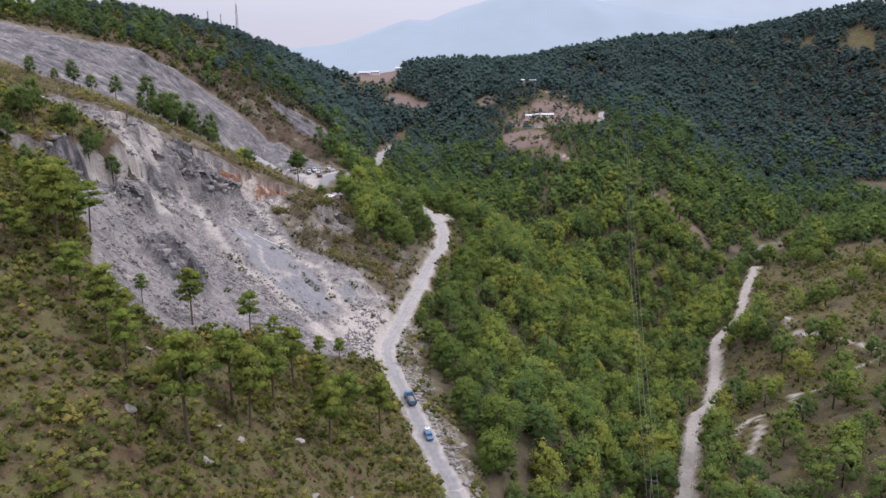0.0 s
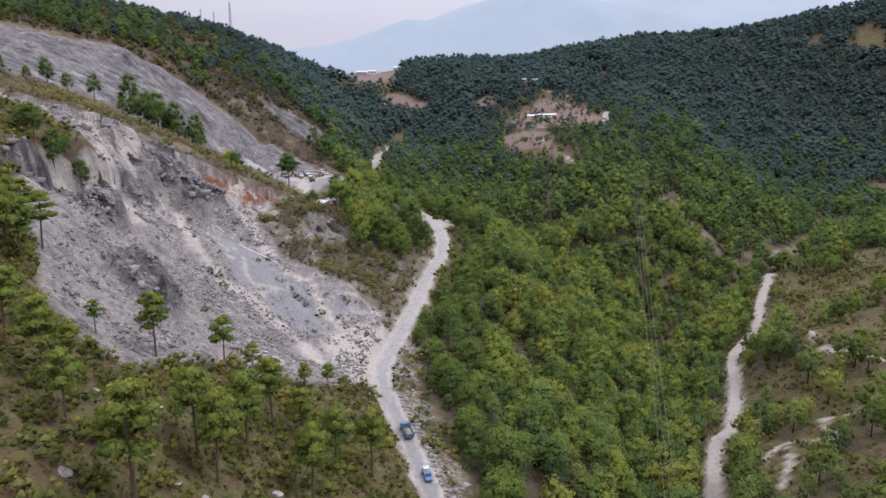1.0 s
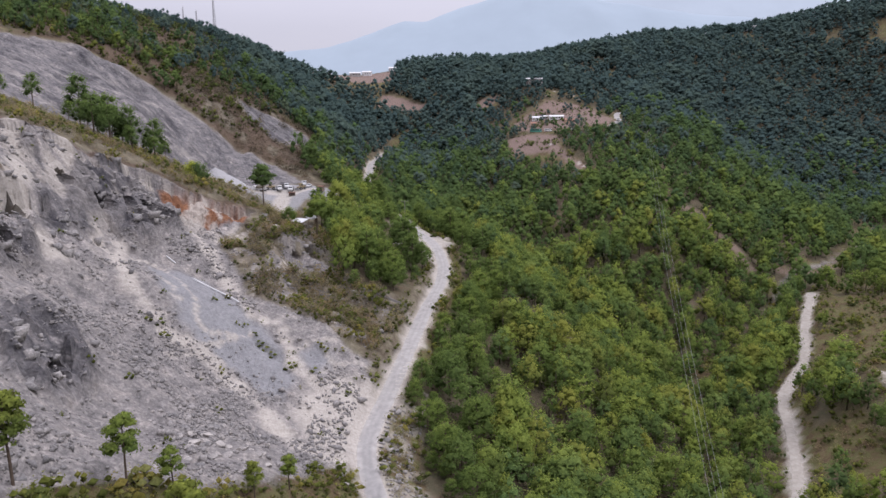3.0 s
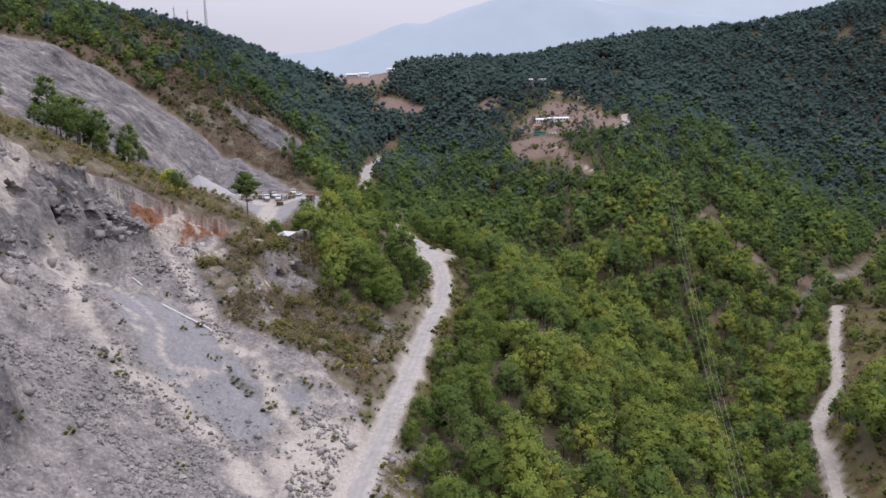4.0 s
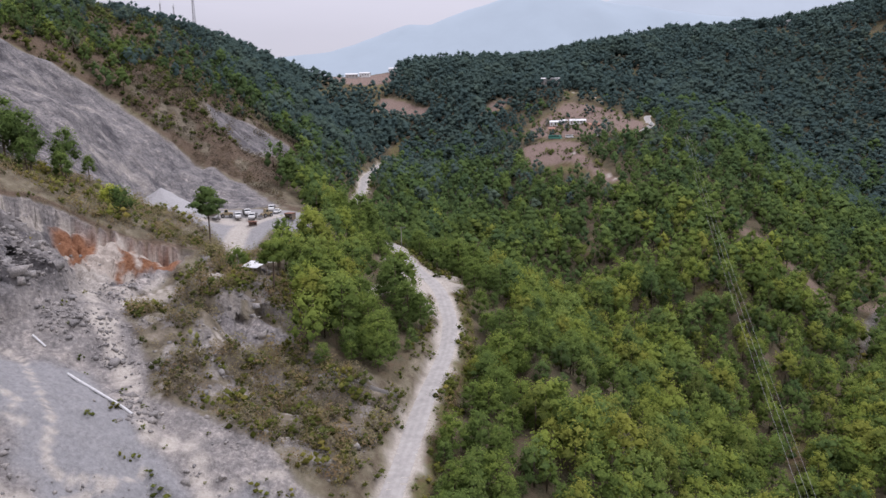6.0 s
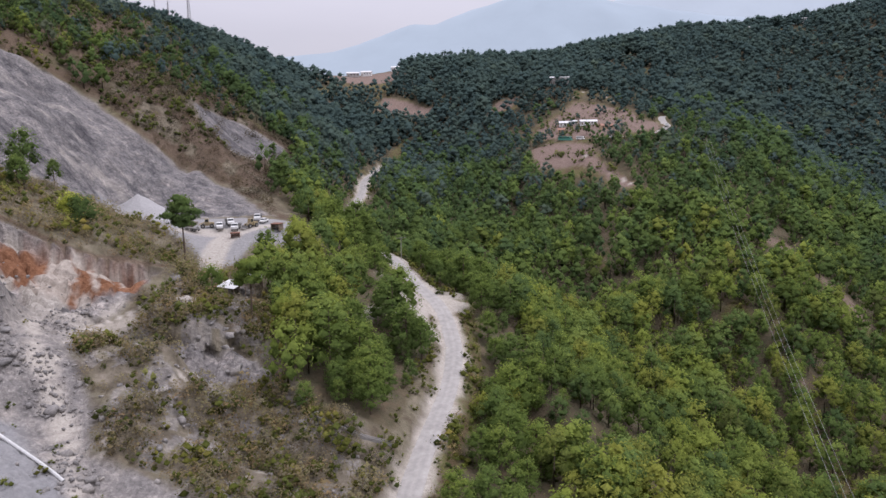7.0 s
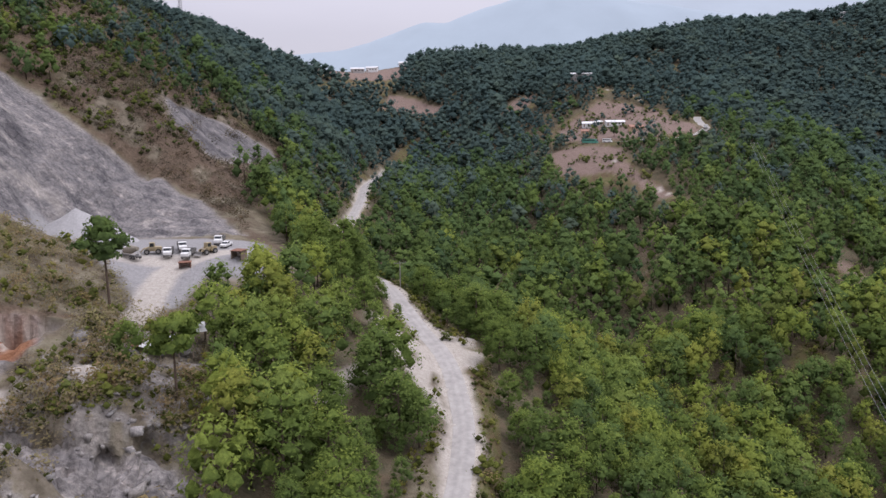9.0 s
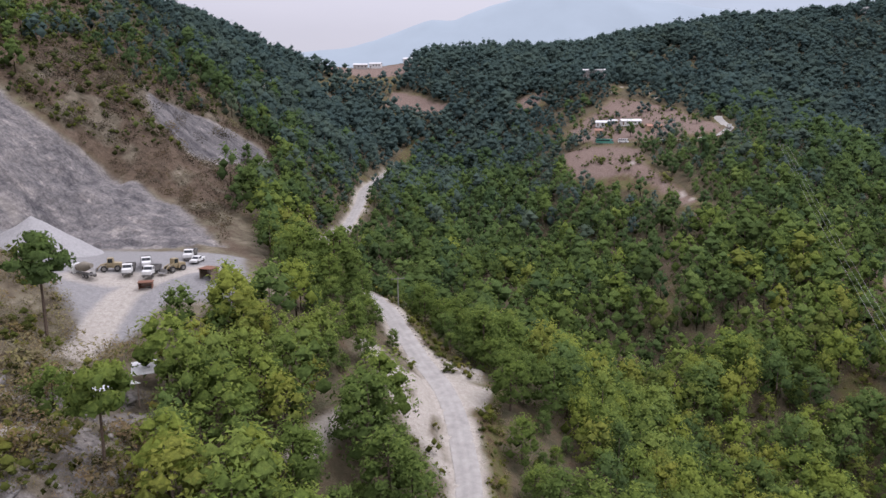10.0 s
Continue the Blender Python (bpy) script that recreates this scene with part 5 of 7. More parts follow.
shed_pine = make_tree("pine_tree", U, 900, 0.31, 15, 0.028, 0.58, 391, "broad green pine with a bare trunk beside the shed", "tree", MAT_PINE, 0.05, "", 0)
plant(shed_pine, used, -50.3, 347, 16.5, U, 62, 0.95)
shed_tree = make_tree("broadleaf_tree", U, 700, 0.5, 9, 0.04, 0.2, 394, "round dark green tree crowding the shed roof", "tree", MAT_PINE, 0.0)
plant(shed_tree, used, -63.5, 357.5, 7.5, U, 64)
lime_tree = make_tree("broadleaf_tree", U, 800, 0.42, 10, 0.04, 0.12, 392, "bright lime-green broadleaf tree on the quarry bench", "tree", MAT_LIME, 0.3)
plant(lime_tree, used, -108.5, 374, 8.5, U, 63)
round_tree = make_tree("broadleaf_tree", U, 800, 0.45, 10, 0.04, 0.1, 393, "dark green round broadleaf tree on the quarry bench", "tree", MAT_PINE, -0.05)
plant(round_tree, used, -104.5, 372.5, 9.5, U, 64)
fresh_tree = make_tree("broadleaf_tree", U, 800, 0.34, 11, 0.036, 0.2, 394, "yellow-green young tree among dark pines", "tree", MAT_PINE, 0.5, "fresh trees in the valley woods")
for j, (x, y, h) in enumerate([(15.5, 357.5, 12), (28, 335, 10), (33, 322, 9), (7, 345, 8), (70, 300, 11)]):
    plant(fresh_tree, used, x, y, h, U, 70 + j)


# ---- shrubs and grass ----
def shrubs(name, spots, templates, mat, label):
    return forest(name, spots, templates, mat, label, "shrubs", False, 0.2)


def shrub_spots(x0, x1, y0, y1, step, seed, dens, lo, hi, tone=0.0):
    g = np.random.default_rng(seed)
    x, y = np.meshgrid(np.arange(x0, x1, step), np.arange(y0, y1, step))
    x, y = x.ravel() + g.uniform(-0.5, 0.5, x.size) * step, y.ravel() + g.uniform(-0.5, 0.5, x.size) * step
    keep = g.uniform(0, 1, x.size) < dens(x, y)
    x, y = x[keep], y[keep]
    big = fbm(x / 12, y / 12, 3, seed + 1)
    h = lo + (hi - lo) * g.uniform(0, 1, len(x)) ** 1.8 * (0.6 + 1.2 * big)
    return np.column_stack([x, y, height(x, y) - 0.12, h, h * g.uniform(0.8, 1.35, len(x)), tone + 0.8 * (big - 0.5) + g.normal(size=len(x)) * 0.16])


def clear(x, y):
    """Off the roads, yard and bare rock."""
    d, _, s = nearest(x, y, road_line)
    dt, _, _ = nearest(x, y, track_line)
    rock, yard, earth, red = zones(x, y)
    for path in SLOPE_PATHS:
        dp, _, _ = nearest(x, y, resample(path, 4))
        dt = np.minimum(dt, dp + 1.2)
    dt = np.minimum.reduce([dt, np.hypot(x + 59, y - 364) - 4, np.hypot(x + 59, y - 375) - 3, 1.8 - area(x, y, JUNCTION)])
    return smooth(3.4, 4.4, d) * smooth(2.4, 3.4, dt) * (1 - yard) * (1 - smooth(0.2, 0.7, rock)), d, s, rock


def dens_slope(x, y):
    c, d, s, rock = clear(x, y)
    return np.where((s < 0) & (y < 262) & (x > -175), c * (0.55 + 0.4 * smooth(0.38, 0.54, fbm(x / 7, y / 7, 3, 91))), 0)


def dens_grass(x, y):
    c, d, s, rock = clear(x, y)
    return np.where((s < 0) & (y < 240), c * 0.9, 0)


def dens_brush(x, y):
    c, d, s, rock = clear(x, y)
    dk, _, sk = nearest(x, y, cliff_line)
    c = c * np.where(sk > 0, 0.35 + 0.65 * smooth(4, 9, dk), 1)
    return smooth(-3, 2, area(x, y, BRUSH_AREA)) * c * smooth(0.3, 0.52, fbm(x / 6, y / 6, 3, 98)) * 0.85


def dens_scrub(x, y):
    c, d, s, rock = clear(x, y)
    return smooth(-3, 2, area(x, y, SCRUB_AREA)) * (1 - 0.85 * rock) * 0.8


def dens_hamlet(x, y):
    rock, yard, earth, red = zones(x, y)
    d, _, _ = nearest(x, y, hamlet_line)
    return smooth(0.2, 0.6, earth) * smooth(3.5, 5, d) * (0.05 + 0.55 * smooth(0.5, 0.68, fbm(x / 14, y / 14, 3, 96)))


def dens_bench(x, y):
    c, d, s, rock = clear(x, y)
    return smooth(-1, 0.5, area(x, y, BENCH_AREA)) * c * (0.42 + 0.5 * smooth(0.36, 0.56, fbm(x / 8, y / 8, 3, 99)))


def dens_right(x, y):
    c, d, s, rock = clear(x, y)
    return np.where((s > 0) & (y < 480), c * (1 - woods(x, y)) * (0.25 + 0.6 * smooth(0.4, 0.6, fbm(x / 9, y / 9, 3, 95))), 0)


def dens_verge(x, y):
    c, d, s, rock = clear(x, y)
    return np.where((y > 258) & (y < 640) & (d < 10), c * (1 - 0.7 * smooth(0.3, 0.8, woods(x, y))) * 0.6, 0)


def dens_bank(x, y):
    c, d, s, rock = clear(x, y)
    return np.where((s > 0) & (y < 275) & (d < 22), c * (1 - woods(x, y)) * smooth(0.42, 0.56, fbm(x / 5, y / 5, 3, 94)) * 0.7 * smooth(5.5, 7.5, d), 0)


def dens_upper(x, y):
    c, d, s, rock = clear(x, y)
    return smooth(-6, 0, area(x, y, UPPER_LEFT)) * c * 0.85


def dens_slide(x, y):
    rock, yard, earth, red = zones(x, y)
    d, _, _ = nearest(x, y, road_line)
    dc, _, _ = nearest(x, y, resample([(-34, 270, 0), (-56, 287, 0), (-80, 309, 0), (-96, 326, 0)], 4))
    return smooth(0, 6, area(x, y, SLIDE_AREA)) * smooth(5, 9, d) * (0.018 + 0.16 * smooth(3, 5, dc) * (1 - smooth(7, 13, dc)))


bush = [lobe_tris(3 + s % 3, (19, 16, 14)[s % 3], 0.6, 0.06, 0.0, s + 60) for s in range(9)]
tuft = [lobe_tris(2 + s % 2, (13, 10)[s % 2], 0.66, 0.095, 0.0, s + 80) for s in range(8)]
wisp = [lobe_tris(4 + s % 2, (15, 12)[s % 2], 0.62, 0.09, 0.0, s + 130, 0) for s in range(8)]
shrubs("shrubs", shrub_spots(-175, 20, 72, 262, 1.8, 201, dens_slope, 0.65, 3.0, 0.05), bush, MAT_SHRUB, "yellow-green shrubs covering the slope above the road")
grass = [crown_tris(9, 1.0, 0.8, 4, 0.3, 0.0, s + 110, 0.5, 0.75) for s in range(6)]
shrubs("grass_tufts", shrub_spots(-130, 20, 72, 240, 1.5, 212, dens_grass, 0.25, 0.9, 0.1), grass, MAT_DRY, "dry grass tufts between shrubs on the slope")
shrubs("grass_tufts", shrub_spots(-130, 20, 80, 240, 2.0, 216, dens_grass, 0.3, 1.0, 0.1), grass, MAT_SHRUB, "green grass tufts between shrubs on the slope")
shrubs("dry_brush", shrub_spots(-85, -8, 280, 372, 1.25, 202, dens_brush, 0.9, 3.4), wisp, MAT_DRY, "grey dry brush on the broken slope")
shrubs("shrubs", shrub_spots(-85, -8, 280, 372, 1.75, 203, dens_brush, 0.7, 3.0, 0.05), bush, MAT_SHRUB, "green shrubs among the dry brush")
shrubs("dry_brush", shrub_spots(-235, -60, 270, 425, 2.0, 204, dens_bench, 0.9, 3.2), wisp, MAT_DRY, "dry brush on the bench above the rockslide")
shrubs("shrubs", shrub_spots(-235, -60, 270, 425, 3.9, 205, dens_bench, 0.9, 3.6), bush, MAT_SHRUB, "green shrubs on the bench above the rockslide")
shrubs("shrubs", shrub_spots(-25, 300, 110, 480, 2.7, 206, dens_right, 0.8, 3.0), tuft, MAT_SHRUB, "shrubs on open ground in the valley")
shrubs("dry_brush", shrub_spots(-25, 300, 110, 480, 3.0, 213, dens_right, 0.7, 2.4), wisp, MAT_DRY, "dry brush on open ground in the valley")
shrubs("dry_brush", shrub_spots(-40, 40, 130, 290, 1.5, 214, dens_bank, 0.5, 2.0), wisp, MAT_DRY, "pale dry brush on the bank below the road")
shrubs("dry_brush", shrub_spots(-420, -100, 430, 900, 5.6, 215, dens_upper, 1.0, 3.4, -0.1), wisp, MAT_BROWN, "brown dry brush on the upper hillside")
shrubs("shrubs", shrub_spots(-70, 60, 255, 640, 1.9, 211, dens_verge, 0.7, 2.4), tuft, MAT_SHRUB, "low shrubs along the road verges")
shrubs("shrubs", shrub_spots(-420, -100, 430, 900, 4.2, 207, dens_upper, 1.2, 4.6, -0.3), tuft, MAT_SHRUB, "scrub on the upper hillside")
shrubs("dry_brush", shrub_spots(-185, -70, 460, 610, 2.6, 209, dens_scrub, 1.2, 4.0), wisp, MAT_BROWN, "dark brown brush between the rock faces")
shrubs("shrubs", shrub_spots(50, 180, 590, 790, 3.0, 210, dens_hamlet, 1.0, 3.2), tuft, MAT_SHRUB, "garden shrubs and scrub about the hamlet")
shrubs("shrubs", shrub_spots(-150, -20, 160, 345, 2.2, 208, dens_slide, 0.8, 2.0), bush, MAT_SHRUB, "lone shrubs on the grey rubble")
for x, y, h in ((-53, 270, 2.2), (-55, 271, 1.8), (-57, 273, 1.3), (-51, 269, 1.9), (-45, 265, 2.3), (-44, 267, 1.6), (-78, 257, 2.0), (-76, 253, 2.2), (-81, 255, 1.6), (-38, 266, 1.9), (-38, 275, 1.7), (-36, 274, 1.6)):
    shrub = shrubs("shrub", np.array([[x, y, float(height(np.array([float(x)]), np.array([float(y)]))[0]) - 0.12, h, 1.5 * h, 0.0]]), bush, MAT_SHRUB, "round olive shrub rooted in the grey scree")
    tagged(shrub, "round olive shrub rooted in the grey scree", "shrub", "shrubs on the scree")
    del shrub["kind"]


# ---- boulders and rubble ----
def rock_unit(seed, fine):
    bm = bmesh.new()
    g = np.random.default_rng(seed)
    if fine:
        bmesh.ops.create_icosphere(bm, subdivisions=2, radius=1.0)
    else:
        bmesh.ops.create_cube(bm, size=1.5)
        for v in bm.verts:
            v.co += Vector(g.uniform(-0.5, 0.5, 3))
        bmesh.ops.triangulate(bm, faces=bm.faces)
    cuts = [(Vector(g.normal(size=3)).normalized(), g.uniform(0.35, 0.7)) for _ in range(9)]
    for v in bm.verts:
        for n, d in cuts if fine else []:
            over = v.co.dot(n) - d
            if over > 0:
                v.co -= n * over
        v.co *= 1 + g.normal() * 0.035
        v.co.z *= 0.72
    me = bpy.data.meshes.new("boulder")
    bm.to_mesh(me)
    bm.free()
    return me


def boulder_material(name="grey_boulder", lo=(0.21, 0.203, 0.195), hi=(0.42, 0.402, 0.378)):
    m, N, L, P = material(name)
    n = noise_node(N, L, 2.2, 6, 0.7)
    info = N.new("ShaderNodeObjectInfo")
    geo = N.new("ShaderNodeNewGeometry")
    add = N.new("ShaderNodeMath")
    add.operation = "ADD"
    L.new(info.outputs["Random"], add.inputs[0])
    L.new(geo.outputs["Random Per Island"], add.inputs[1])
    half = N.new("ShaderNodeMath")
    half.operation = "MULTIPLY"
    half.inputs[1].default_value = 0.5
    L.new(add.outputs[0], half.inputs[0])
    c = ramp_node(N, L, n.outputs["Fac"], [(0.3, lo), (0.7, hi)])
    t = ramp_node(N, L, half.outputs[0], [(0.1, (0.6, 0.595, 0.6)), (0.9, (1.2, 1.15, 1.09))])
    L.new(mix_node(N, L, 1.0, c.outputs["Color"], t.outputs["Color"], "MULTIPLY"), P.inputs["Base Color"])
    P.inputs["Roughness"].default_value = 0.95
    bump_node(N, L, n.outputs["Fac"], 0.5, 0.3, P)
    return m


MAT_ROCK = boulder_material()
MAT_CRAG = boulder_material("crag_rock", (0.12, 0.12, 0.125), (0.36, 0.35, 0.335))


def rubble(name, spots, label, seed, mat=None):
    """Stones past counting: x, y, size."""
    g = np.random.default_rng(seed)
    units = []
    for s in range(6):
        me = rock_unit(seed + s, False)
        v = np.empty(len(me.vertices) * 3)
        me.vertices.foreach_get("co", v)
        f = np.empty(len(me.loops), int)
        me.loops.foreach_get("vertex_index", f)
        units.append((v.reshape(-1, 3), f))
        bpy.data.meshes.remove(me)
    z = height(spots[:, 0], spots[:, 1])
    V, F, n = [], [], 0
    for j, (x, y, s) in enumerate(spots):
        v, f = units[j % 6]
        a = g.uniform(0, 6.28)
        c, d = math.cos(a), math.sin(a)
        k = s * g.uniform(0.6, 1.35, 3)
        q = v * k
        V.append(np.column_stack([q[:, 0] * c - q[:, 1] * d + x, q[:, 0] * d + q[:, 1] * c + y, q[:, 2] + z[j] + (0.15 if mat is None else -0.22) * s]))
        F.append(f + n)
        n += len(v)
    loops = np.concatenate(F)
    me = mesh_from(name, np.concatenate(V), np.full(len(loops) // 3, 3), loops)
    me.materials.append(mat or MAT_ROCK)
    return tagged(new(name, me), label, "rubble", kind="stuff")


_g = np.random.default_rng(44)
_x, _y = _g.uniform(-150, -20, 60000), _g.uniform(155, 345, 60000)
_in = smooth(-1, 5, area(_x, _y, SLIDE_AREA))
_cl = (smooth(0.5, 0.66, fbm(_x / 11, _y / 11, 3, 97)) * 0.6 + 0.025) * (1 - 0.8 * smooth(-3, 3, area(_x, _y, SCREE)))
_near = 1 + 1.5 * (1 - smooth(10, 40, np.hypot(_x + 54, _y - 218))) + 4 * (1 - smooth(8, 32, np.hypot(_x + 88, _y - 195)))
_dd, _, _ = nearest(_x, _y, road_line)
_k = _g.uniform(0, 1, len(_x)) < _in * _cl * _near * smooth(4.5, 7, _dd)
_x, _y = _x[_k][:9000], _y[_k][:9000]
rubble("rubble", np.column_stack([_x, _y, np.clip(_g.lognormal(-1.45, 0.5, len(_x)), 0.14, 1.0)]), "grey rubble and scree on the rockslide", 500)
_i = _g.integers(20, len(road_line) // 2, 1700)
_o = 3.4 + 9 * _g.uniform(0, 1, 1700) ** 1.6
_t = np.gradient(road_line[:, :2], axis=0)
_t /= np.linalg.norm(_t, axis=1)[:, None]
_p = road_line[_i, :2] + np.column_stack([_t[_i, 1], -_t[_i, 0]]) * _o[:, None]
_ok = (_p[:, 1] > 150) & (_p[:, 1] < 262)
rubble("rubble", np.column_stack([_p[_ok], np.clip(_g.lognormal(-1.0, 0.5, _ok.sum()), 0.15, 1.0)]), "loose stones heaped along the outer road edge", 520)

_x, _y = _g.uniform(-150, -36, 9000), _g.uniform(190, 345, 9000)
_dl, _, _sl = nearest(_x, _y, lip_line)
_dn, _, _sn = nearest(_x, _y, lip_near_line)
_dk, _, _sk = nearest(_x, _y, cliff_line)
_off = (_x < -112) | (_y < 318)
_zone = np.maximum.reduce([np.where((_sl > 0) & _off, 1 - smooth(16, 40, _dl), 0) * smooth(-1, 2, area(_x, _y, SLIDE_AREA)), np.where(_sn > 0, 1 - smooth(10, 24, _dn), 0) * smooth(-1, 2, area(_x, _y, SLIDE_AREA)), 0.15 * (1 - smooth(2, 5, _dk)), crags(_x, _y)[0]])
_k = _g.uniform(0, 1, len(_x)) < 0.28 * _zone * smooth(0.4, 0.56, fbm(_x / 9, _y / 9, 3, 96))
_x, _y = _x[_k], _y[_k]
rubble("rock_outcrops", np.column_stack([_x, _y, np.clip(_g.lognormal(-0.1, 0.45, len(_x)), 0.4, 2.0)]), "broken grey rock blocks jutting from the torn hillside", 540, MAT_CRAG)

_x, _y = _g.uniform(-85, -10, 6000), _g.uniform(282, 372, 6000)
_k = _g.uniform(0, 1, 6000) < 0.3 * smooth(-2, 3, area(_x, _y, BRUSH_AREA)) * smooth(0.4, 0.56, fbm(_x / 5, _y / 5, 5, 55, 0.6)) * smooth(5, 8, nearest(_x, _y, road_line)[0])
rubble("rubble", np.column_stack([_x[_k], _y[_k], np.clip(_g.lognormal(-1.0, 0.5, _k.sum()), 0.18, 1.2)]), "grey stones lying among the dry brush", 560)

boulders = [rock_unit(700 + s, True) for s in range(6)]


def boulder(x, y, s, j, label, group):
    g = np.random.default_rng(3000 + j)
    z = float(height(np.array([float(x)]), np.array([float(y)]))[0])
    ob = new("boulder", boulders[j % 6])
    if not boulders[j % 6].materials:
        boulders[j % 6].materials.append(MAT_ROCK)
    ob.matrix_basis = Matrix.Translation((x, y, z + 0.2 * s)) @ Euler((g.uniform(-0.4, 0.4), g.uniform(-0.4, 0.4), g.uniform(0, 6.28))).to_matrix().to_4x4() @ Matrix.Diagonal((s * g.uniform(0.8, 1.3), s * g.uniform(0.8, 1.3), s * g.uniform(0.7, 1.1), 1))
    return tagged(ob, label, "boulder", group)


j = 0
for k in range(12, 62):                      # along the outer road edge
    if _g.uniform() < 0.8:
        o = _g.uniform(3.6, 5.2)
        i = min(int(k * 1.55) + 10, len(road_line) - 2)
        x, y = road_line[i, 0] + _t[i, 1] * o, road_line[i, 1] - _t[i, 0] * o
        if 150 < y < 262:
            boulder(x, y, _g.uniform(0.45, 1.15), j, "pale grey boulder in the row along the road edge", "boulders along the road")
            j += 1
for k in range(70):                          # at the foot of the slide
    x, y = -50 + _g.normal() * 8, 216 + _g.normal() * 12
    boulder(x, y, 0.45 + 1.0 * _g.uniform() ** 2, j, "large angular grey boulder on the rockslide rubble", "boulders of the rockslide")
    j += 1
for x, y, s in [(-24.5, 224, 1.5), (-26, 229, 1.1), (-23, 221, 1.2), (-27, 236, 0.9), (-24, 230, 1.0), (-37, 252, 0.9), (-31, 262, 0.8), (-44, 276, 1.0), (-36, 244, 0.8), (-60, 288, 0.9)]:
    boulder(x, y, s, j, "pale boulder at the rockslide foot beside the road", "boulders of the rockslide")
    j += 1
for x, y, s in [(-44, 118, 1.7), (-35, 112, 1.4), (-29, 116, 1.6), (-46, 131, 1.0), (-42, 133, 1.1), (-57, 117, 1.3), (-36, 139, 1.2), (-33, 146, 1.5), (-63, 140, 0.9), (-20, 135, 1.3), (-12, 150, 1.0), (-55, 148, 1.0), (-26, 128, 1.1)]:
    boulder(x, y, s, j, "weathered grey boulder among shrubs on the slope", "boulders on the scrubby slope")
    j += 1
boulder(20, 206, 1.8, j, "whitish boulder in the woods below the road", "")


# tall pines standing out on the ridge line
ridge_pine = make_tree("pine_tree", U, 330, 0.34, 11, 0.045, 0.2, 396, "tall dark pine standing out on the ridge line", "tree", MAT_FAR_HAZE, -0.05, "pines on the ridge line")
for k, (x, y, h) in enumerate([(-22, 1046, 19), (-9, 1047, 18), (-44, 1030, 15), (176, 1066, 17), (184, 1068, 16), (60, 1048, 15), (300, 1078, 17), (345, 1078, 16), (-240, 640, 14), (-212, 700, 13), (470, 1078, 18), (540, 1070, 17)]):
    plant(ridge_pine, used, x, y, 0.62 * h, U, 80 + k, 1.2)


# ---- built things ----
MAT_WHITE = plain_material("white_paint", (0.62, 0.62, 0.6), (0.78, 0.78, 0.76), 1.5, 0.5, 0.05)
MAT_BLUE = plain_material("blue_paint", (0.05, 0.13, 0.24), (0.09, 0.2, 0.33), 2.0, 0.4, 0.05)
MAT_YELLOW = plain_material("dusty_yellow_paint", (0.26, 0.21, 0.12), (0.38, 0.31, 0.18), 2.0, 0.5, 0.05)
MAT_GREEN = plain_material("green_paint", (0.05, 0.2, 0.15), (0.1, 0.3, 0.22), 2.0, 0.5, 0.05)
MAT_STEEL = plain_material("dusty_steel", (0.16, 0.155, 0.15), (0.3, 0.29, 0.27), 3.0, 0.6, 0.1, 0.4)
MAT_RUST = plain_material("rusty_iron", (0.12, 0.05, 0.03), (0.25, 0.12, 0.07), 3.0, 0.85, 0.2)
MAT_TYRE = plain_material("tyre_rubber", (0.02, 0.02, 0.02), (0.05, 0.047, 0.043), 4.0, 0.9, 0.1)
MAT_GLASS = plain_material("dark_glass", (0.02, 0.025, 0.03), (0.04, 0.045, 0.05), 1.0, 0.08, 0)
MAT_GRAVEL = plain_material("grey_gravel", (0.27, 0.265, 0.262), (0.36, 0.354, 0.346), 1.4, 0.95, 0.4)
MAT_SAND = plain_material("sandy_load", (0.17, 0.15, 0.115), (0.28, 0.25, 0.195), 3.0, 0.95, 0.4)
MAT_ZINC = plain_material("pale_roof_sheet", (0.58, 0.58, 0.57), (0.75, 0.75, 0.74), 0.8, 0.45, 0.1, 0.2)
MAT_WOOD = plain_material("grey_boards", (0.14, 0.1, 0.07), (0.28, 0.22, 0.16), 3.0, 0.85, 0.3)
MAT_BLOCK = plain_material("block_wall", (0.32, 0.3, 0.28), (0.48, 0.46, 0.43), 1.2, 0.9, 0.2)
MAT_OCHRE = plain_material("ochre_wall", (0.4, 0.28, 0.17), (0.52, 0.38, 0.25), 1.2, 0.9, 0.2)
MAT_ROOFRED = plain_material("faded_tile_roof", (0.25, 0.13, 0.09), (0.38, 0.22, 0.16), 1.5, 0.85, 0.3)
MAT_CONC = plain_material("weathered_concrete", (0.2, 0.19, 0.175), (0.32, 0.305, 0.28), 0.8, 0.9, 0.2)
MAT_PIPE = plain_material("white_pipe", (0.46, 0.46, 0.45), (0.6, 0.6, 0.58), 1.0, 0.5, 0.05)
MAT_WIRE = plain_material("aluminium_wire", (0.3, 0.3, 0.3), (0.42, 0.42, 0.42), 1.0, 0.4, 0, 0.8)


def ground_z(x, y):
    return float(height(np.array([float(x)]), np.array([float(y)]))[0])


def solid(build, name="part"):
    bm = bmesh.new()
    build(bm)
    bmesh.ops.recalc_face_normals(bm, faces=bm.faces)
    me = bpy.data.meshes.new(name)
    bm.to_mesh(me)
    bm.free()
    return me


def box(bm, c, s, bevel=0.0):
    r = bmesh.ops.create_cube(bm, size=1.0, matrix=Matrix.Translation(c) @ Matrix.Diagonal((*s, 1)))
    if bevel:
        edges = list({e for v in r["verts"] for e in v.link_edges})
        bmesh.ops.bevel(bm, geom=edges, offset=bevel, segments=2, affect="EDGES")


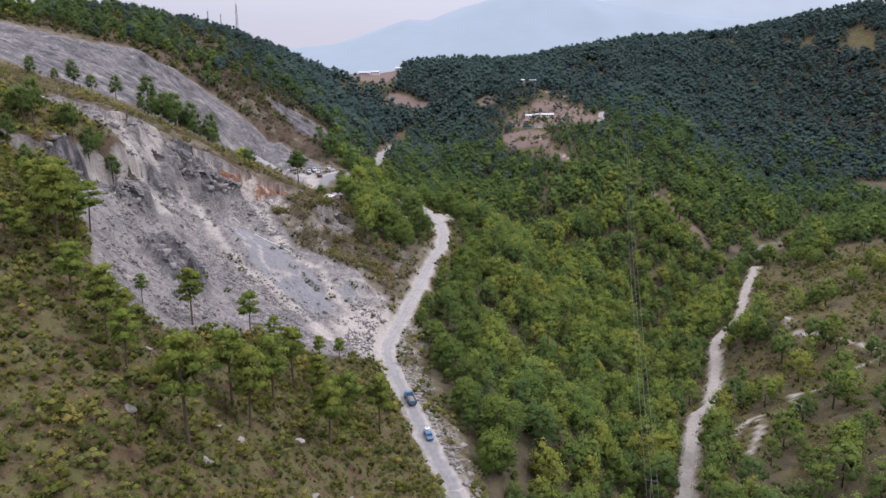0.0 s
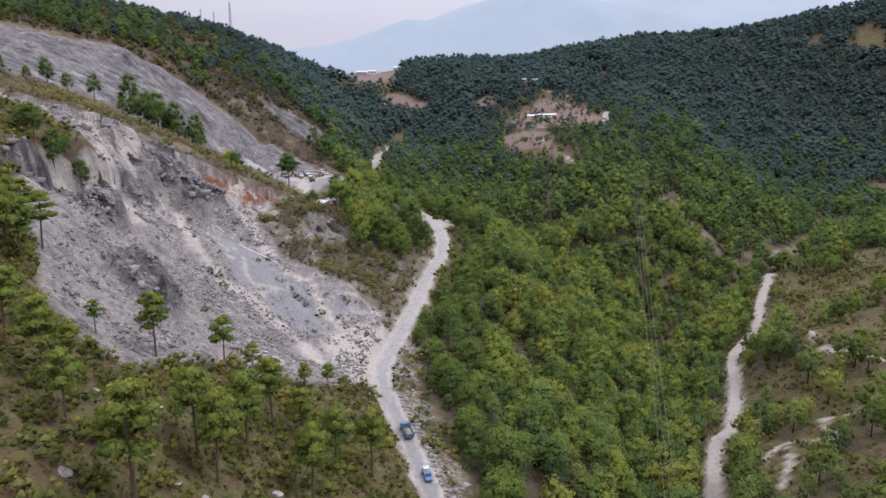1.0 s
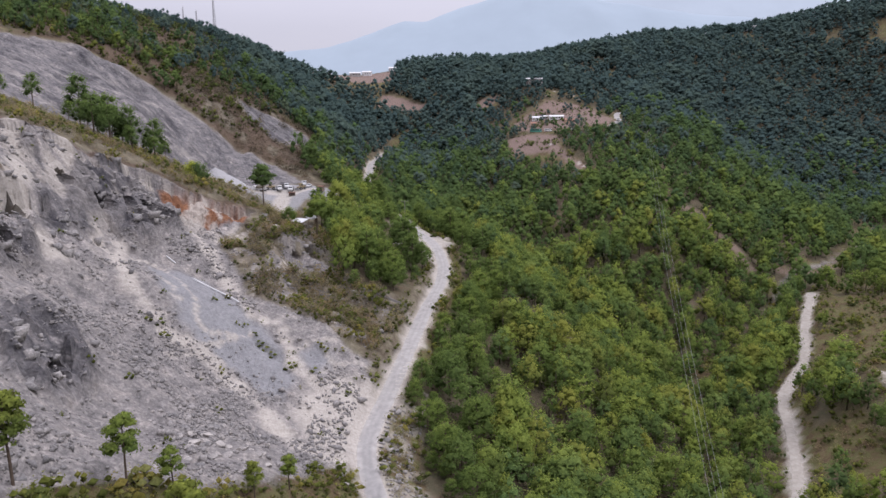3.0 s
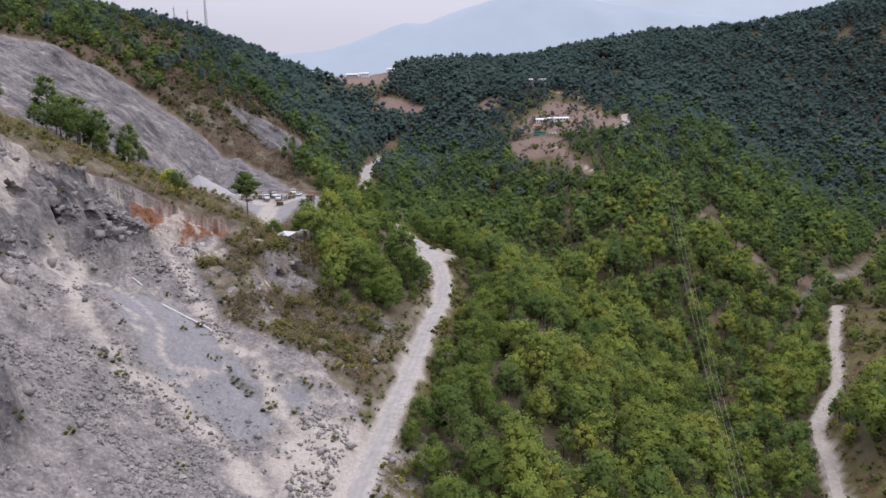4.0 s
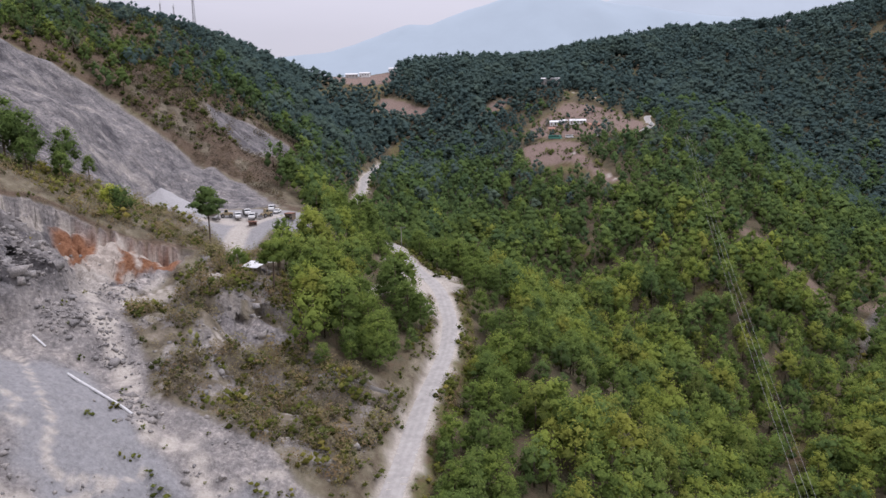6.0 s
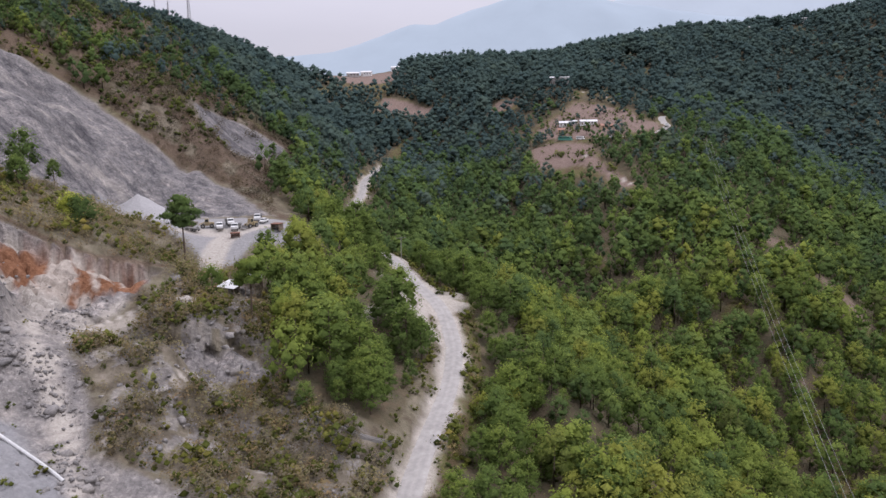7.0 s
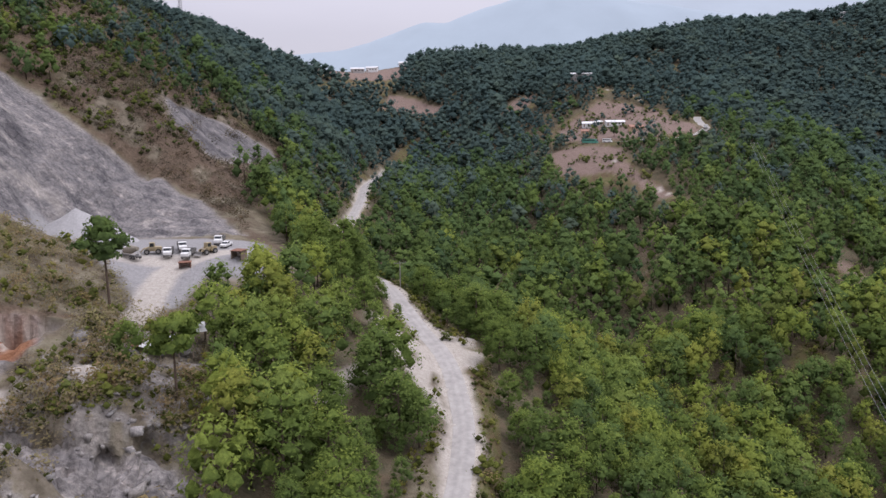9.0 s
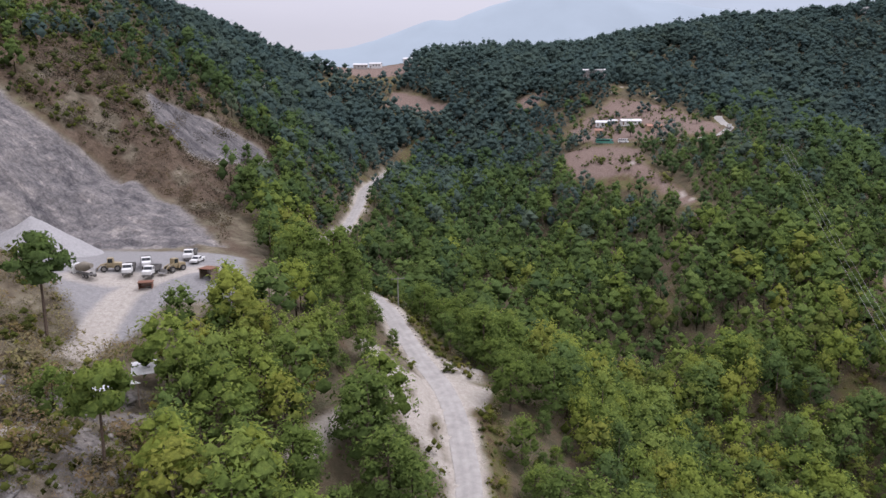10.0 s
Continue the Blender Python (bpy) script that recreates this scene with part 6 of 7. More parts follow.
def prism(bm, outline, y0, y1):
    """An outline in x, z drawn out from y0 to y1."""
    a = [bm.verts.new((x, y0, z)) for x, z in outline]
    b = [bm.verts.new((x, y1, z)) for x, z in outline]
    n = len(outline)
    bm.faces.new(a)
    bm.faces.new(b[::-1])
    for i in range(n):
        bm.faces.new((a[i], a[(i + 1) % n], b[(i + 1) % n], b[i]))


def rod(bm, a, b, r, sides=10, r2=None):
    a, b = Vector(a), Vector(b)
    q = (b - a).to_track_quat("Z", "Y").to_matrix().to_4x4()
    bmesh.ops.create_cone(bm, cap_ends=True, segments=sides, radius1=r, radius2=r if r2 is None else r2, depth=(b - a).length, matrix=Matrix.Translation((a + b) / 2) @ q)


def wheel(parent, x, y, r, w):
    tyre = part("wheel", solid(lambda bm: rod(bm, (x, y - w / 2, r), (x, y + w / 2, r), r, 16), "wheel"), MAT_TYRE, parent)
    out = math.copysign(w / 2 + 0.01, y)
    part("rim", solid(lambda bm: rod(bm, (x, y, r), (x, y + out, r), r * 0.55, 12), "rim"), MAT_STEEL, tyre)


def heap(bm, x0, x1, w, z, top):
    """A rounded load in a bed."""
    n, m = 8, 5
    grid = [[bm.verts.new((x0 + (x1 - x0) * i / n, -w / 2 + w * k / m, z + top * math.sin(math.pi * i / n) ** 0.6 * math.sin(math.pi * k / m) ** 0.6 + 0.04 * math.sin(i * 7.3 + k * 3.1))) for k in range(m + 1)] for i in range(n + 1)]
    for i in range(n):
        for k in range(m):
            bm.faces.new((grid[i][k], grid[i + 1][k], grid[i + 1][k + 1], grid[i][k + 1]))


def make_truck(name, label, cab_mat, bed_mat, load_mat=None, length=7.0, group=""):
    """A bonneted tipper lorry; its nose towards +x, on z = 0."""
    t = tagged(new(name), label, "truck", group)
    h, w = length / 2, 2.3
    part("chassis", solid(lambda bm: (box(bm, (0, 0, 0.75), (length * 0.94, 0.9, 0.28)), box(bm, (h * 0.95, 0, 0.6), (0.25, w * 0.95, 0.3), 0.05))), MAT_STEEL, t)
    cab = part("cab", solid(lambda bm: prism(bm, [(h * 0.98, 0.85), (h * 0.98, 1.55), (h * 0.93, 1.7), (h * 0.66, 1.8), (h * 0.58, 2.55), (h * 0.52, 2.65), (h * 0.26, 2.65), (h * 0.24, 0.85)], -w * 0.46, w * 0.46)), cab_mat, t)
    part("windscreen", solid(lambda bm: prism(bm, [(h * 0.665, 1.86), (h * 0.59, 2.5), (h * 0.575, 2.5), (h * 0.65, 1.86)], -w * 0.42, w * 0.42)), MAT_GLASS, cab)
    for s in (-1, 1):
        part("side_window", solid(lambda bm: prism(bm, [(h * 0.6, 1.9), (h * 0.55, 2.45), (h * 0.32, 2.45), (h * 0.32, 1.9)], s * w * 0.455, s * w * 0.468)), MAT_GLASS, cab)
    x0, x1 = -h, h * 0.18
    part("bed_floor", solid(lambda bm: box(bm, ((x0 + x1) / 2, 0, 1.1), (x1 - x0, w, 0.14))), bed_mat, t)
    for s in (-1, 1):
        part("side_board", solid(lambda bm: (box(bm, ((x0 + x1) / 2, s * w / 2, 1.65), (x1 - x0, 0.08, 1.0), 0.02), [box(bm, (x0 + (x1 - x0) * k / 5, s * (w / 2 + 0.06), 1.6), (0.1, 0.08, 1.1)) for k in range(6)])), bed_mat, t)
    part("headboard", solid(lambda bm: box(bm, (x1, 0, 1.8), (0.09, w, 1.35), 0.02)), bed_mat, t)
    part("tailgate", solid(lambda bm: box(bm, (x0, 0, 1.62), (0.09, w, 0.95), 0.02)), bed_mat, t)
    if load_mat:
        part("load", solid(lambda bm: heap(bm, x0 + 0.1, x1 - 0.2, w - 0.2, 1.5, 0.75)), load_mat, t)
    for x in (h * 0.66, -h * 0.36, -h * 0.7):
        for s in (-1, 1):
            wheel(t, x, s * w * 0.42, 0.5, 0.34)
    return t


def make_pickup(name, label, mat, tank=False, group=""):
    t = tagged(new(name), label, "pickup", group)
    body = part("body", solid(lambda bm: prism(bm, [(2.5, 0.45), (2.55, 0.95), (1.3, 1.08), (0.75, 1.65), (-0.45, 1.68), (-0.6, 1.05), (-2.5, 1.05), (-2.5, 0.45)], -0.88, 0.88)), mat, t)
    part("windscreen", solid(lambda bm: prism(bm, [(1.33, 1.1), (0.82, 1.6), (0.78, 1.6), (1.26, 1.1)], -0.78, 0.78)), MAT_GLASS, body)
    for s in (-1, 1):
        part("side_window", solid(lambda bm: prism(bm, [(1.1, 1.12), (0.72, 1.58), (-0.4, 1.58), (-0.45, 1.12)], s * 0.87, s * 0.895)), MAT_GLASS, body)
    if tank:
        tk = part("tank", solid(lambda bm: (rod(bm, (-1.55, 0, 1.1), (-1.55, 0, 2.05), 0.78, 20), rod(bm, (-1.55, 0, 2.05), (-1.55, 0, 2.25), 0.78, 20, 0.3))), MAT_WHITE, t, "white plastic water tank")
        part("lid", solid(lambda bm: rod(bm, (-1.55, 0, 2.25), (-1.55, 0, 2.32), 0.25, 12)), MAT_BLUE, tk)
    for x in (1.6, -1.55):
        for s in (-1, 1):
            wheel(t, x, s * 0.8, 0.36, 0.24)
    return t


def make_van(name, label, mat, length, wide, tall, category):
    t = tagged(new(name), label, category)
    h = length / 2
    body = part("body", solid(lambda bm: (prism(bm, [(h, 0.4), (h, tall * 0.5), (h * 0.86, tall * 0.92), (h * 0.8, tall), (-h, tall), (-h, 0.4)], -wide / 2, wide / 2))), mat, t)
    part("windscreen", solid(lambda bm: prism(bm, [(h * 1.01, tall * 0.52), (h * 0.875, tall * 0.9), (h * 0.85, tall * 0.9), (h * 0.97, tall * 0.52)], -wide * 0.44, wide * 0.44)), MAT_GLASS, body)
    n = max(2, int(length / 1.5))
    for s in (-1, 1):
        for k in range(n):
            x = -h * 0.9 + (h * 1.65) * (k + 0.5) / n
            part("side_window", solid(lambda bm: box(bm, (x, s * wide / 2, tall * 0.72), (h * 1.5 / n, 0.03, tall * 0.25))), MAT_GLASS, body)
    for x in (h * 0.62, -h * 0.6):
        for s in (-1, 1):
            wheel(t, x, s * wide * 0.44, 0.42, 0.26)
    return t


def make_loader(name, label):
    t = tagged(new(name), label, "loader")
    part("body", solid(lambda bm: (prism(bm, [(-2.6, 0.9), (-2.6, 1.9), (-0.6, 2.1), (-0.6, 0.8)], -0.95, 0.95), box(bm, (0.6, 0, 1.1), (2.4, 1.0, 0.6), 0.08))), MAT_YELLOW, t)
    cab = part("cab", solid(lambda bm: prism(bm, [(-0.9, 2.0), (-0.8, 3.2), (0.5, 3.2), (0.65, 1.4), (-0.6, 1.4)], -0.75, 0.75)), MAT_YELLOW, t)
    for s in (-1, 1):
        part("side_window", solid(lambda bm: prism(bm, [(-0.65, 2.1), (-0.6, 3.05), (0.35, 3.05), (0.45, 2.1)], s * 0.75, s * 0.77)), MAT_GLASS, cab)
        part("lift_arm", solid(lambda bm: (rod(bm, (0.4, s * 0.6, 2.0), (2.2, s * 0.6, 1.5), 0.13, 8), rod(bm, (2.2, s * 0.6, 1.5), (3.0, s * 0.6, 0.5), 0.13, 8))), MAT_YELLOW, t)
        for x in (1.3, -1.7):
            wheel(t, x, s * 1.05, 0.75, 0.5)
    part("bucket", solid(lambda bm: prism(bm, [(2.9, 0.15), (4.1, 0.1), (4.1, 0.2), (3.2, 0.35), (3.0, 1.1), (2.85, 1.1)], -1.25, 1.25)), MAT_STEEL, t)
    return t


def make_mixer(name, label):
    t = tagged(new(name), label, "truck")
    part("chassis", solid(lambda bm: box(bm, (0, 0, 0.8), (8.0, 0.95, 0.3))), MAT_STEEL, t)
    cab = part("cab", solid(lambda bm: prism(bm, [(4.1, 0.6), (4.15, 1.5), (3.95, 2.75), (2.5, 2.8), (2.5, 0.6)], -1.15, 1.15)), MAT_WHITE, t)
    part("windscreen", solid(lambda bm: prism(bm, [(4.17, 1.6), (4.03, 2.5), (3.99, 2.5), (4.12, 1.6)], -1.05, 1.05)), MAT_GLASS, cab)
    part("drum", solid(lambda bm: (rod(bm, (2.2, 0, 2.0), (-0.4, 0, 2.45), 0.8, 18, 1.2), rod(bm, (-0.4, 0, 2.45), (-3.4, 0, 3.0), 1.2, 18, 0.5))), MAT_SAND, t, "dusty drum of a concrete mixer")
    part("chute", solid(lambda bm: prism(bm, [(-3.5, 2.4), (-3.3, 2.5), (-4.3, 1.2), (-4.45, 1.15)], -0.35, 0.35)), MAT_STEEL, t)
    for x in (3.1, -1.4, -2.7):
        for s in (-1, 1):
            wheel(t, x, s * 0.98, 0.52, 0.34)
    return t


def rest(ob, x, y, yaw, z=None, tilt=0.0):
    ob.matrix_basis = pose(x, y, ground_z(x, y) if z is None else z, 0, tilt, yaw)
    return ob


def on_road(ob, y, lane, up=True):
    """Stand on the road at that y, heading along it."""
    i = int(np.argmin(np.abs(road_line[:, 1] - y)))
    p, q = road_line[i], road_line[i + 1]
    t = (q - p) / np.linalg.norm(q - p)
    x, y2 = p[0] + t[1] * lane, p[1] - t[0] * lane
    yaw = math.degrees(math.atan2(t[1], t[0])) + (0 if up else 180)
    slope = math.degrees(math.asin(t[2])) * (1 if up else -1)
    ob.matrix_basis = pose(x, y2, p[2] + 0.07, 0, -slope, yaw)
    return ob


on_road(make_truck("tipper_truck", "blue tipper truck carrying sandy gravel on the road", MAT_BLUE, MAT_BLUE, MAT_SAND, 7.6), 204, 0.5)
on_road(make_pickup("pickup", "blue pickup carrying a white water tank on the road", MAT_BLUE, True), 184, 0.5, False)

# quarry yard
rest(make_mixer("mixer_truck", "white concrete mixer truck with a dusty drum in the quarry yard"), -90, 415, 150)
rest(make_loader("wheel_loader", "dusty yellow wheel loader beside the mixer truck"), -86.5, 420.5, 200)
yard_truck = make_truck("tipper_truck", "white-cabbed tipper truck parked in the quarry yard", MAT_WHITE, MAT_STEEL, None, 7.0, "trucks in the quarry yard")
rest(yard_truck, -81.5, 419.5, -72)
copy_thing(yard_truck, pose(-79.5, 424.5, ground_z(-79.5, 424.5), 0, 0, -64))
copy_thing(yard_truck, pose(-75.5, 418.5, ground_z(-75.5, 418.5), 0, 0, -85))
copy_thing(yard_truck, pose(-71.4, 432, ground_z(-71.4, 432), 0, 0, -80))
rest(make_loader("backhoe_loader", "yellow loader standing on the pale yard track"), -71, 421, -120)
rest(make_pickup("pickup", "white pickup parked beside a truck in the yard", MAT_WHITE), -68.4, 429, -95)


def make_pile():
    """A long cone of crushed stone."""
    bm = bmesh.new()
    n, m = 64, 22
    rings = []
    for k in range(m + 1):
        r = k / m
        ring = []
        for i in range(n):
            a = 2 * math.pi * i / n
            x, y = 23 * r * math.cos(a), 17 * r * math.sin(a)
            z = 11.5 * (1 - r) ** 0.95 + 0.5 * (noise.noise(Vector((x * 0.35, y * 0.35, 1.7)))) * min(1, 4 * r) - 1.6 * r
            ring.append(bm.verts.new((x, y, z)))
        rings.append(ring)
    for k in range(m):
        for i in range(n):
            bm.faces.new((rings[k][i], rings[k][(i + 1) % n], rings[k + 1][(i + 1) % n], rings[k + 1][i]))
    bmesh.ops.remove_doubles(bm, verts=bm.verts, dist=0.001)
    for f in bm.faces:
        f.smooth = True
    me = bpy.data.meshes.new("gravel_mound")
    bm.to_mesh(me)
    bm.free()
    me.materials.append(MAT_GRAVEL)
    ob = tagged(new("gravel_mound", me), "tall pale grey pile of crushed stone in the quarry yard", "gravel pile")
    ob.matrix_basis = pose(-122, 447, 42.3, 0, 0, -20)
    return ob


make_pile()


def make_house(name, label, w, d, h, wall, roof, gable=0.25, doors=1, windows=3, group=""):
    """A small house; front towards -y, on z = 0."""
    t = tagged(new(name), label, "house", group)
    body = part("wall", solid(lambda bm: (box(bm, (0, -d / 2 + 0.1, h / 2 - 0.4), (w, 0.2, h + 0.8)), box(bm, (0, d / 2 - 0.1, h / 2 - 0.4), (w, 0.2, h + 0.8)),
                                          box(bm, (-w / 2 + 0.1, 0, h / 2 - 0.4), (0.2, d - 0.42, h + 0.8)), box(bm, (w / 2 - 0.1, 0, h / 2 - 0.4), (0.2, d - 0.42, h + 0.8)), box(bm, (0, 0, 0), (w - 0.42, d - 0.42, 0.2)))), wall, t)
    up = d * gable
    part("roof", solid(lambda bm: ([bm.faces.new([bm.verts.new(p) for p in q]) for q in (
                           [(-w / 2 - 0.4, -d / 2 - 0.4, h - 0.1), (w / 2 + 0.4, -d / 2 - 0.4, h - 0.1), (w / 2 + 0.4, 0, h + up), (-w / 2 - 0.4, 0, h + up)],
                           [(-w / 2 - 0.4, 0, h + up), (w / 2 + 0.4, 0, h + up), (w / 2 + 0.4, d / 2 + 0.4, h - 0.1), (-w / 2 - 0.4, d / 2 + 0.4, h - 0.1)],
                           [(-w / 2 - 0.4, -d / 2 - 0.4, h - 0.22), (w / 2 + 0.4, -d / 2 - 0.4, h - 0.22), (w / 2 + 0.4, -d / 2 - 0.4, h - 0.1), (-w / 2 - 0.4, -d / 2 - 0.4, h - 0.1)],
                           [(-w / 2 - 0.4, -d / 2 - 0.4, h - 0.22), (-w / 2 - 0.4, -d / 2 - 0.4, h - 0.1), (-w / 2 - 0.4, 0, h + up), (-w / 2 - 0.4, d / 2 + 0.4, h - 0.1), (-w / 2 - 0.4, d / 2 + 0.4, h - 0.22), (-w / 2 - 0.4, 0, h + up - 0.14)],
                           [(w / 2 + 0.4, -d / 2 - 0.4, h - 0.22), (w / 2 + 0.4, -d / 2 - 0.4, h - 0.1), (w / 2 + 0.4, 0, h + up), (w / 2 + 0.4, d / 2 + 0.4, h - 0.1), (w / 2 + 0.4, d / 2 + 0.4, h - 0.22), (w / 2 + 0.4, 0, h + up - 0.14)])])), roof, t)
    n = doors + windows
    for k in range(n):
        x = -w / 2 + w * (k + 0.5) / n
        if k < doors:
            part("door", solid(lambda bm: box(bm, (x, -d / 2 - 0.01, 1.0), (0.95, 0.08, 2.0))), MAT_WOOD, t)
        else:
            win = part("window", solid(lambda bm: box(bm, (x, -d / 2 - 0.01, h * 0.58), (min(1.3, w / n * 0.6), 0.07, 1.0))), MAT_GLASS, t)
            part("sill", solid(lambda bm: box(bm, (x, -d / 2 - 0.06, h * 0.58 - 0.55), (min(1.5, w / n * 0.7), 0.16, 0.08))), MAT_CONC, win)
    return t


# open shed with a pale sheet roof
def make_shed():
    t = tagged(new("open_shed"), "small open shed with a pale sheet-metal roof on posts", "shed")
    roof = part("roof", solid(lambda bm: prism(bm, [(-3.6, 2.5), (-3.6, 2.56), (0.3, 3.5), (3.6, 2.75), (3.6, 2.69), (0.3, 3.44)], -2.7, 2.7)), MAT_ZINC, t)
    for k in range(13):
        y = -2.6 + 5.2 * k / 12
        part("roof_rib", solid(lambda bm: prism(bm, [(-3.6, 2.565), (-3.6, 2.61), (0.3, 3.55), (3.6, 2.8), (3.6, 2.755), (0.3, 3.505)], y - 0.04, y + 0.04)), MAT_ZINC, roof)
    for x in (-3.3, 0.3, 3.3):
        for y in (-2.4, 2.4):
            part("post", solid(lambda bm: rod(bm, (x, y, -1.2), (x, y, 2.55 if abs(x) > 1 else 3.4), 0.08, 8)), MAT_WOOD, t)
    part("back_wall", solid(lambda bm: [box(bm, (-3.3 + 0.44 * k, 2.5, 1.0), (0.4, 0.05, 2.9 + 0.1 * (k % 3))) for k in range(16)]), MAT_WOOD, t)
    part("awning", solid(lambda bm: prism(bm, [(-3.5, 2.3), (-3.5, 2.35), (2.5, 2.5), (2.5, 2.45)], 2.75, 5.2)), MAT_RUST, t, "dark rusty sheet awning")
    return t


shed = rest(make_shed(), -59.7, 365.6, 62, 33.6)
shed.scale = (1.2, 1.2, 1.05)


def make_lean_to():
    t = tagged(new("lean_to"), "low lean-to with a pale sheet-metal roof behind the shed", "shed")
    roof = part("roof", solid(lambda bm: prism(bm, [(-3.0, 3.3), (-3.0, 3.36), (3.0, 2.86), (3.0, 2.8)], -2.2, 2.2)), MAT_ZINC, t)
    for k in range(9):
        y = -2.1 + 4.2 * k / 8
        part("roof_rib", solid(lambda bm: prism(bm, [(-3.0, 3.365), (-3.0, 3.41), (3.0, 2.91), (3.0, 2.865)], y - 0.04, y + 0.04)), MAT_ZINC, roof)
    for x, top in ((-2.8, 3.28), (2.8, 2.8)):
        for y in (-2.0, 2.0):
            part("post", solid(lambda bm: rod(bm, (x, y, -1.2), (x, y, top), 0.07, 8)), MAT_WOOD, t)
    part("back_wall", solid(lambda bm: [box(bm, (-2.7 + 0.44 * k, 2.05, 1.0), (0.4, 0.05, 3.2 - 0.04 * k)) for k in range(13)]), MAT_WOOD, t)
    return t


rest(make_lean_to(), -57.6, 375.2, -65, 33.4)


# hamlet on the spur, and the houses about it
white_house = make_house("house", "long white single-storey house with a pale sheet roof in the hamlet", 13, 6, 2.7, MAT_WHITE, MAT_ZINC, 0.2, 1, 4)
rest(white_house, 108, 729, 0)
rest(make_house("house", "white low house with a pale roof in the hamlet", 9, 6, 2.6, MAT_WHITE, MAT_ZINC, 0.22, 1, 2), 92, 741, -12)
rest(make_house("house", "small grey hut with a sheet roof in the hamlet", 5, 4.5, 2.4, MAT_BLOCK, MAT_ZINC, 0.2, 1, 1), 99, 742, 8)
rest(make_house("house", "little ochre house with a tiled roof in the hamlet", 9, 5, 2.3, MAT_OCHRE, MAT_ROOFRED, 0.28, 1, 2), 115, 697, 5)
rest(make_house("house", "little tiled hut beside the hamlet track", 5, 4, 2.2, MAT_OCHRE, MAT_ROOFRED, 0.3, 1, 1), 86, 722, -8)
rest(make_house("house", "large grey two-storey block house among pines", 17, 9, 5.6, MAT_BLOCK, MAT_ZINC, 0.12, 2, 5), 100, 827, -6)
for k, (x, y, w, h, yaw) in enumerate([(-108, 972, 14, 4.0, 5), (-94, 982, 12, 4.2, -4), (-62, 994, 9, 4.0, 0), (-16, 1040, 14, 5, 3), (25, 1042, 10, 4.5, -5), (320, 1068, 12, 5, 0), (366, 1056, 10, 4.5, 8), (438, 1068, 11, 5, -6), (519, 1066, 10, 5, 4), (584, 1040, 15, 6, -12), (219, 1060, 12, 5, 3)]):
    rest(make_house("house", "pale house on the distant ridge among trees", w, 7, h, MAT_WHITE if k % 3 else MAT_BLOCK, MAT_ZINC, 0.2, 1, 3, "houses on the ridge"), x, y, yaw)
rest(make_house("house", "small white-roofed house on the wooded hillside", 10, 6, 3, MAT_WHITE, MAT_ZINC, 0.22, 1, 2), -135, 722, 20)
rest(make_house("house", "small pale house in the dark woods above the hamlet", 9, 6, 3, MAT_WHITE, MAT_ZINC, 0.22, 1, 2), 202, 830, -20)
rest(make_van("bus", "green and white bus parked below the hamlet", MAT_GREEN, 10.5, 2.4, 3.0, "bus"), 84, 690, -40, tilt=0)
rest(make_van("minibus", "white minibus parked below the hamlet", MAT_WHITE, 6, 2.0, 2.4, "minibus"), 93.5, 682, -35)
rest(make_pickup("pickup", "pale pickup parked by the hamlet road", MAT_WHITE), 112, 668, -10)
rest(make_van("minibus", "white minibus on the bend of the hamlet road", MAT_WHITE, 5.5, 2.0, 2.4, "minibus"), 151.5, 671, 75)


# masts on the hilltop
def make_mast(label, h, base, dishes):
    t = tagged(new("radio_mast"), label, "mast", "radio masts on the hilltop")
    feet = [(base * math.cos(a), base * math.sin(a)) for a in (0.5, 2.6, 4.7)]
    for fx, fy in feet:
        part("leg", solid(lambda bm: rod(bm, (fx, fy, -1), (fx * 0.35, fy * 0.35, h * 0.86), 0.16, 6)), MAT_STEEL, t)
    n = int(h / 2.4)
    for k in range(n):
        z0, z1 = h * 0.86 * k / n, h * 0.86 * (k + 1) / n
        s0, s1 = 1 - 0.65 * k / n, 1 - 0.65 * (k + 1) / n
        part("brace", solid(lambda bm: [(rod(bm, (feet[i][0] * s0, feet[i][1] * s0, z0), (feet[(i + 1) % 3][0] * s1, feet[(i + 1) % 3][1] * s1, z1), 0.08, 4), rod(bm, (feet[i][0] * s1, feet[i][1] * s1, z1), (feet[(i + 1) % 3][0] * s1, feet[(i + 1) % 3][1] * s1, z1), 0.08, 4)) for i in range(3)]), MAT_STEEL, t)
    part("spike", solid(lambda bm: rod(bm, (0, 0, h * 0.84), (0, 0, h), 0.1, 6)), MAT_STEEL, t)
    for k in range(dishes):
        a = k * 2.1
        part("antenna", solid(lambda bm: box(bm, (0.8 * math.cos(a), 0.8 * math.sin(a), h * 0.9 - 0.4 * k), (0.5, 0.5, 2.0), 0.05)), MAT_WHITE, t)
    return t


for x, y, top, base, n, label in ((-247, 862, 211, 2.2, 4, "tall lattice radio mast on the wooded hilltop"), (-264, 856, 196, 1.2, 2, "slim lattice radio mast on the wooded hilltop"), (-290, 889, 205, 1.3, 2, "slim lattice radio mast on the wooded hilltop")):
    rest(make_mast(label, top - ground_z(x, y), base, n), x, y, 10 + n * 20)


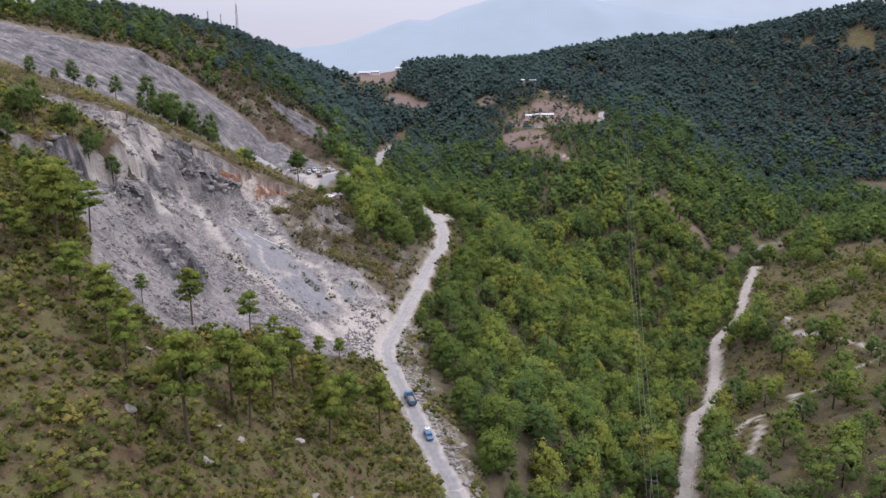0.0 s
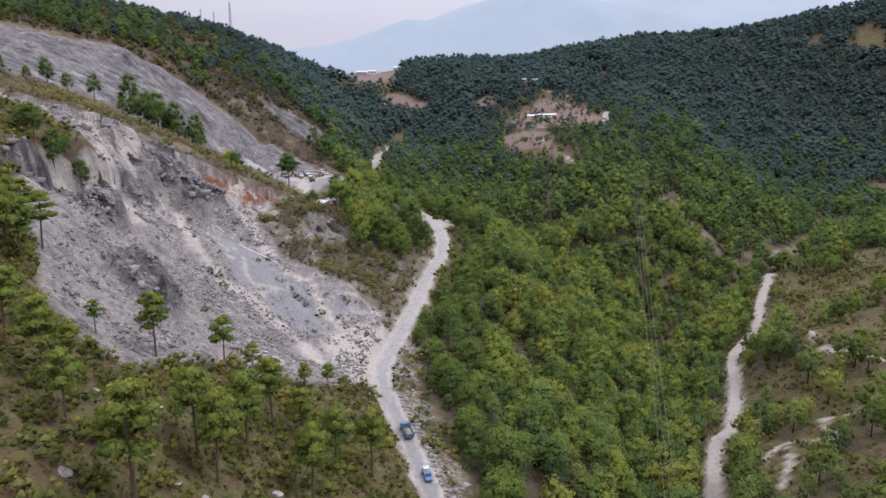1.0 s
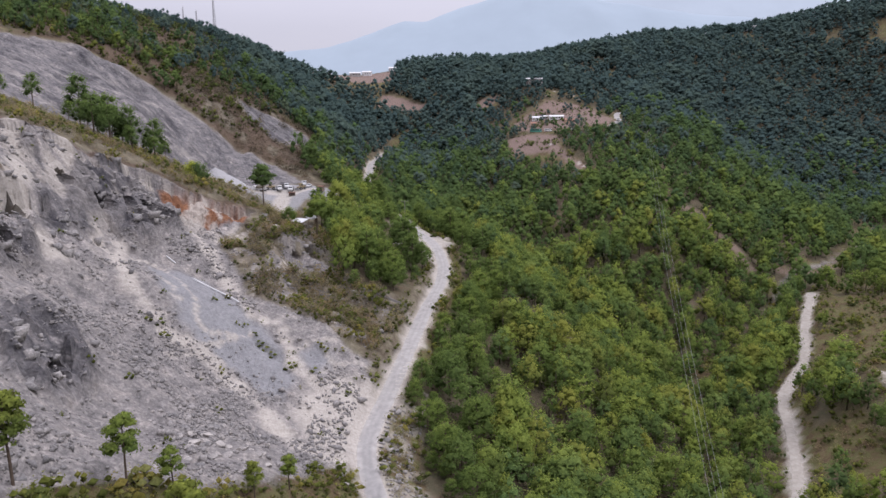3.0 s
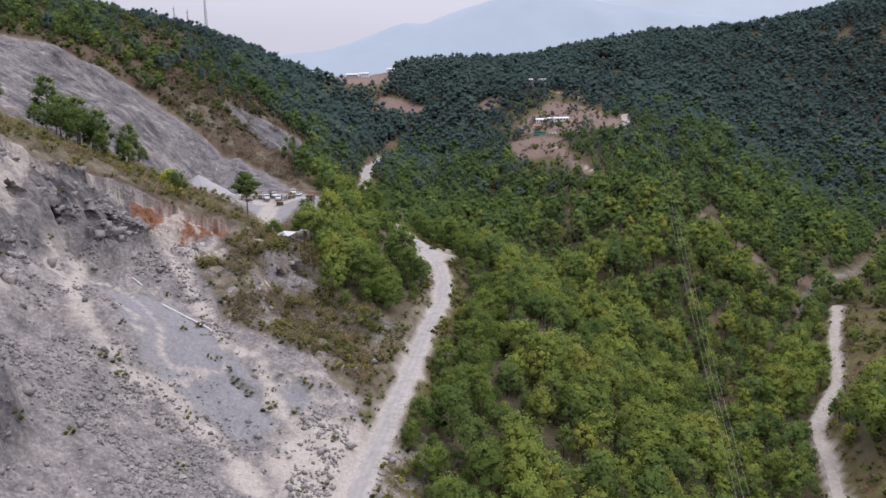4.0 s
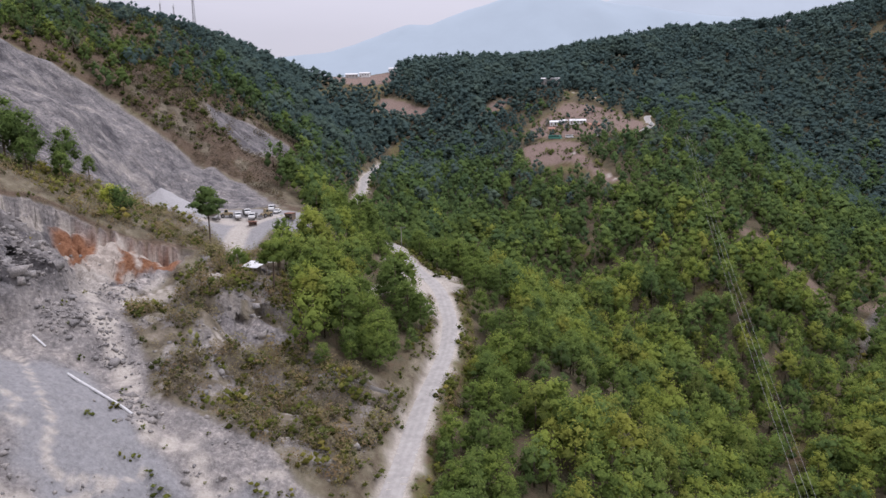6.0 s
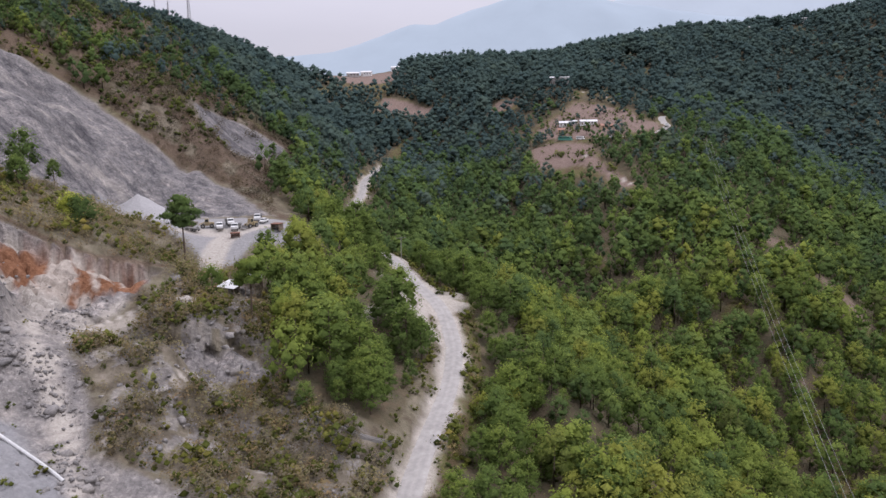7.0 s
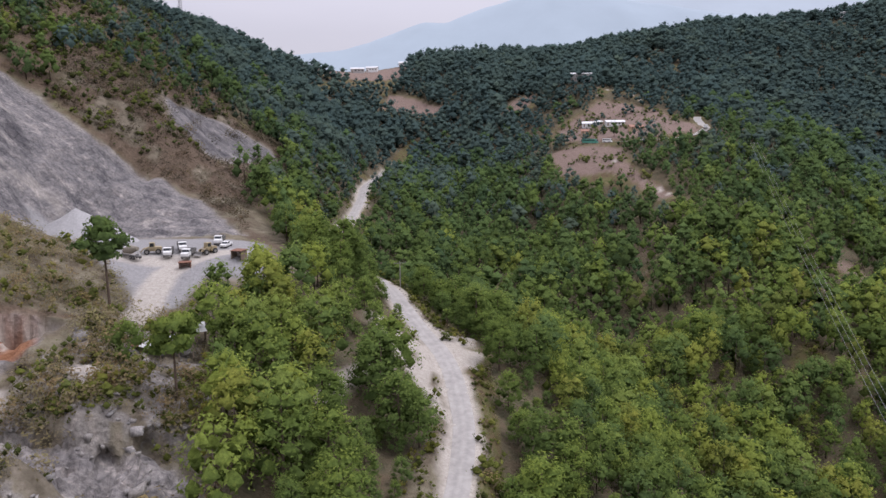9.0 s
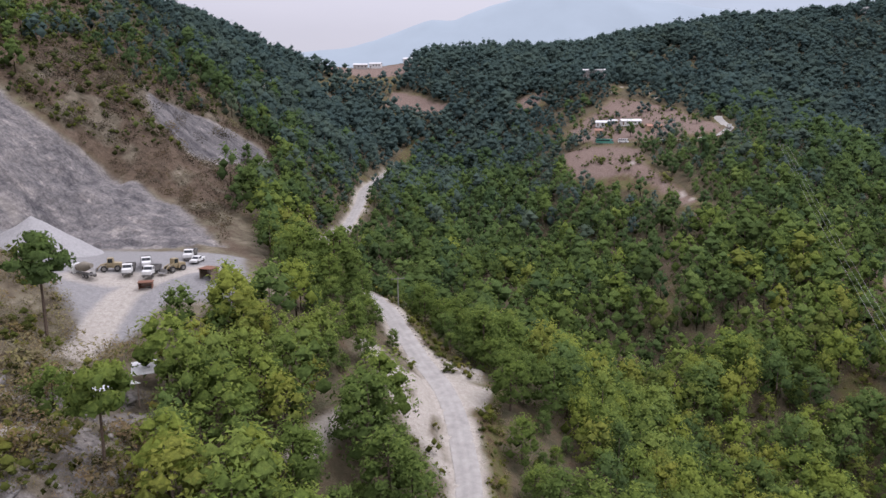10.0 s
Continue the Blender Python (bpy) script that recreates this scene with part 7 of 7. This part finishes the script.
# power line over the valley
def make_pole(label, h):
    t = tagged(new("power_pole"), label, "pole", "poles of the power line")
    part("shaft", solid(lambda bm: rod(bm, (0, 0, -1), (0, 0, h), 0.2, 10, 0.13)), MAT_CONC, t)
    part("crossarm", solid(lambda bm: box(bm, (0, 0, h - 0.6), (4.2, 0.16, 0.16))), MAT_STEEL, t)
    for x in (-1.9, 0, 1.9):
        part("insulator", solid(lambda bm: rod(bm, (x, 0, h - 0.5), (x, 0, h - 0.1), 0.09, 8)), MAT_STEEL, t)
    return t


POLES = [(164, 628, 12, 15), (70, 212, 13, 15), (20, 20, 13, 15)]
for x, y, h, yaw in POLES:
    rest(make_pole("grey concrete power pole carrying wires over the valley", h), x, y, -yaw)
for (xa, ya, ha, _), (xb, yb, hb, _) in zip(POLES, POLES[1:]):
    za, zb = ground_z(xa, ya) + ha - 0.1, ground_z(xb, yb) + hb - 0.1
    for o in (-1.9, 0, 1.9):
        cu = bpy.data.curves.new("power_wire", "CURVE")
        cu.dimensions = "3D"
        cu.bevel_depth = 0.035
        sp = cu.splines.new("POLY")
        sp.points.add(24)
        for k in range(25):
            u = k / 24
            sp.points[k].co = (xa + (xb - xa) * u + o * 0.97, ya + (yb - ya) * u - o * 0.25, za + (zb - za) * u - 9 * 4 * u * (1 - u), 1)
        cu.materials.append(MAT_WIRE)
        tagged(new("power_wire", cu), "thin metal power wire sagging over the valley", "wire", "wires of the power line")
rest(make_pole("slim utility pole beside the bend of the road", 9), -21, 463, 20)


# pipe and concrete works on the slope
def drape(pts, lift, step=1.5):
    line = resample([(x, y, 0) for x, y in pts], step)
    line[:, 2] = height(line[:, 0], line[:, 1])
    for _ in range(6):
        line[1:-1, 2] = np.maximum(line[1:-1, 2], 0.5 * (line[:-2, 2] + line[2:, 2]))
    line[:, 2] += lift
    return line


def make_pipe(pts, r, label):
    line = drape(pts, r * 0.8)
    v, f = tube_arrays(line, [r] * len(line), 8)
    me = bpy.data.meshes.new("pipe")
    me.from_pydata([tuple(q) for q in v], [], f)
    me.materials.append(MAT_PIPE)
    return tagged(new("pipe", me), label, "pipe", "pipes on the rockslide")


make_pipe([(-81, 292), (-72, 288), (-64.4, 284.3)], 0.3, "long white pipe lying down the grey rubble")
make_pipe([(-92.5, 300), (-89, 298.6)], 0.25, "short white pipe lying on the grey rubble")
make_pipe([(-47, 297), (-45.5, 294.5)], 0.3, "short white pipe lying among dry brush")


def make_channel():
    line = drape([(-31, 321), (-27, 318), (-20.5, 316.5), (-13.5, 319)], 0.25)
    t = tagged(new("concrete_channel"), "weathered concrete drain channel stepping down to the road", "channel")
    tan = np.gradient(line[:, :2], axis=0)
    tan /= np.linalg.norm(tan, axis=1)[:, None]
    for o, w, h in ((-0.5, 0.2, 0.35), (0.5, 0.2, 0.35), (0, 0.8, 0.05)):
        def run(bm):
            rows = []
            for p, q in zip(line, tan):
                n = Vector((q[1], -q[0], 0))
                c = Vector(p) + n * o
                rows.append([bm.verts.new(c + n * a + Vector((0, 0, b))) for a, b in ((-w / 2, -0.5), (w / 2, -0.5), (w / 2, h), (-w / 2, h))])
            for a, b in zip(rows, rows[1:]):
                for k in range(4):
                    bm.faces.new((a[k], a[(k + 1) % 4], b[(k + 1) % 4], b[k]))
            bm.faces.new(rows[0])
            bm.faces.new(rows[-1][::-1])
        part("channel_wall" if o else "channel_bed", solid(run), MAT_CONC, t)
    return t


make_channel()


def make_crib(label, w, d, h, mat):
    t = tagged(new("loading_hut"), label, "hut")
    for s in (-1, 1):
        part("side_wall", solid(lambda bm: [box(bm, (s * w / 2, 0, 0.15 + 0.3 * k), (0.12, d, 0.26)) for k in range(int(h / 0.3))]), mat, t)
    part("back_wall", solid(lambda bm: [box(bm, (0, d / 2, 0.15 + 0.3 * k), (w - 0.14, 0.12, 0.26)) for k in range(int(h / 0.3))]), mat, t)
    part("roof", solid(lambda bm: box(bm, (0, 0, h + 0.1), (w + 0.5, d + 0.5, 0.1))), MAT_RUST, t)
    return t


rest(make_crib("little board hut at the rim of the quarry yard", 3, 3, 2.4, MAT_WOOD), -60, 414.5, -15)
rest(make_crib("rusty iron bin beside the pale yard track", 2.8, 2.0, 1.5, MAT_RUST), -73.5, 411, 15)
_pg = np.random.default_rng(12)
planks = tagged(new("plank_heap"), "heap of discarded pale boards at the yard rim", "planks")
for k in range(14):
    a = _pg.uniform(0, 3.14)
    x, y = -54.5 + _pg.normal() * 1.2, 420 + _pg.normal() * 1.0
    part("plank", solid(lambda bm: box(bm, (0, 0, 0), (_pg.uniform(1.8, 3.2), 0.25, 0.06))), MAT_WOOD if k % 3 else MAT_ZINC, planks).matrix_basis = pose(x, y, ground_z(x, y) + 0.1 + 0.07 * k, _pg.normal() * 6, _pg.normal() * 6, math.degrees(a))
# stones edging the outer side of the bend
for k in range(34):
    i = int(np.argmin(np.abs(road_line[:, 1] - (428 + k * 0.95))))
    o = 3.1 + 0.25 * math.sin(k * 2.3)
    j += 1
    boulder(road_line[i, 0] + _t[i, 1] * o, road_line[i, 1] - _t[i, 0] * o, 0.34 + 0.12 * math.sin(k * 5.1), j, "grey edging stone on the outer side of the bend", "edging stones of the road")
